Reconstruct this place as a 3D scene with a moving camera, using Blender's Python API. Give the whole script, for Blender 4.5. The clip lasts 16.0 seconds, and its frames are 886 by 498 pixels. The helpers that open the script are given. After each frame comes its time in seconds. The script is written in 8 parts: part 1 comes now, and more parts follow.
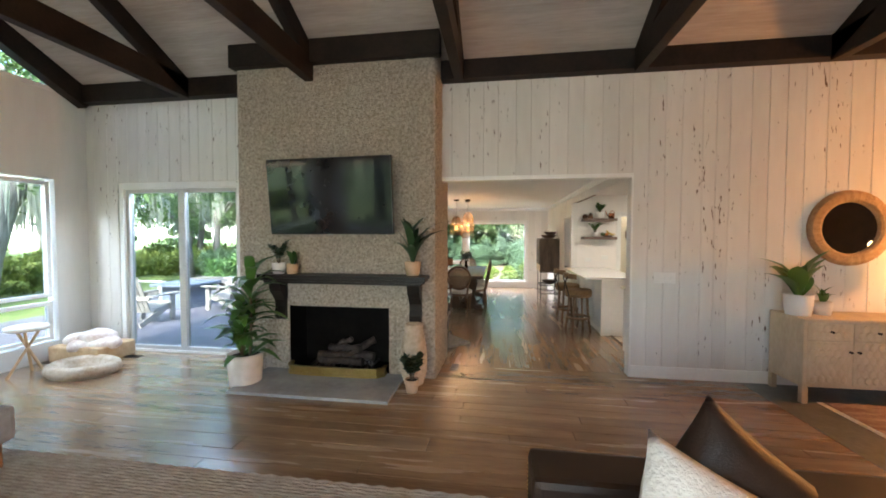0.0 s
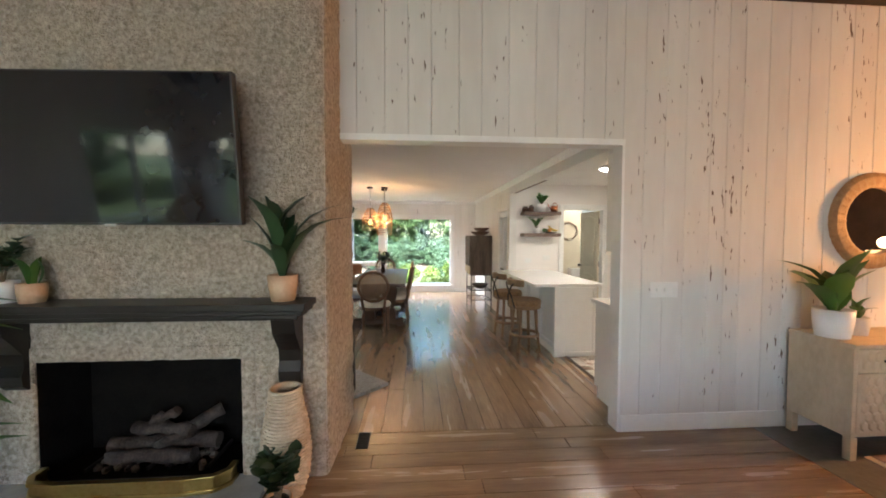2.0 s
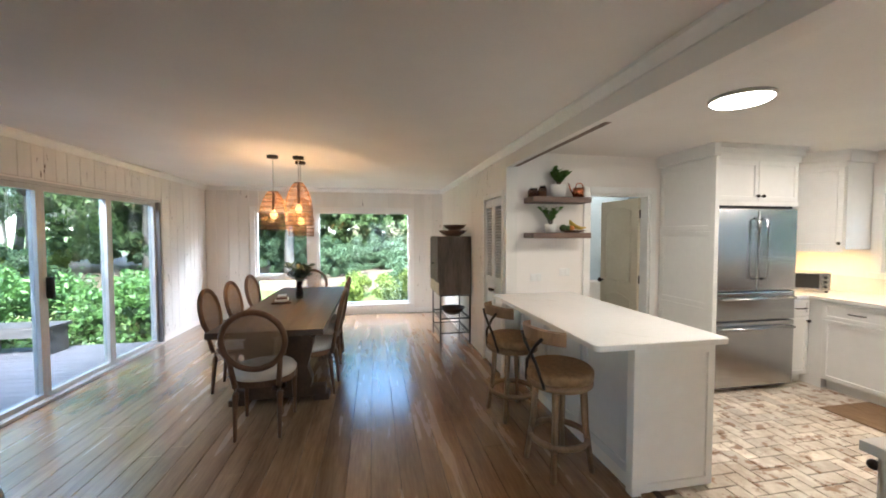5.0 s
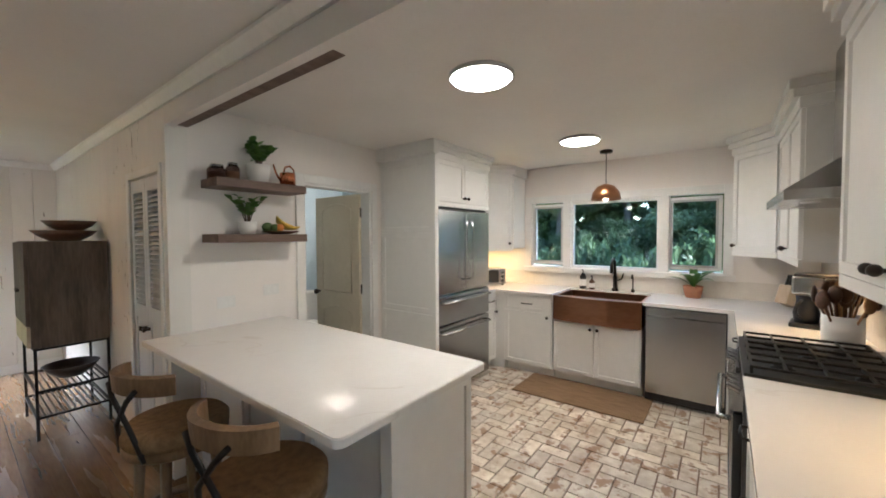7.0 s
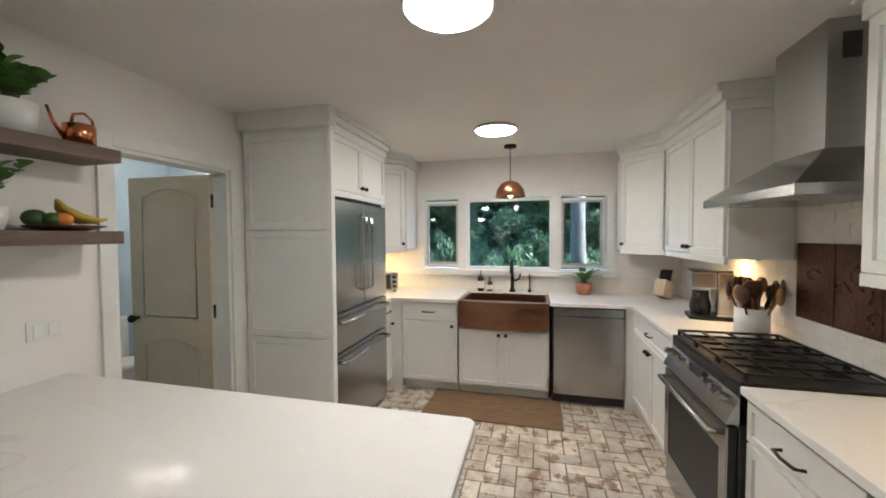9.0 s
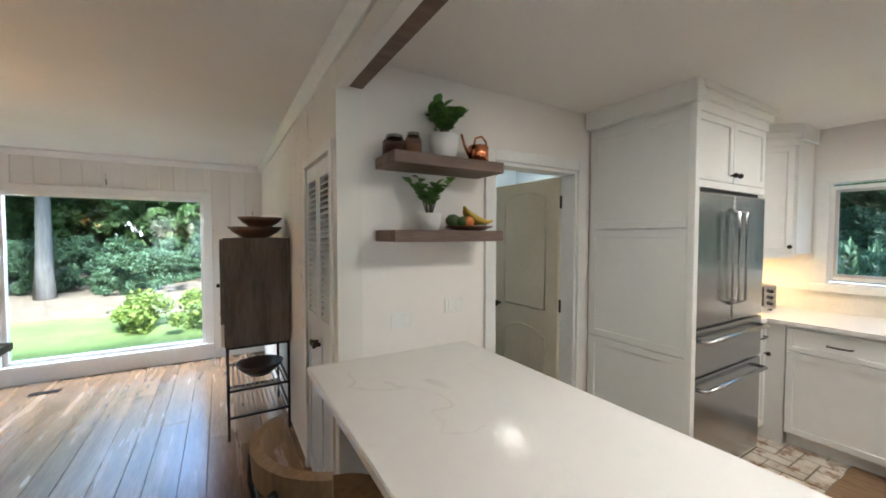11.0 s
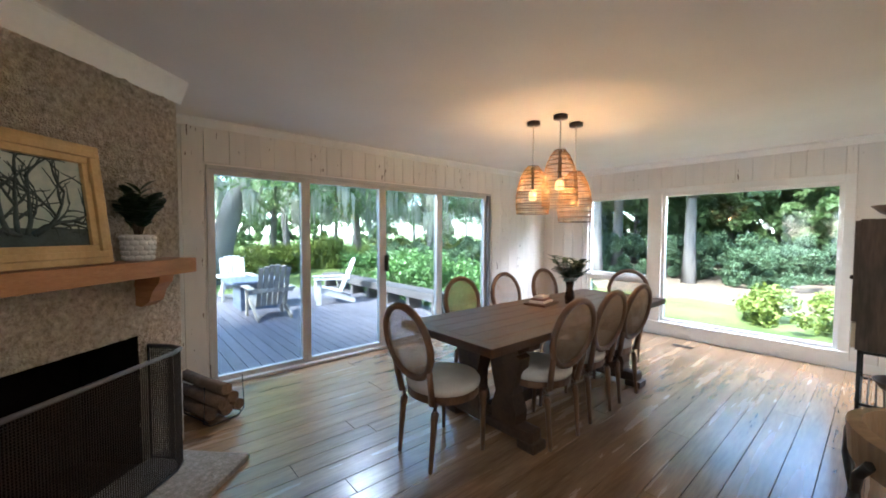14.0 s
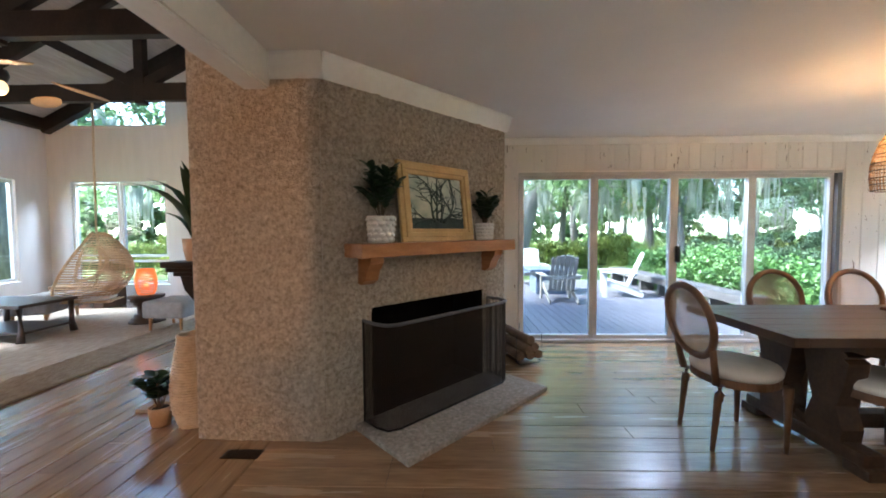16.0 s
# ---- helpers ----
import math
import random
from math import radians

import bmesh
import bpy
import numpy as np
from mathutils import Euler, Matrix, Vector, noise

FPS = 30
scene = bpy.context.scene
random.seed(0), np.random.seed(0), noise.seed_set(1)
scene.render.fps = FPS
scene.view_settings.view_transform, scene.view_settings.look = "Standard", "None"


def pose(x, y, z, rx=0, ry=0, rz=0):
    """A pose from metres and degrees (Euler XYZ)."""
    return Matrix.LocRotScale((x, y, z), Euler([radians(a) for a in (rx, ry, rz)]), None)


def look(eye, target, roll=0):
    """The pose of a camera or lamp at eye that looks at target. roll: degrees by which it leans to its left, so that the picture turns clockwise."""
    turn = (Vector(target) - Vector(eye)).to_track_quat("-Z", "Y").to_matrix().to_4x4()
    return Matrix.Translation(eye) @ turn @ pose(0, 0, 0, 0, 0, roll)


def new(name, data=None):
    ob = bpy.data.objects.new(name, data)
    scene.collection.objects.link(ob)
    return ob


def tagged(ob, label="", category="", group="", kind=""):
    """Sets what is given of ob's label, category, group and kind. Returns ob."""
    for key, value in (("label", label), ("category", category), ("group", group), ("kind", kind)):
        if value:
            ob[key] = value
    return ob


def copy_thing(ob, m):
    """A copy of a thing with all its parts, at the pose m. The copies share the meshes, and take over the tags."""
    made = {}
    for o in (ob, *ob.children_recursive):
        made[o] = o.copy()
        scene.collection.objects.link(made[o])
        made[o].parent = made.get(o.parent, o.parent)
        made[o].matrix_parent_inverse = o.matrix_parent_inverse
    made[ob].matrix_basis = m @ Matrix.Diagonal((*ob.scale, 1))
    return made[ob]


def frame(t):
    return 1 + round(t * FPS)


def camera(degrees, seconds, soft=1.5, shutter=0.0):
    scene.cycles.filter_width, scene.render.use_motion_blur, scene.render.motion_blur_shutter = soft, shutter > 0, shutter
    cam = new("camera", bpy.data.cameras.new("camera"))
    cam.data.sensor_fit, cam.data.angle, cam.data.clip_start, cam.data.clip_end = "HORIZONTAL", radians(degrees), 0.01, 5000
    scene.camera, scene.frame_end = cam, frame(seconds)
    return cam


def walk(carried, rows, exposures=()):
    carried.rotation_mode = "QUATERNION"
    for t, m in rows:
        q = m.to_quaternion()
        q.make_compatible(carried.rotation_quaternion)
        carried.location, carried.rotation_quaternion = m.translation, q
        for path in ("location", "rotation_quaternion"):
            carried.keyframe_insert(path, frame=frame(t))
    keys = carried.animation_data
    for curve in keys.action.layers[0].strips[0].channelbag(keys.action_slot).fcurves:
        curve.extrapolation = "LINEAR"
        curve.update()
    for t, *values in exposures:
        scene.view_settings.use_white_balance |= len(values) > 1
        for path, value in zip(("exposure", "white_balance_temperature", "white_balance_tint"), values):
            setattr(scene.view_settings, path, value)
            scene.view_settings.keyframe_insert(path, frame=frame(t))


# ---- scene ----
EXPOSURES = [(0.0, 4.36, 6200, 11), (3.0, 4.62, 5850, 11), (5.5, 4.2, 5800, 11), (8.0, 3.76, 5650, 10), (10.5, 3.98, 5500, 8), (13.0, 4.14, 5650, 9), (16.0, 4.48, 5650, 11)]
cam = camera(99.5, 16.0, soft=1.8)
ROWS = [
    (0.0, 0.006, -0.012, 1.543, 8.33, -1.91, -0.1),
    (0.5, -0.047, 0.286, 1.56, 3.04, -1.99, -0.12),
    (1.0, -0.082, 0.655, 1.553, -0.57, -2.19, -0.18),
    (1.5, -0.085, 1.128, 1.533, -3.09, -2.22, -0.18),
    (2.0, -0.106, 1.6, 1.514, -4.13, -2.16, -0.17),
    (2.5, -0.08, 2.044, 1.502, -4.78, -2.16, -0.05),
    (3.0, -0.039, 2.471, 1.501, -5.14, -2.22, 0.08),
    (5.3, 0.225, 4.382, 1.541, -13.21, -2.2, -0.01),
    (5.5, 0.304, 4.489, 1.552, -15.96, -2.19, -0.01),
    (6.0, 0.422, 4.742, 1.544, -25.7, -2.15, 0.04),
    (6.5, 0.518, 4.956, 1.535, -38.51, -2.02, 0.16),
    (7.0, 0.642, 5.122, 1.524, -53.12, -1.93, 0.26),
    (7.5, 0.809, 5.297, 1.52, -64.38, -1.95, 0.49),
    (8.0, 0.89, 5.508, 1.511, -72.7, -1.98, 0.38),
    (8.2, 0.912, 5.575, 1.511, -73.7, -1.99, 0.36),
    (9.3, 1.02, 5.93, 1.52, -76.5, -2.0, 0.3),
    (10.3, 1.055, 6.105, 1.524, -63.2, -2.0, 0.22),
    (10.5, 1.051, 6.12, 1.525, -53.21, -2.0, 0.18),
    (11.0, 0.995, 6.084, 1.519, -30.72, -2.05, -0.07),
    (11.5, 0.985, 6.043, 1.514, -12.68, -2.1, -0.07),
    (12.0, 1.02, 6.067, 1.502, 3.49, -2.37, -0.13),
    (12.5, 0.99, 6.082, 1.465, 16.86, -2.42, -0.01),
    (13.0, 0.973, 6.058, 1.448, 26.86, -2.41, -0.15),
    (13.5, 1.002, 5.935, 1.422, 36.3, -2.36, -0.25),
    (14.0, 1.098, 5.807, 1.402, 49.52, -2.38, -0.23),
    (14.5, 1.213, 5.723, 1.396, 63.6, -2.53, 0.03),
    (15.0, 1.312, 5.642, 1.37, 75.64, -2.57, 0.15),
    (15.5, 1.461, 5.6, 1.312, 85.17, -2.61, 0.31),
    (16.0, 1.653, 5.59, 1.315, 91.33, -2.6, 0.32),
]
walk(cam, [(t, pose(x, y, z, 90 + pitch, roll, yaw)) for t, x, y, z, yaw, pitch, roll in ROWS], exposures=EXPOSURES)

# ---- world and sun ----
world = bpy.data.worlds.new("sky")
scene.world = world
world.use_nodes = True
wn = world.node_tree.nodes
wl = world.node_tree.links
sky_tex = wn.new("ShaderNodeTexSky")
sky_tex.sky_type = "NISHITA"
sky_tex.sun_disc = False
sky_tex.sun_elevation = radians(41)
sky_tex.sun_rotation = radians(174)
sky_tex.air_density, sky_tex.dust_density, sky_tex.ozone_density = 1.0, 1.0, 1.5
wl.new(sky_tex.outputs[0], wn["Background"].inputs[0])
wn["Background"].inputs[1].default_value = 0.15

def lamp(name, kind, where, energy, colour, size=0.1, label="", spread=None, shape=None, turn=(0, 0, 0)):
    data = bpy.data.lights.new(name, kind)
    data.energy, data.color = energy, colour
    if kind == "AREA":
        data.size = size
        if shape:
            data.shape = shape
    elif kind == "SUN":
        data.angle = radians(size)
    else:
        data.shadow_soft_size = size
    ob = new(name, data)
    ob.matrix_basis = pose(*where, *turn)
    return ob

sun = lamp("sun", "SUN", (0, 0, 20), 3.2, (1.0, 0.96, 0.90), 14.0)
sun.matrix_basis = look((1.5, -14, 12.5), (0, 0, 0))

# daylight of the open sky above each large window, just outside its head
def skylight(where, turn, width, energy, colour=(0.90, 0.96, 1.0)):
    ob = lamp("window_daylight", "AREA", where, energy, colour, width, shape="RECTANGLE", turn=turn)
    ob.data.size_y = 0.25
skylight((-0.55, 11.95, 2.30), (-48, 0, 0), 2.7, 20.0, (0.97, 0.98, 1.0))
skylight((-3.25, 8.2, 2.32), (0, -48, 0), 0.25, 4.0)
skylight((-4.1, 4.85, 2.52), (-48, 0, 0), 1.6, 4.5, (0.78, 0.90, 1.0))
skylight((-5.95, 3.0, 2.60), (0, -48, 0), 0.25, 3.6, (0.80, 0.91, 1.0))
skylight((-5.95, -0.85, 2.68), (0, -48, 0), 0.25, 3.6, (0.80, 0.91, 1.0))
skylight((-4.1, -2.85, 2.66), (60, 0, 0), 1.6, 4.5, (0.84, 0.93, 1.0))
for x, e in ((-1.6, 2.5), (0.8, 3.0)):
    front = lamp("window_daylight", "AREA", (x, -2.50, 1.38), e, (0.88, 0.95, 1.0), 1.8, shape="RECTANGLE", turn=(90, 0, 0))
    front.data.size_y = 1.6
WARM = (1.0, 0.62, 0.30)
SOFTW = (1.0, 0.85, 0.66)

# ---- materials ----
def surf(name, c1, c2, scale=4.0, rough=0.6, bump=0.1, metal=0.0, stretch=(1, 1, 1), vary=0.0, fine=8.0, rough2=None, bump_scale=None, spec=0.5, dist=0.01, coat=0.0):
    m = bpy.data.materials.new(name)
    m.use_nodes = True
    n, l = m.node_tree.nodes, m.node_tree.links
    b = n["Principled BSDF"]
    geo = n.new("ShaderNodeNewGeometry")
    mp = n.new("ShaderNodeMapping")
    mp.inputs["Scale"].default_value = stretch
    l.new(geo.outputs["Position"], mp.inputs["Vector"])
    big = n.new("ShaderNodeTexNoise")
    big.inputs["Scale"].default_value, big.inputs["Detail"].default_value = scale, 5
    small = n.new("ShaderNodeTexNoise")
    small.inputs["Scale"].default_value, small.inputs["Detail"].default_value = scale * fine, 6
    l.new(mp.outputs[0], big.inputs["Vector"])
    l.new(mp.outputs[0], small.inputs["Vector"])
    add = n.new("ShaderNodeMath")
    add.operation = "MULTIPLY_ADD"
    l.new(small.outputs[0], add.inputs[0])
    add.inputs[1].default_value = 0.45
    l.new(big.outputs[0], add.inputs[2])
    ramp = n.new("ShaderNodeValToRGB")
    ramp.color_ramp.elements[0].position, ramp.color_ramp.elements[1].position = 0.5, 0.95
    ramp.color_ramp.elements[0].color, ramp.color_ramp.elements[1].color = (*c1, 1), (*c2, 1)
    l.new(add.outputs[0], ramp.inputs[0])
    out = ramp.outputs[0]
    if vary:
        info = n.new("ShaderNodeObjectInfo")
        hsv = n.new("ShaderNodeHueSaturation")
        mr = n.new("ShaderNodeMapRange")
        mr.inputs["To Min"].default_value, mr.inputs["To Max"].default_value = 1 - vary, 1 + vary
        l.new(info.outputs["Random"], mr.inputs[0])
        l.new(mr.outputs[0], hsv.inputs["Value"])
        l.new(out, hsv.inputs["Color"])
        out = hsv.outputs[0]
    l.new(out, b.inputs["Base Color"])
    r = n.new("ShaderNodeMapRange")
    r.inputs["To Min"].default_value, r.inputs["To Max"].default_value = rough, rough if rough2 is None else rough2
    l.new(big.outputs[0], r.inputs[0])
    l.new(r.outputs[0], b.inputs["Roughness"])
    b.inputs["Metallic"].default_value = metal
    b.inputs["Specular IOR Level"].default_value = spec
    b.inputs["Coat Weight"].default_value = coat
    b.inputs["Coat Roughness"].default_value = 0.16
    if bump:
        bp = n.new("ShaderNodeBump")
        bp.inputs["Strength"].default_value, bp.inputs["Distance"].default_value = bump, dist
        l.new(small.outputs[0], bp.inputs["Height"])
        l.new(bp.outputs[0], b.inputs["Normal"])
    return m

def glow(name, colour, strength):
    m = bpy.data.materials.new(name)
    m.use_nodes = True
    b = m.node_tree.nodes["Principled BSDF"]
    b.inputs["Base Color"].default_value = (*colour, 1)
    b.inputs["Emission Color"].default_value = (*colour, 1)
    b.inputs["Emission Strength"].default_value = strength
    return m

def pecky(name, paint, tint, amount, groove=(0.10, 0.055, 0.03)):
    """Whitewashed pecky cypress: paint with dark upright gouges and faint grain."""
    m = surf(name, paint, tint, 1.3, 0.55, 0.12, stretch=(1, 1, 0.25), vary=0.035)
    n, l = m.node_tree.nodes, m.node_tree.links
    b = n["Principled BSDF"]
    geo = n.new("ShaderNodeNewGeometry")
    mp = n.new("ShaderNodeMapping")
    mp.inputs["Scale"].default_value = (40, 40, 8.0)
    l.new(geo.outputs["Position"], mp.inputs["Vector"])
    slit = n.new("ShaderNodeTexNoise")
    slit.inputs["Scale"].default_value, slit.inputs["Detail"].default_value, slit.inputs["Roughness"].default_value = 1.0, 3, 0.6
    l.new(mp.outputs[0], slit.inputs["Vector"])
    mp2 = n.new("ShaderNodeMapping")
    mp2.inputs["Scale"].default_value = (2.6, 2.6, 0.35)
    l.new(geo.outputs["Position"], mp2.inputs["Vector"])
    patch = n.new("ShaderNodeTexNoise")
    patch.inputs["Scale"].default_value = 1.0
    l.new(mp2.outputs[0], patch.inputs["Vector"])
    mix = n.new("ShaderNodeMath")
    mix.operation = "MULTIPLY_ADD"
    l.new(patch.outputs[0], mix.inputs[0])
    mix.inputs[1].default_value = 0.32
    l.new(slit.outputs[0], mix.inputs[2])
    cut = n.new("ShaderNodeMapRange")
    cut.inputs["From Min"].default_value, cut.inputs["From Max"].default_value = amount, amount + 0.025
    l.new(mix.outputs[0], cut.inputs[0])
    old = b.inputs["Base Color"].links[0].from_socket
    mc = n.new("ShaderNodeMix")
    mc.data_type = "RGBA"
    l.new(cut.outputs[0], mc.inputs[0])
    l.new(old, mc.inputs[6])
    mc.inputs[7].default_value = (*groove, 1)
    l.new(mc.outputs[2], b.inputs["Base Color"])
    inv = n.new("ShaderNodeMath")
    inv.operation = "SUBTRACT"
    inv.inputs[0].default_value = 1.0
    l.new(cut.outputs[0], inv.inputs[1])
    bp = n.new("ShaderNodeBump")
    bp.inputs["Strength"].default_value, bp.inputs["Distance"].default_value = 0.8, 0.006
    l.new(inv.outputs[0], bp.inputs["Height"])
    l.new(b.inputs["Normal"].links[0].from_socket, bp.inputs["Normal"])
    l.new(bp.outputs[0], b.inputs["Normal"])
    return m

def shelly(name, c_dark, c_mid, c_light, scale=26.0, bump=0.9):
    """Tabby: mortar full of broken oyster shell."""
    m = bpy.data.materials.new(name)
    m.use_nodes = True
    n, l = m.node_tree.nodes, m.node_tree.links
    b = n["Principled BSDF"]
    geo = n.new("ShaderNodeNewGeometry")
    warp = n.new("ShaderNodeTexNoise")
    warp.inputs["Scale"].default_value, warp.inputs["Detail"].default_value = 22, 4
    l.new(geo.outputs["Position"], warp.inputs["Vector"])
    wm = n.new("ShaderNodeVectorMath")
    wm.operation = "MULTIPLY_ADD"
    wm.inputs[1].default_value = (0.035, 0.035, 0.035)
    l.new(warp.outputs["Color"], wm.inputs[0])
    l.new(geo.outputs["Position"], wm.inputs[2])
    vor = n.new("ShaderNodeTexVoronoi")
    vor.inputs["Scale"].default_value = scale
    l.new(wm.outputs[0], vor.inputs["Vector"])
    vor2 = n.new("ShaderNodeTexVoronoi")
    vor2.inputs["Scale"].default_value = scale * 2.7
    l.new(wm.outputs[0], vor2.inputs["Vector"])
    blot = n.new("ShaderNodeTexNoise")
    blot.inputs["Scale"].default_value, blot.inputs["Detail"].default_value, blot.inputs["Roughness"].default_value = 34.0, 8, 0.7
    l.new(geo.outputs["Position"], blot.inputs["Vector"])
    bw = n.new("ShaderNodeRGBToBW")
    l.new(vor.outputs["Color"], bw.inputs[0])
    s = n.new("ShaderNodeMath")
    s.operation = "MULTIPLY_ADD"
    l.new(bw.outputs[0], s.inputs[0])
    s.inputs[1].default_value = 0.22
    half = n.new("ShaderNodeMath")
    half.operation = "MULTIPLY_ADD"
    l.new(blot.outputs[0], half.inputs[0])
    half.inputs[1].default_value, half.inputs[2].default_value = 1.15, 0.0
    l.new(half.outputs[0], s.inputs[2])
    ramp = n.new("ShaderNodeValToRGB")
    e = ramp.color_ramp.elements
    e[0].position, e[0].color = 0.42, (*c_dark, 1)
    e[1].position, e[1].color = 0.98, (*c_light, 1)
    mid = e.new(0.68)
    mid.color = (*c_mid, 1)
    l.new(s.outputs[0], ramp.inputs[0])
    l.new(ramp.outputs[0], b.inputs["Base Color"])
    b.inputs["Roughness"].default_value = 0.9
    h = n.new("ShaderNodeMath")
    h.operation = "ADD"
    l.new(vor.outputs["Distance"], h.inputs[0])
    l.new(vor2.outputs["Distance"], h.inputs[1])
    bp = n.new("ShaderNodeBump")
    bp.inputs["Strength"].default_value, bp.inputs["Distance"].default_value = bump, 0.018
    l.new(h.outputs[0], bp.inputs["Height"])
    l.new(bp.outputs[0], b.inputs["Normal"])
    return m

def veined(name, base, vein, scale=1.1):
    m = surf(name, base, tuple(v * 0.96 for v in base), 2.0, 0.08, 0.0, spec=0.14)
    n, l = m.node_tree.nodes, m.node_tree.links
    b = n["Principled BSDF"]
    geo = n.new("ShaderNodeNewGeometry")
    no = n.new("ShaderNodeTexNoise")
    no.inputs["Scale"].default_value, no.inputs["Detail"].default_value, no.inputs["Distortion"].default_value = scale, 7, 1.2
    l.new(geo.outputs["Position"], no.inputs["Vector"])
    d = n.new("ShaderNodeMath")
    d.operation = "SUBTRACT"
    l.new(no.outputs[0], d.inputs[0])
    d.inputs[1].default_value = 0.5
    a = n.new("ShaderNodeMath")
    a.operation = "ABSOLUTE"
    l.new(d.outputs[0], a.inputs[0])
    r = n.new("ShaderNodeMapRange")
    r.inputs["From Min"].default_value, r.inputs["From Max"].default_value = 0.0, 0.009
    r.inputs["To Min"].default_value, r.inputs["To Max"].default_value = 0.55, 0.0
    l.new(a.outputs[0], r.inputs[0])
    mask = n.new("ShaderNodeTexNoise")
    mask.inputs["Scale"].default_value = 1.7
    l.new(geo.outputs["Position"], mask.inputs["Vector"])
    mk = n.new("ShaderNodeMapRange")
    mk.inputs["From Min"].default_value, mk.inputs["From Max"].default_value = 0.5, 0.62
    l.new(mask.outputs[0], mk.inputs[0])
    mu = n.new("ShaderNodeMath")
    mu.operation = "MULTIPLY"
    l.new(r.outputs[0], mu.inputs[0])
    l.new(mk.outputs[0], mu.inputs[1])
    old = b.inputs["Base Color"].links[0].from_socket
    mc = n.new("ShaderNodeMix")
    mc.data_type = "RGBA"
    l.new(mu.outputs[0], mc.inputs[0])
    l.new(old, mc.inputs[6])
    mc.inputs[7].default_value = (*vein, 1)
    l.new(mc.outputs[2], b.inputs["Base Color"])
    return m

def pane_glass(name, tint):
    m = bpy.data.materials.new(name)
    m.use_nodes = True
    n, l = m.node_tree.nodes, m.node_tree.links
    n.remove(n["Principled BSDF"])
    tr = n.new("ShaderNodeBsdfTransparent")
    tr.inputs[0].default_value = (*tint, 1)
    gl = n.new("ShaderNodeBsdfGlossy")
    gl.inputs["Roughness"].default_value = 0.02
    fr = n.new("ShaderNodeLayerWeight")
    fr.inputs[0].default_value = 0.5
    pw = n.new("ShaderNodeMath")
    pw.operation = "POWER"
    l.new(fr.outputs["Facing"], pw.inputs[0])
    pw.inputs[1].default_value = 5.0
    ad = n.new("ShaderNodeMath")
    ad.operation = "MULTIPLY_ADD"
    l.new(pw.outputs[0], ad.inputs[0])
    ad.inputs[1].default_value, ad.inputs[2].default_value = 0.7, 0.03
    mx = n.new("ShaderNodeMixShader")
    l.new(ad.outputs[0], mx.inputs[0])
    l.new(tr.outputs[0], mx.inputs[1])
    l.new(gl.outputs[0], mx.inputs[2])
    l.new(mx.outputs[0], n["Material Output"].inputs[0])
    return m

def leafy(name, c1, c2, rough=0.5, trans=0.25):
    """Leaves: each one its own shade of green, a little light comes through."""
    m = bpy.data.materials.new(name)
    m.use_nodes = True
    n, l = m.node_tree.nodes, m.node_tree.links
    b = n["Principled BSDF"]
    geo = n.new("ShaderNodeNewGeometry")
    ramp = n.new("ShaderNodeValToRGB")
    ramp.color_ramp.elements[0].color, ramp.color_ramp.elements[1].color = (*c1, 1), (*c2, 1)
    l.new(geo.outputs["Random Per Island"], ramp.inputs[0])
    l.new(ramp.outputs[0], b.inputs["Base Color"])
    b.inputs["Roughness"].default_value = rough
    t = n.new("ShaderNodeBsdfTranslucent")
    l.new(ramp.outputs[0], t.inputs[0])
    mx = n.new("ShaderNodeMixShader")
    mx.inputs[0].default_value = trans
    l.new(b.outputs[0], mx.inputs[1])
    l.new(t.outputs[0], mx.inputs[2])
    l.new(mx.outputs[0], n["Material Output"].inputs[0])
    return m

M = {}
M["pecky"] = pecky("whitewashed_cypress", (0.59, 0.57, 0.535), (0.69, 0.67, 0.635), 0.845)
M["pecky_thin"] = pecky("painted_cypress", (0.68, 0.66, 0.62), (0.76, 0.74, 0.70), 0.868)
M["gable_paint"] = surf("white_gable_paint", (0.66, 0.65, 0.63), (0.75, 0.74, 0.72), 1.4, 0.55, 0.1, stretch=(1, 1, 0.2))
M["white_trim"] = surf("white_trim_paint", (0.72, 0.72, 0.70), (0.80, 0.80, 0.78), 3, 0.4, 0.03)
M["wall_paint"] = surf("white_wall_paint", (0.76, 0.725, 0.69), (0.81, 0.775, 0.74), 2, 0.75, 0.06, fine=40)
M["ceiling_paint"] = surf("ceiling_paint", (0.70, 0.68, 0.65), (0.75, 0.73, 0.70), 2, 0.85, 0.08, fine=40)
M["tabby"] = shelly("tabby_stone", (0.29, 0.235, 0.17), (0.54, 0.465, 0.37), (0.80, 0.735, 0.635), 44.0, 1.0)
M["tabby_hearth"] = shelly("tabby_hearth", (0.17, 0.15, 0.125), (0.27, 0.24, 0.205), (0.43, 0.39, 0.34), 40, 0.35)
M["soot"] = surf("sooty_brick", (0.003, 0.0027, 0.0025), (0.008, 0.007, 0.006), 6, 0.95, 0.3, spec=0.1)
M["slab"] = surf("hearth_concrete", (0.25, 0.25, 0.24), (0.39, 0.39, 0.375), 2.2, 0.55, 0.15)
M["beam"] = surf("dark_stained_beam", (0.009, 0.006, 0.0045), (0.024, 0.016, 0.011), 4, 0.6, 0.25, spec=0.25)
M["roof_board"] = surf("pickled_roof_board", (0.36, 0.31, 0.27), (0.52, 0.46, 0.41), 3, 0.6, 0.2, stretch=(0.2, 2, 2), vary=0.10)
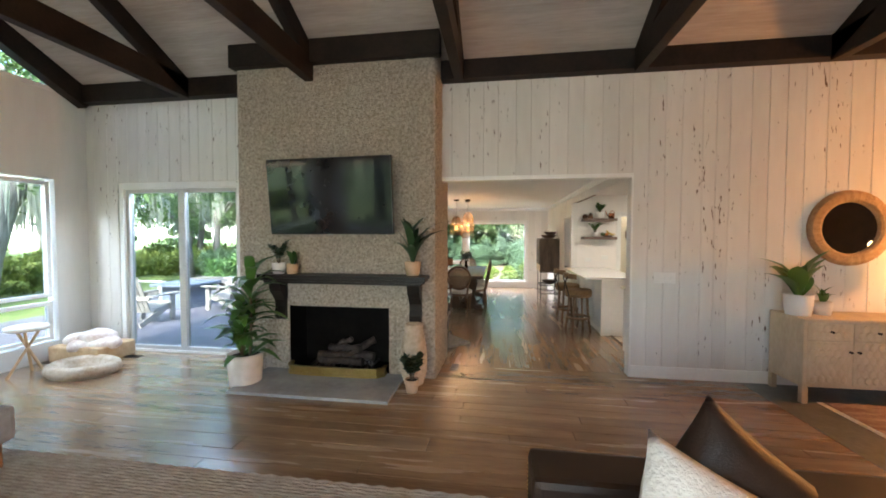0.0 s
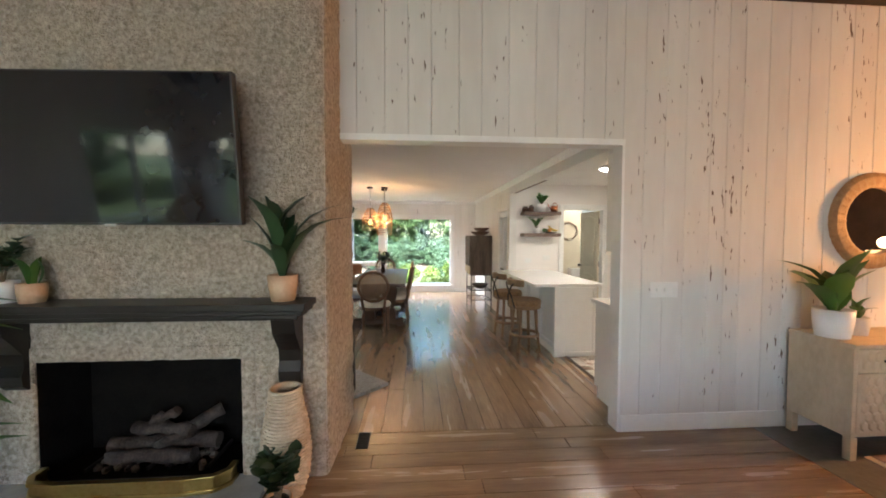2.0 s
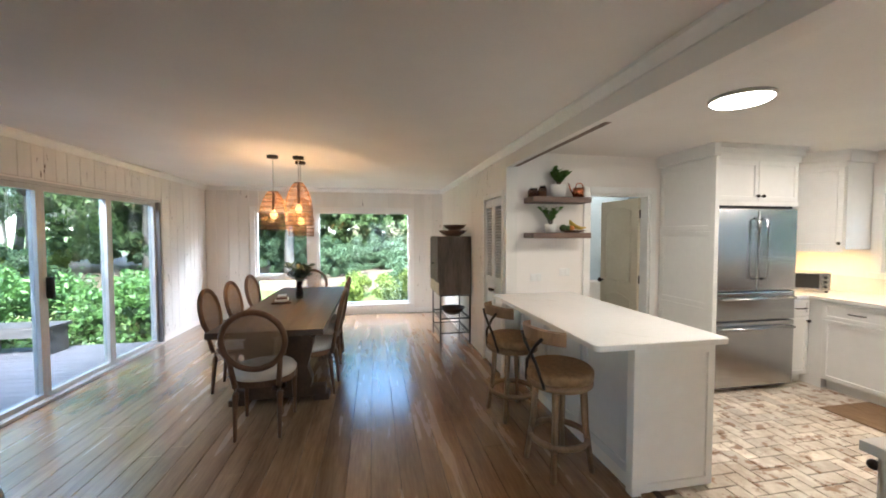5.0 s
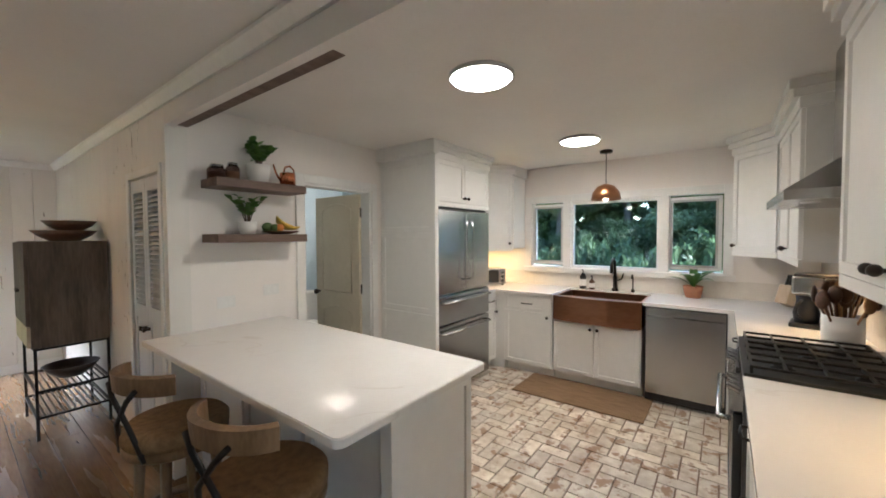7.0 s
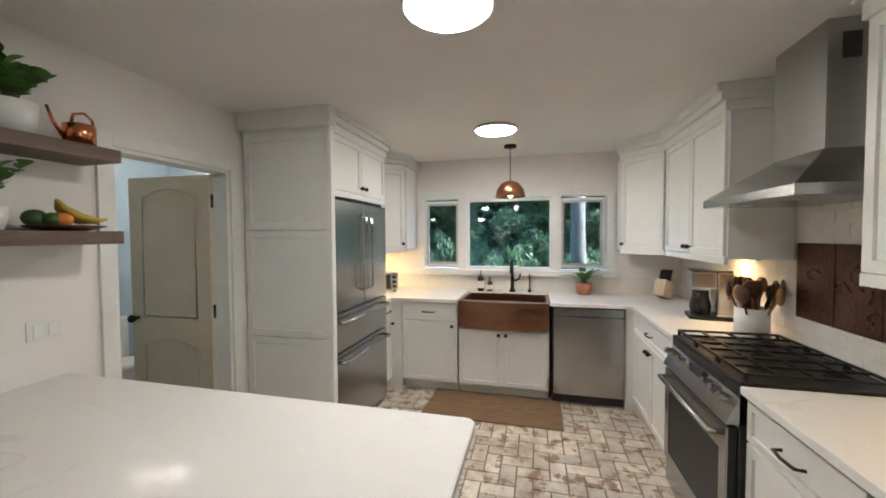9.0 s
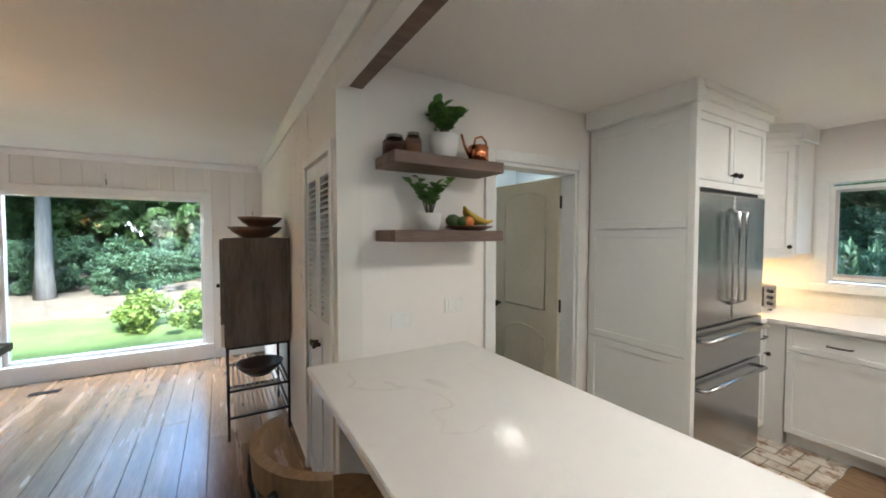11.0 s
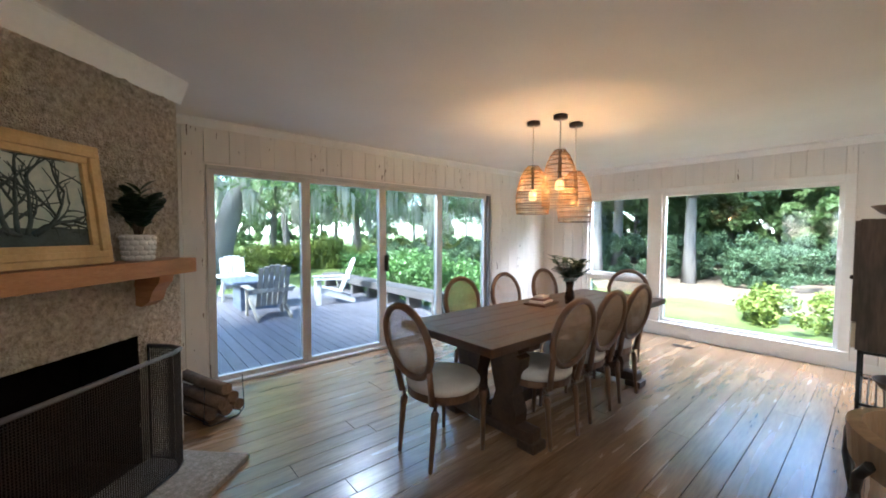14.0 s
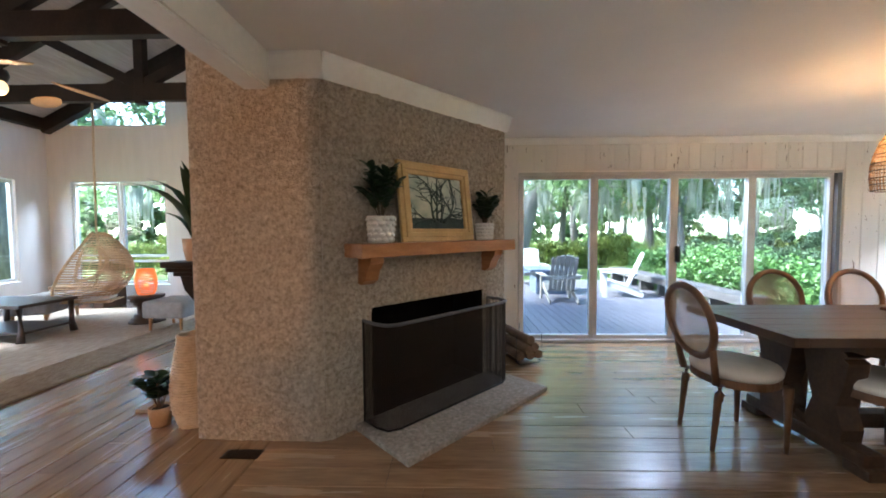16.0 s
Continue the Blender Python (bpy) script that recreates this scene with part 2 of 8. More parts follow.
M["plank_x"] = surf("oak_plank_along_x", (0.155, 0.092, 0.046), (0.30, 0.195, 0.105), 2.2, 0.17, 0.08, stretch=(0.35, 4, 4), vary=0.16, rough2=0.34, dist=0.003, spec=0.7, coat=0.65)
M["plank_y"] = surf("oak_plank_along_y", (0.165, 0.095, 0.049), (0.33, 0.21, 0.118), 2.2, 0.17, 0.08, stretch=(4, 0.35, 4), vary=0.16, rough2=0.34, dist=0.003, spec=0.7, coat=0.65)
M["gap"] = surf("floor_gap", (0.02, 0.012, 0.007), (0.035, 0.02, 0.012), 5, 0.8, 0.0)
M["slate"] = surf("slate_floor", (0.07, 0.074, 0.072), (0.15, 0.152, 0.145), 3, 0.45, 0.25)
M["brick_tile"] = surf("whitewashed_brick_tile", (0.50, 0.41, 0.31), (0.84, 0.78, 0.68), 4, 0.42, 0.18, vary=0.17, fine=4)
def worn(m, under, scale, cut, soft=0.07):
    """Lets the clay show through a whitewash in ragged patches."""
    n, l = m.node_tree.nodes, m.node_tree.links
    b = n["Principled BSDF"]
    geo = n.new("ShaderNodeNewGeometry")
    no = n.new("ShaderNodeTexNoise")
    no.inputs["Scale"].default_value, no.inputs["Detail"].default_value, no.inputs["Roughness"].default_value = scale, 6, 0.62
    l.new(geo.outputs["Position"], no.inputs["Vector"])
    mr = n.new("ShaderNodeMapRange")
    mr.inputs["From Min"].default_value, mr.inputs["From Max"].default_value = cut, cut + soft
    l.new(no.outputs[0], mr.inputs[0])
    mc = n.new("ShaderNodeMix")
    mc.data_type = "RGBA"
    l.new(mr.outputs[0], mc.inputs[0])
    l.new(b.inputs["Base Color"].links[0].from_socket, mc.inputs[6])
    mc.inputs[7].default_value = (*under, 1)
    l.new(mc.outputs[2], b.inputs["Base Color"])
worn(M["brick_tile"], (0.33, 0.205, 0.12), 9.0, 0.535)
M["grout"] = surf("brick_grout", (0.18, 0.11, 0.068), (0.28, 0.185, 0.125), 9, 0.9, 0.2)
M["cab"] = surf("white_cabinet_paint", (0.74, 0.74, 0.72), (0.79, 0.79, 0.77), 2, 0.36, 0.02)
# white cabinet paint with the cool daylight put into its colour
M["cab_daylit"] = surf("daylit_cabinet_paint", (0.60, 0.63, 0.66), (0.66, 0.69, 0.71), 2, 0.38, 0.02)
M["quartz"] = veined("white_quartz", (0.80, 0.79, 0.77), (0.60, 0.56, 0.51))
M["steel"] = surf("brushed_steel", (0.42, 0.42, 0.415), (0.48, 0.48, 0.47), 3, 0.24, 0.012, metal=1.0, stretch=(1, 1, 40), rough2=0.27)
M["steel_dark"] = surf("dark_steel", (0.12, 0.12, 0.12), (0.18, 0.18, 0.18), 3, 0.3, 0.05, metal=1.0)
M["copper"] = surf("brushed_copper", (0.27, 0.135, 0.080), (0.35, 0.185, 0.115), 2, 0.26, 0.02, metal=1.0, stretch=(1, 1, 3), rough2=0.34)
M["copper_dome"] = surf("burnished_copper_dome", (0.33, 0.15, 0.075), (0.44, 0.22, 0.12), 6, 0.3, 0.03, metal=1.0, rough2=0.4)
M["copper_bright"] = surf("polished_copper", (0.62, 0.22, 0.10), (0.70, 0.28, 0.14), 5, 0.18, 0.05, metal=1.0)
M["copper_old"] = surf("aged_copper", (0.06, 0.028, 0.018), (0.13, 0.06, 0.038), 6, 0.42, 0.5, metal=0.8)
M["black_metal"] = surf("black_metal", (0.012, 0.012, 0.012), (0.025, 0.024, 0.023), 6, 0.4, 0.05, metal=0.6)
M["bronze"] = surf("oil_rubbed_bronze", (0.02, 0.016, 0.013), (0.04, 0.03, 0.025), 6, 0.35, 0.05, metal=0.7)
M["brass"] = surf("worn_brass", (0.42, 0.30, 0.10), (0.58, 0.43, 0.17), 5, 0.3, 0.1, metal=1.0)
M["alu"] = surf("aluminium_frame", (0.44, 0.435, 0.42), (0.54, 0.535, 0.52), 5, 0.4, 0.05, metal=0.15)
M["alu_dark"] = surf("dark_frame", (0.10, 0.10, 0.11), (0.15, 0.15, 0.16), 5, 0.45, 0.05, metal=0.4)
M["glass"] = pane_glass("window_glass", (0.72, 0.755, 0.76))
M["tv"] = surf("tv_screen", (0.008, 0.009, 0.011), (0.010, 0.011, 0.013), 2, 0.06, 0.0, spec=0.35)
M["black_plastic"] = surf("black_plastic", (0.012, 0.012, 0.013), (0.02, 0.02, 0.021), 6, 0.45, 0.05)
M["mantel_dark"] = surf("black_stained_mantel", (0.007, 0.006, 0.005), (0.016, 0.012, 0.010), 5, 0.38, 0.08, spec=0.3)
M["mantel_oak"] = surf("oak_mantel", (0.30, 0.125, 0.045), (0.46, 0.22, 0.09), 5, 0.45, 0.12, stretch=(1, 1, 5))
M["chair_wood"] = surf("limed_oak_chair", (0.078, 0.036, 0.016), (0.155, 0.080, 0.040), 9, 0.45, 0.15, stretch=(1, 1, 0.3))
M["linen"] = surf("cream_linen", (0.56, 0.53, 0.48), (0.66, 0.63, 0.58), 8, 0.9, 0.25, fine=30)
M["cane"] = surf("woven_cane", (0.30, 0.21, 0.14), (0.42, 0.31, 0.21), 20, 0.7, 0.2)
M["table_wood"] = surf("dark_oak_table", (0.034, 0.018, 0.010), (0.085, 0.045, 0.024), 3, 0.28, 0.18, stretch=(5, 0.35, 5), rough2=0.45, vary=0.12)
M["table_leg"] = surf("dark_oak_trestle", (0.034, 0.018, 0.010), (0.078, 0.042, 0.022), 5, 0.5, 0.2, spec=0.3)
M["stool_wood"] = surf("weathered_stool_wood", (0.13, 0.075, 0.037), (0.25, 0.158, 0.085), 9, 0.5, 0.15, stretch=(1, 1, 0.3))
M["rush"] = surf("rush_seat", (0.17, 0.095, 0.04), (0.31, 0.19, 0.09), 30, 0.7, 0.5)
M["shelf_wood"] = surf("grey_brown_shelf_wood", (0.10, 0.062, 0.046), (0.18, 0.12, 0.092), 5, 0.6, 0.2, stretch=(0.4, 4, 4))
M["hutch_wood"] = surf("weathered_grey_wood", (0.055, 0.039, 0.029), (0.15, 0.112, 0.083), 3, 0.7, 0.3, stretch=(3, 3, 0.4))
M["rattan"] = surf("natural_rattan", (0.42, 0.27, 0.14), (0.60, 0.42, 0.24), 12, 0.6, 0.3)
M["shade_rattan"] = surf("pendant_rattan", (0.30, 0.15, 0.06), (0.46, 0.26, 0.11), 12, 0.6, 0.3)
M["dark_band"] = surf("dark_band", (0.03, 0.02, 0.014), (0.05, 0.035, 0.024), 8, 0.6, 0.1)
M["wicker"] = surf("pale_wicker", (0.48, 0.38, 0.26), (0.66, 0.55, 0.41), 25, 0.75, 0.5)
M["white_pot"] = surf("white_ceramic", (0.74, 0.73, 0.71), (0.80, 0.79, 0.77), 5, 0.3, 0.03)
M["cream_pot"] = surf("cream_ribbed_pot", (0.56, 0.52, 0.46), (0.68, 0.64, 0.58), 12, 0.7, 0.3)
M["terracotta"] = surf("terracotta", (0.34, 0.15, 0.085), (0.45, 0.22, 0.13), 7, 0.8, 0.2)
M["tan_pot"] = surf("tan_clay_pot", (0.38, 0.25, 0.15), (0.50, 0.35, 0.23), 7, 0.75, 0.2)
M["soil"] = surf("soil", (0.025, 0.016, 0.01), (0.05, 0.034, 0.022), 20, 0.95, 0.6)
M["stem"] = surf("woody_stem", (0.10, 0.075, 0.05), (0.17, 0.13, 0.09), 12, 0.8, 0.3)
M["leaf"] = leafy("house_plant_leaf", (0.035, 0.095, 0.018), (0.10, 0.21, 0.045), 0.35, 0.2)
M["leaf_dark"] = leafy("dark_plant_leaf", (0.012, 0.032, 0.014), (0.035, 0.075, 0.03), 0.35, 0.1)
M["leaf_bright"] = leafy("bright_herb_leaf", (0.05, 0.12, 0.02), (0.12, 0.24, 0.05), 0.45, 0.2)
M["leather"] = surf("brown_leather", (0.016, 0.008, 0.005), (0.036, 0.018, 0.010), 6, 0.5, 0.2, fine=25, spec=0.35)
M["boucle"] = surf("white_tufted_cotton", (0.66, 0.63, 0.57), (0.76, 0.73, 0.68), 14, 0.95, 0.7, fine=6)
M["rug_jute"] = surf("pale_jute_rug", (0.30, 0.25, 0.19), (0.46, 0.40, 0.32), 10, 0.95, 0.9, fine=8, stretch=(1, 2, 1))
M["rug_brown"] = surf("brown_jute_mat", (0.19, 0.115, 0.06), (0.31, 0.20, 0.11), 9, 0.95, 0.7, stretch=(6, 0.6, 1))
M["rug_red"] = surf("faded_red_rug", (0.15, 0.075, 0.07), (0.34, 0.26, 0.235), 3.5, 0.95, 0.4, stretch=(1, 3, 1))
M["cred_wood"] = surf("bleached_mango_wood", (0.46, 0.36, 0.24), (0.60, 0.49, 0.35), 4, 0.55, 0.12, stretch=(1, 1, 0.5))
M["mirror_wood"] = surf("mirror_frame_wood", (0.28, 0.14, 0.055), (0.44, 0.25, 0.11), 22, 0.5, 0.6)
M["mirror"] = surf("mirror_glass", (0.85, 0.85, 0.85), (0.86, 0.86, 0.86), 1, 0.02, 0.0, metal=1.0)
M["grey_fabric"] = surf("grey_fabric", (0.22, 0.215, 0.21), (0.30, 0.295, 0.29), 14, 0.9, 0.4)
M["dark_wood"] = surf("near_black_wood", (0.022, 0.013, 0.009), (0.05, 0.031, 0.022), 5, 0.4, 0.15)
M["deck"] = surf("grey_deck_board", (0.085, 0.08, 0.092), (0.135, 0.128, 0.142), 3, 0.55, 0.2, stretch=(0.4, 3, 3), vary=0.12)
M["bench_wood"] = surf("dark_weathered_bench_wood", (0.05, 0.046, 0.045), (0.095, 0.088, 0.086), 4, 0.6, 0.25, stretch=(0.4, 3, 3))
M["white_poly"] = surf("white_outdoor_wood", (0.32, 0.32, 0.305), (0.40, 0.40, 0.38), 5, 0.6, 0.1)
M["grey_poly"] = surf("weathered_outdoor_wood", (0.21, 0.19, 0.16), (0.31, 0.285, 0.245), 5, 0.7, 0.2)
M["blue_grey"] = surf("slate_blue_table", (0.07, 0.09, 0.12), (0.12, 0.14, 0.18), 5, 0.5, 0.1)
M["grass"] = surf("lawn", (0.085, 0.125, 0.025), (0.16, 0.205, 0.05), 1.6, 0.95, 0.8, fine=30)
M["litter"] = surf("leaf_litter", (0.10, 0.07, 0.045), (0.20, 0.15, 0.10), 5, 0.95, 0.8, fine=10)
M["bark"] = surf("grey_bark", (0.11, 0.10, 0.09), (0.23, 0.21, 0.19), 5, 0.95, 0.9, stretch=(3, 3, 0.6))
M["crown"] = leafy("oak_leaves", (0.085, 0.15, 0.048), (0.20, 0.29, 0.11), 0.6, 0.65)
M["crown_dark"] = leafy("deep_wood_leaves", (0.075, 0.135, 0.065), (0.18, 0.27, 0.13), 0.6, 0.65)
M["hedge"] = leafy("hedge_leaves", (0.040, 0.10, 0.022), (0.12, 0.24, 0.055), 0.5, 0.3)
M["bush_yellow"] = leafy("yellow_green_bush", (0.10, 0.15, 0.022), (0.21, 0.25, 0.045), 0.55, 0.35)
M["reed"] = leafy("marsh_grass", (0.15, 0.21, 0.045), (0.32, 0.38, 0.10), 0.7, 0.35)
M["moss"] = leafy("spanish_moss", (0.30, 0.32, 0.25), (0.44, 0.45, 0.37), 0.9, 0.45)
M["frond"] = leafy("fern_and_palm", (0.055, 0.105, 0.052), (0.15, 0.225, 0.115), 0.5, 0.45)
M["door_cream"] = surf("cream_door_paint", (0.60, 0.53, 0.40), (0.68, 0.61, 0.48), 3, 0.45, 0.03)
M["blue_wall"] = surf("pale_blue_wall", (0.34, 0.43, 0.50), (0.40, 0.49, 0.56), 2, 0.7, 0.04)
M["backsplash"] = surf("glossy_white_tile", (0.68, 0.65, 0.60), (0.76, 0.73, 0.68), 9, 0.22, 0.1)
M["bowl_wood"] = surf("carved_bowl_wood", (0.05, 0.024, 0.013), (0.13, 0.062, 0.032), 8, 0.45, 0.2)
M["log"] = surf("split_log", (0.085, 0.055, 0.036), (0.20, 0.135, 0.09), 7, 0.9, 0.6)
M["char"] = surf("charred_log", (0.010, 0.008, 0.007), (0.085, 0.062, 0.052), 9, 0.95, 0.6)
M["ash"] = surf("grey_ash", (0.07, 0.06, 0.055), (0.22, 0.19, 0.17), 12, 0.95, 0.4)
M["fleece"] = surf("tan_fleece", (0.36, 0.27, 0.18), (0.62, 0.54, 0.43), 7, 0.95, 0.6, fine=5)
M["blanket"] = surf("cream_pink_blanket", (0.46, 0.33, 0.27), (0.76, 0.71, 0.64), 6, 0.95, 0.5, fine=5)
M["gold_frame"] = surf("gilded_frame", (0.46, 0.31, 0.13), (0.62, 0.44, 0.21), 7, 0.45, 0.2)
M["canvas_sky"] = surf("canvas_pale", (0.26, 0.36, 0.34), (0.62, 0.66, 0.58), 3.5, 0.7, 0.15, fine=4)
M["canvas_tree"] = surf("canvas_dark", (0.02, 0.04, 0.045), (0.05, 0.085, 0.085), 9, 0.7, 0.15)
M["mesh_screen"] = surf("fire_screen_mesh", (0.016, 0.010, 0.007), (0.034, 0.021, 0.014), 30, 0.6, 0.3, metal=0.3)
M["banana"] = surf("banana_peel", (0.48, 0.33, 0.04), (0.62, 0.45, 0.07), 8, 0.5, 0.05)
M["fruit_green"] = surf("green_fruit", (0.03, 0.07, 0.015), (0.07, 0.12, 0.03), 9, 0.5, 0.2)
M["fruit_orange"] = surf("orange_peel", (0.55, 0.17, 0.02), (0.65, 0.24, 0.04), 20, 0.5, 0.2)
M["jar_glass"] = pane_glass("jar_glass", (0.55, 0.45, 0.42))
M["bulb"] = glow("bulb_glow", (1.0, 0.56, 0.20), 0.14)
M["disc"] = glow("led_diffuser", (1.0, 0.92, 0.80), 1.6)
M["lampshade"] = glow("lit_shade", (1.0, 0.62, 0.26), 0.10)
M["amber"] = glow("lit_wicker_lamp", (0.95, 0.22, 0.03), 0.018)

# ---- mesh helpers ----
def box(bm, x0, x1, y0, y1, z0, z1, bevel=0.0, m=None):
    r = bmesh.ops.create_cube(bm, size=1.0)
    vs = r["verts"]
    for v in vs:
        v.co = Vector(((x0 + x1) / 2 + v.co.x * (x1 - x0), (y0 + y1) / 2 + v.co.y * (y1 - y0), (z0 + z1) / 2 + v.co.z * (z1 - z0)))
    if bevel:
        es = list({e for v in vs for e in v.link_edges})
        g = bmesh.ops.bevel(bm, geom=es, offset=bevel, segments=2, affect="EDGES", profile=0.6)
        vs = list({v for f in g["faces"] for v in f.verts} | {v for v in vs if v.is_valid})
    if m is not None:
        bmesh.ops.transform(bm, matrix=m, verts=vs)
    return vs

def rod(bm, p0, p1, r0, r1=None, n=10):
    p0, p1 = Vector(p0), Vector(p1)
    r1 = r0 if r1 is None else r1
    d = p1 - p0
    q = d.to_track_quat("Z", "Y").to_matrix().to_4x4()
    return bmesh.ops.create_cone(bm, cap_ends=True, segments=n, radius1=r0, radius2=r1, depth=d.length, matrix=Matrix.Translation((p0 + p1) / 2) @ q)["verts"]

def lathe(bm, prof, cx=0, cy=0, n=24):
    rings = []
    for r, z in prof:
        rings.append([bm.verts.new((cx + max(r, 0.0005) * math.cos(2 * math.pi * k / n), cy + max(r, 0.0005) * math.sin(2 * math.pi * k / n), z)) for k in range(n)])
    for a, b in zip(rings, rings[1:]):
        for k in range(n):
            f = bm.faces.new((a[k], a[(k + 1) % n], b[(k + 1) % n], b[k]))
            f.smooth = True

def tube(bm, pts, r, n=6, closed=False, rz=None):
    pts = [Vector(p) for p in pts]
    rings = []
    c = len(pts)
    for i, p in enumerate(pts):
        a = pts[(i - 1) % c] if closed or i else p
        b = pts[(i + 1) % c] if closed or i < c - 1 else p
        d = (b - a).normalized()
        u = d.cross(Vector((0, 0, 1)))
        u = u.normalized() if u.length > 1e-3 else Vector((1, 0, 0))
        v = d.cross(u).normalized()
        rr = r[i] if isinstance(r, (list, tuple)) else r
        rings.append([bm.verts.new(p + u * rr * math.cos(2 * math.pi * k / n) + v * (rz or rr) * math.sin(2 * math.pi * k / n)) for k in range(n)])
    pairs = list(zip(rings, rings[1:])) + ([(rings[-1], rings[0])] if closed else [])
    for a, b in pairs:
        for k in range(n):
            f = bm.faces.new((a[k], a[(k + 1) % n], b[(k + 1) % n], b[k]))
            f.smooth = True
    if not closed:
        bm.faces.new(rings[0][::-1])
        bm.faces.new(rings[-1])

def prism(bm, poly, z0, z1):
    a = [bm.verts.new((x, y, z0)) for x, y in poly]
    b = [bm.verts.new((x, y, z1)) for x, y in poly]
    n = len(poly)
    bm.faces.new(a[::-1])
    bm.faces.new(b)
    for i in range(n):
        bm.faces.new((a[i], a[(i + 1) % n], b[(i + 1) % n], b[i]))

def part(name, bm, material, parent=None, label="", smooth=False, m=None):
    me = bpy.data.meshes.new(name)
    bmesh.ops.recalc_face_normals(bm, faces=bm.faces)
    bm.to_mesh(me)
    bm.free()
    me.materials.append(material)
    if smooth:
        me.polygons.foreach_set("use_smooth", [True] * len(me.polygons))
    ob = new(name, me)
    if parent is not None:
        ob.parent = parent
    if m is not None:
        ob.matrix_basis = m
    if label:
        tagged(ob, label)
    return ob

def thing(name, label, category, where=(0, 0, 0), rz=0, group="", kind=""):
    ob = new(name)
    ob.empty_display_size = 0.1
    ob.matrix_basis = pose(*where, 0, 0, rz)
    return tagged(ob, label, category, group, kind)

def B(name, material, parent, *b, bevel=0.0, label="", m=None):
    bm = bmesh.new()
    box(bm, *b, bevel=bevel)
    return part(name, bm, material, parent, label, m=m)

def setting(name, bm, material, label):
    return tagged(part(name, bm, material), label, name.split("_")[0], kind="structure")

def holed(bm, axis, f0, f1, a0, a1, z0, z1, holes):
    """A wall of thickness f0..f1 along the other axis a0..a1 with rectangular openings (a, a, z, z)."""
    As = sorted({a0, a1, *[h for o in holes for h in o[:2]]})
    for p, q in zip(As, As[1:]):
        spans = sorted(o[2:] for o in holes if o[0] < (p + q) / 2 < o[1])
        z = z0
        for s, e in spans + [(z1, z1)]:
            if s > z + 1e-4:
                if axis == "y":
                    box(bm, p, q, f0, f1, z, s)
                else:
                    box(bm, f0, f1, p, q, z, s)
            z = max(z, e)

BOARDS = {}
def board_mesh(w, h, material, axis):
    key = (round(w, 3), round(h, 3), material.name, axis)
    if key not in BOARDS:
        bm = bmesh.new()
        t, c = 0.018, 0.005
        sec = [(0.0006, 0), (0.0006, t - c), (c, t), (w - c, t), (w - 0.0006, t - c), (w - 0.0006, 0)]
        lo = [bm.verts.new((a, -d, 0) if axis == "y" else (d, a, 0)) for a, d in sec]
        hi = [bm.verts.new((a, -d, h) if axis == "y" else (d, a, h)) for a, d in sec]
        for i in range(len(sec) - 1):
            bm.faces.new((lo[i], lo[i + 1], hi[i + 1], hi[i]))
        bm.faces.new(lo)
        bm.faces.new(hi)
        bmesh.ops.recalc_face_normals(bm, faces=bm.faces)
        me = bpy.data.meshes.new("board")
        bm.to_mesh(me)
        bm.free()
        me.materials.append(material)
        BOARDS[key] = me
    return BOARDS[key]

def boards(parent, axis, face, a0, a1, z0, z1, material, rnd, flip=False, top=None):
    """Upright boards side by side; face is the plane behind them, they stand 18 mm proud of it."""
    a = a0
    while a < a1 - 0.02:
        w = min(rnd.choice((0.13, 0.165, 0.165, 0.20)), a1 - a)
        if a1 - a - w < 0.06:
            w = a1 - a
        zt = top(a + w / 2) if top else z1
        ob = new("board", board_mesh(w, round(zt - z0, 2), material, axis))
        ob.parent = parent
        if axis == "y":
            ob.matrix_basis = pose(a + w, face, z0, 0, 0, 180) if flip else pose(a, face, z0)
        else:
            ob.matrix_basis = pose(face, a + w, z0, 0, 0, 180) if flip else pose(face, a, z0)
        a += w

# ---- plan ----
WY, WK = 4.353, 4.45            # living wall core: living side, kitchen side
OPX0, OPX1, OPZ = -0.69, 1.44, 2.19
XL, XW = -5.50, -2.80           # gable wall of the living room; deck wall of the dining room
YE, XC, YS = 11.51, 1.47, 7.86  # end wall, closet wall, shelf wall
XK = 5.15                       # sink wall
CEIL, KCEIL = 2.39, 2.368    # dining room; kitchen
EAVE, YN, SLOPE = 3.32, -2.25, 0.5
RIDGE = (4.33 + YN) / 2
def roof_z(y):
    return EAVE + 0.12 + SLOPE * (min(4.335 - y, y - YN))

rnd = random.Random(3)
# living wall with the wide opening and the living slider
bm = bmesh.new()
holed(bm, "y", WY, WK, XL - 0.15, 7.0, -0.02, 3.72, [(OPX0, OPX1 + 0.02, -0.02, OPZ + 0.045), (-4.97, -3.24, -0.02, 2.2)])
wall_living = setting("wall_living", bm, M["wall_paint"], "whitewashed pecky cypress board wall beside the wide opening")
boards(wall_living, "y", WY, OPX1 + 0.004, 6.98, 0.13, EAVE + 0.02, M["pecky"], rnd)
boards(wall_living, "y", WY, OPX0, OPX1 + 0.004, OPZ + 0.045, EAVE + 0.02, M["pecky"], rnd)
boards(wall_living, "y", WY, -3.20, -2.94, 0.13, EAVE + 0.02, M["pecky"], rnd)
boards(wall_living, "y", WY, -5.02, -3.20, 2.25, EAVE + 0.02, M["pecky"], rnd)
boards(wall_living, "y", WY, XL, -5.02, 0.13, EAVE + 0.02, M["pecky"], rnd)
bm = bmesh.new()
box(bm, OPX1 - 0.0, OPX1 + 0.02, 4.334, WK + 0.02, 0.0, OPZ + 0.0)
box(bm, OPX0, OPX1 + 0.02, 4.331, WK + 0.022, OPZ - 0.0, OPZ + 0.045)
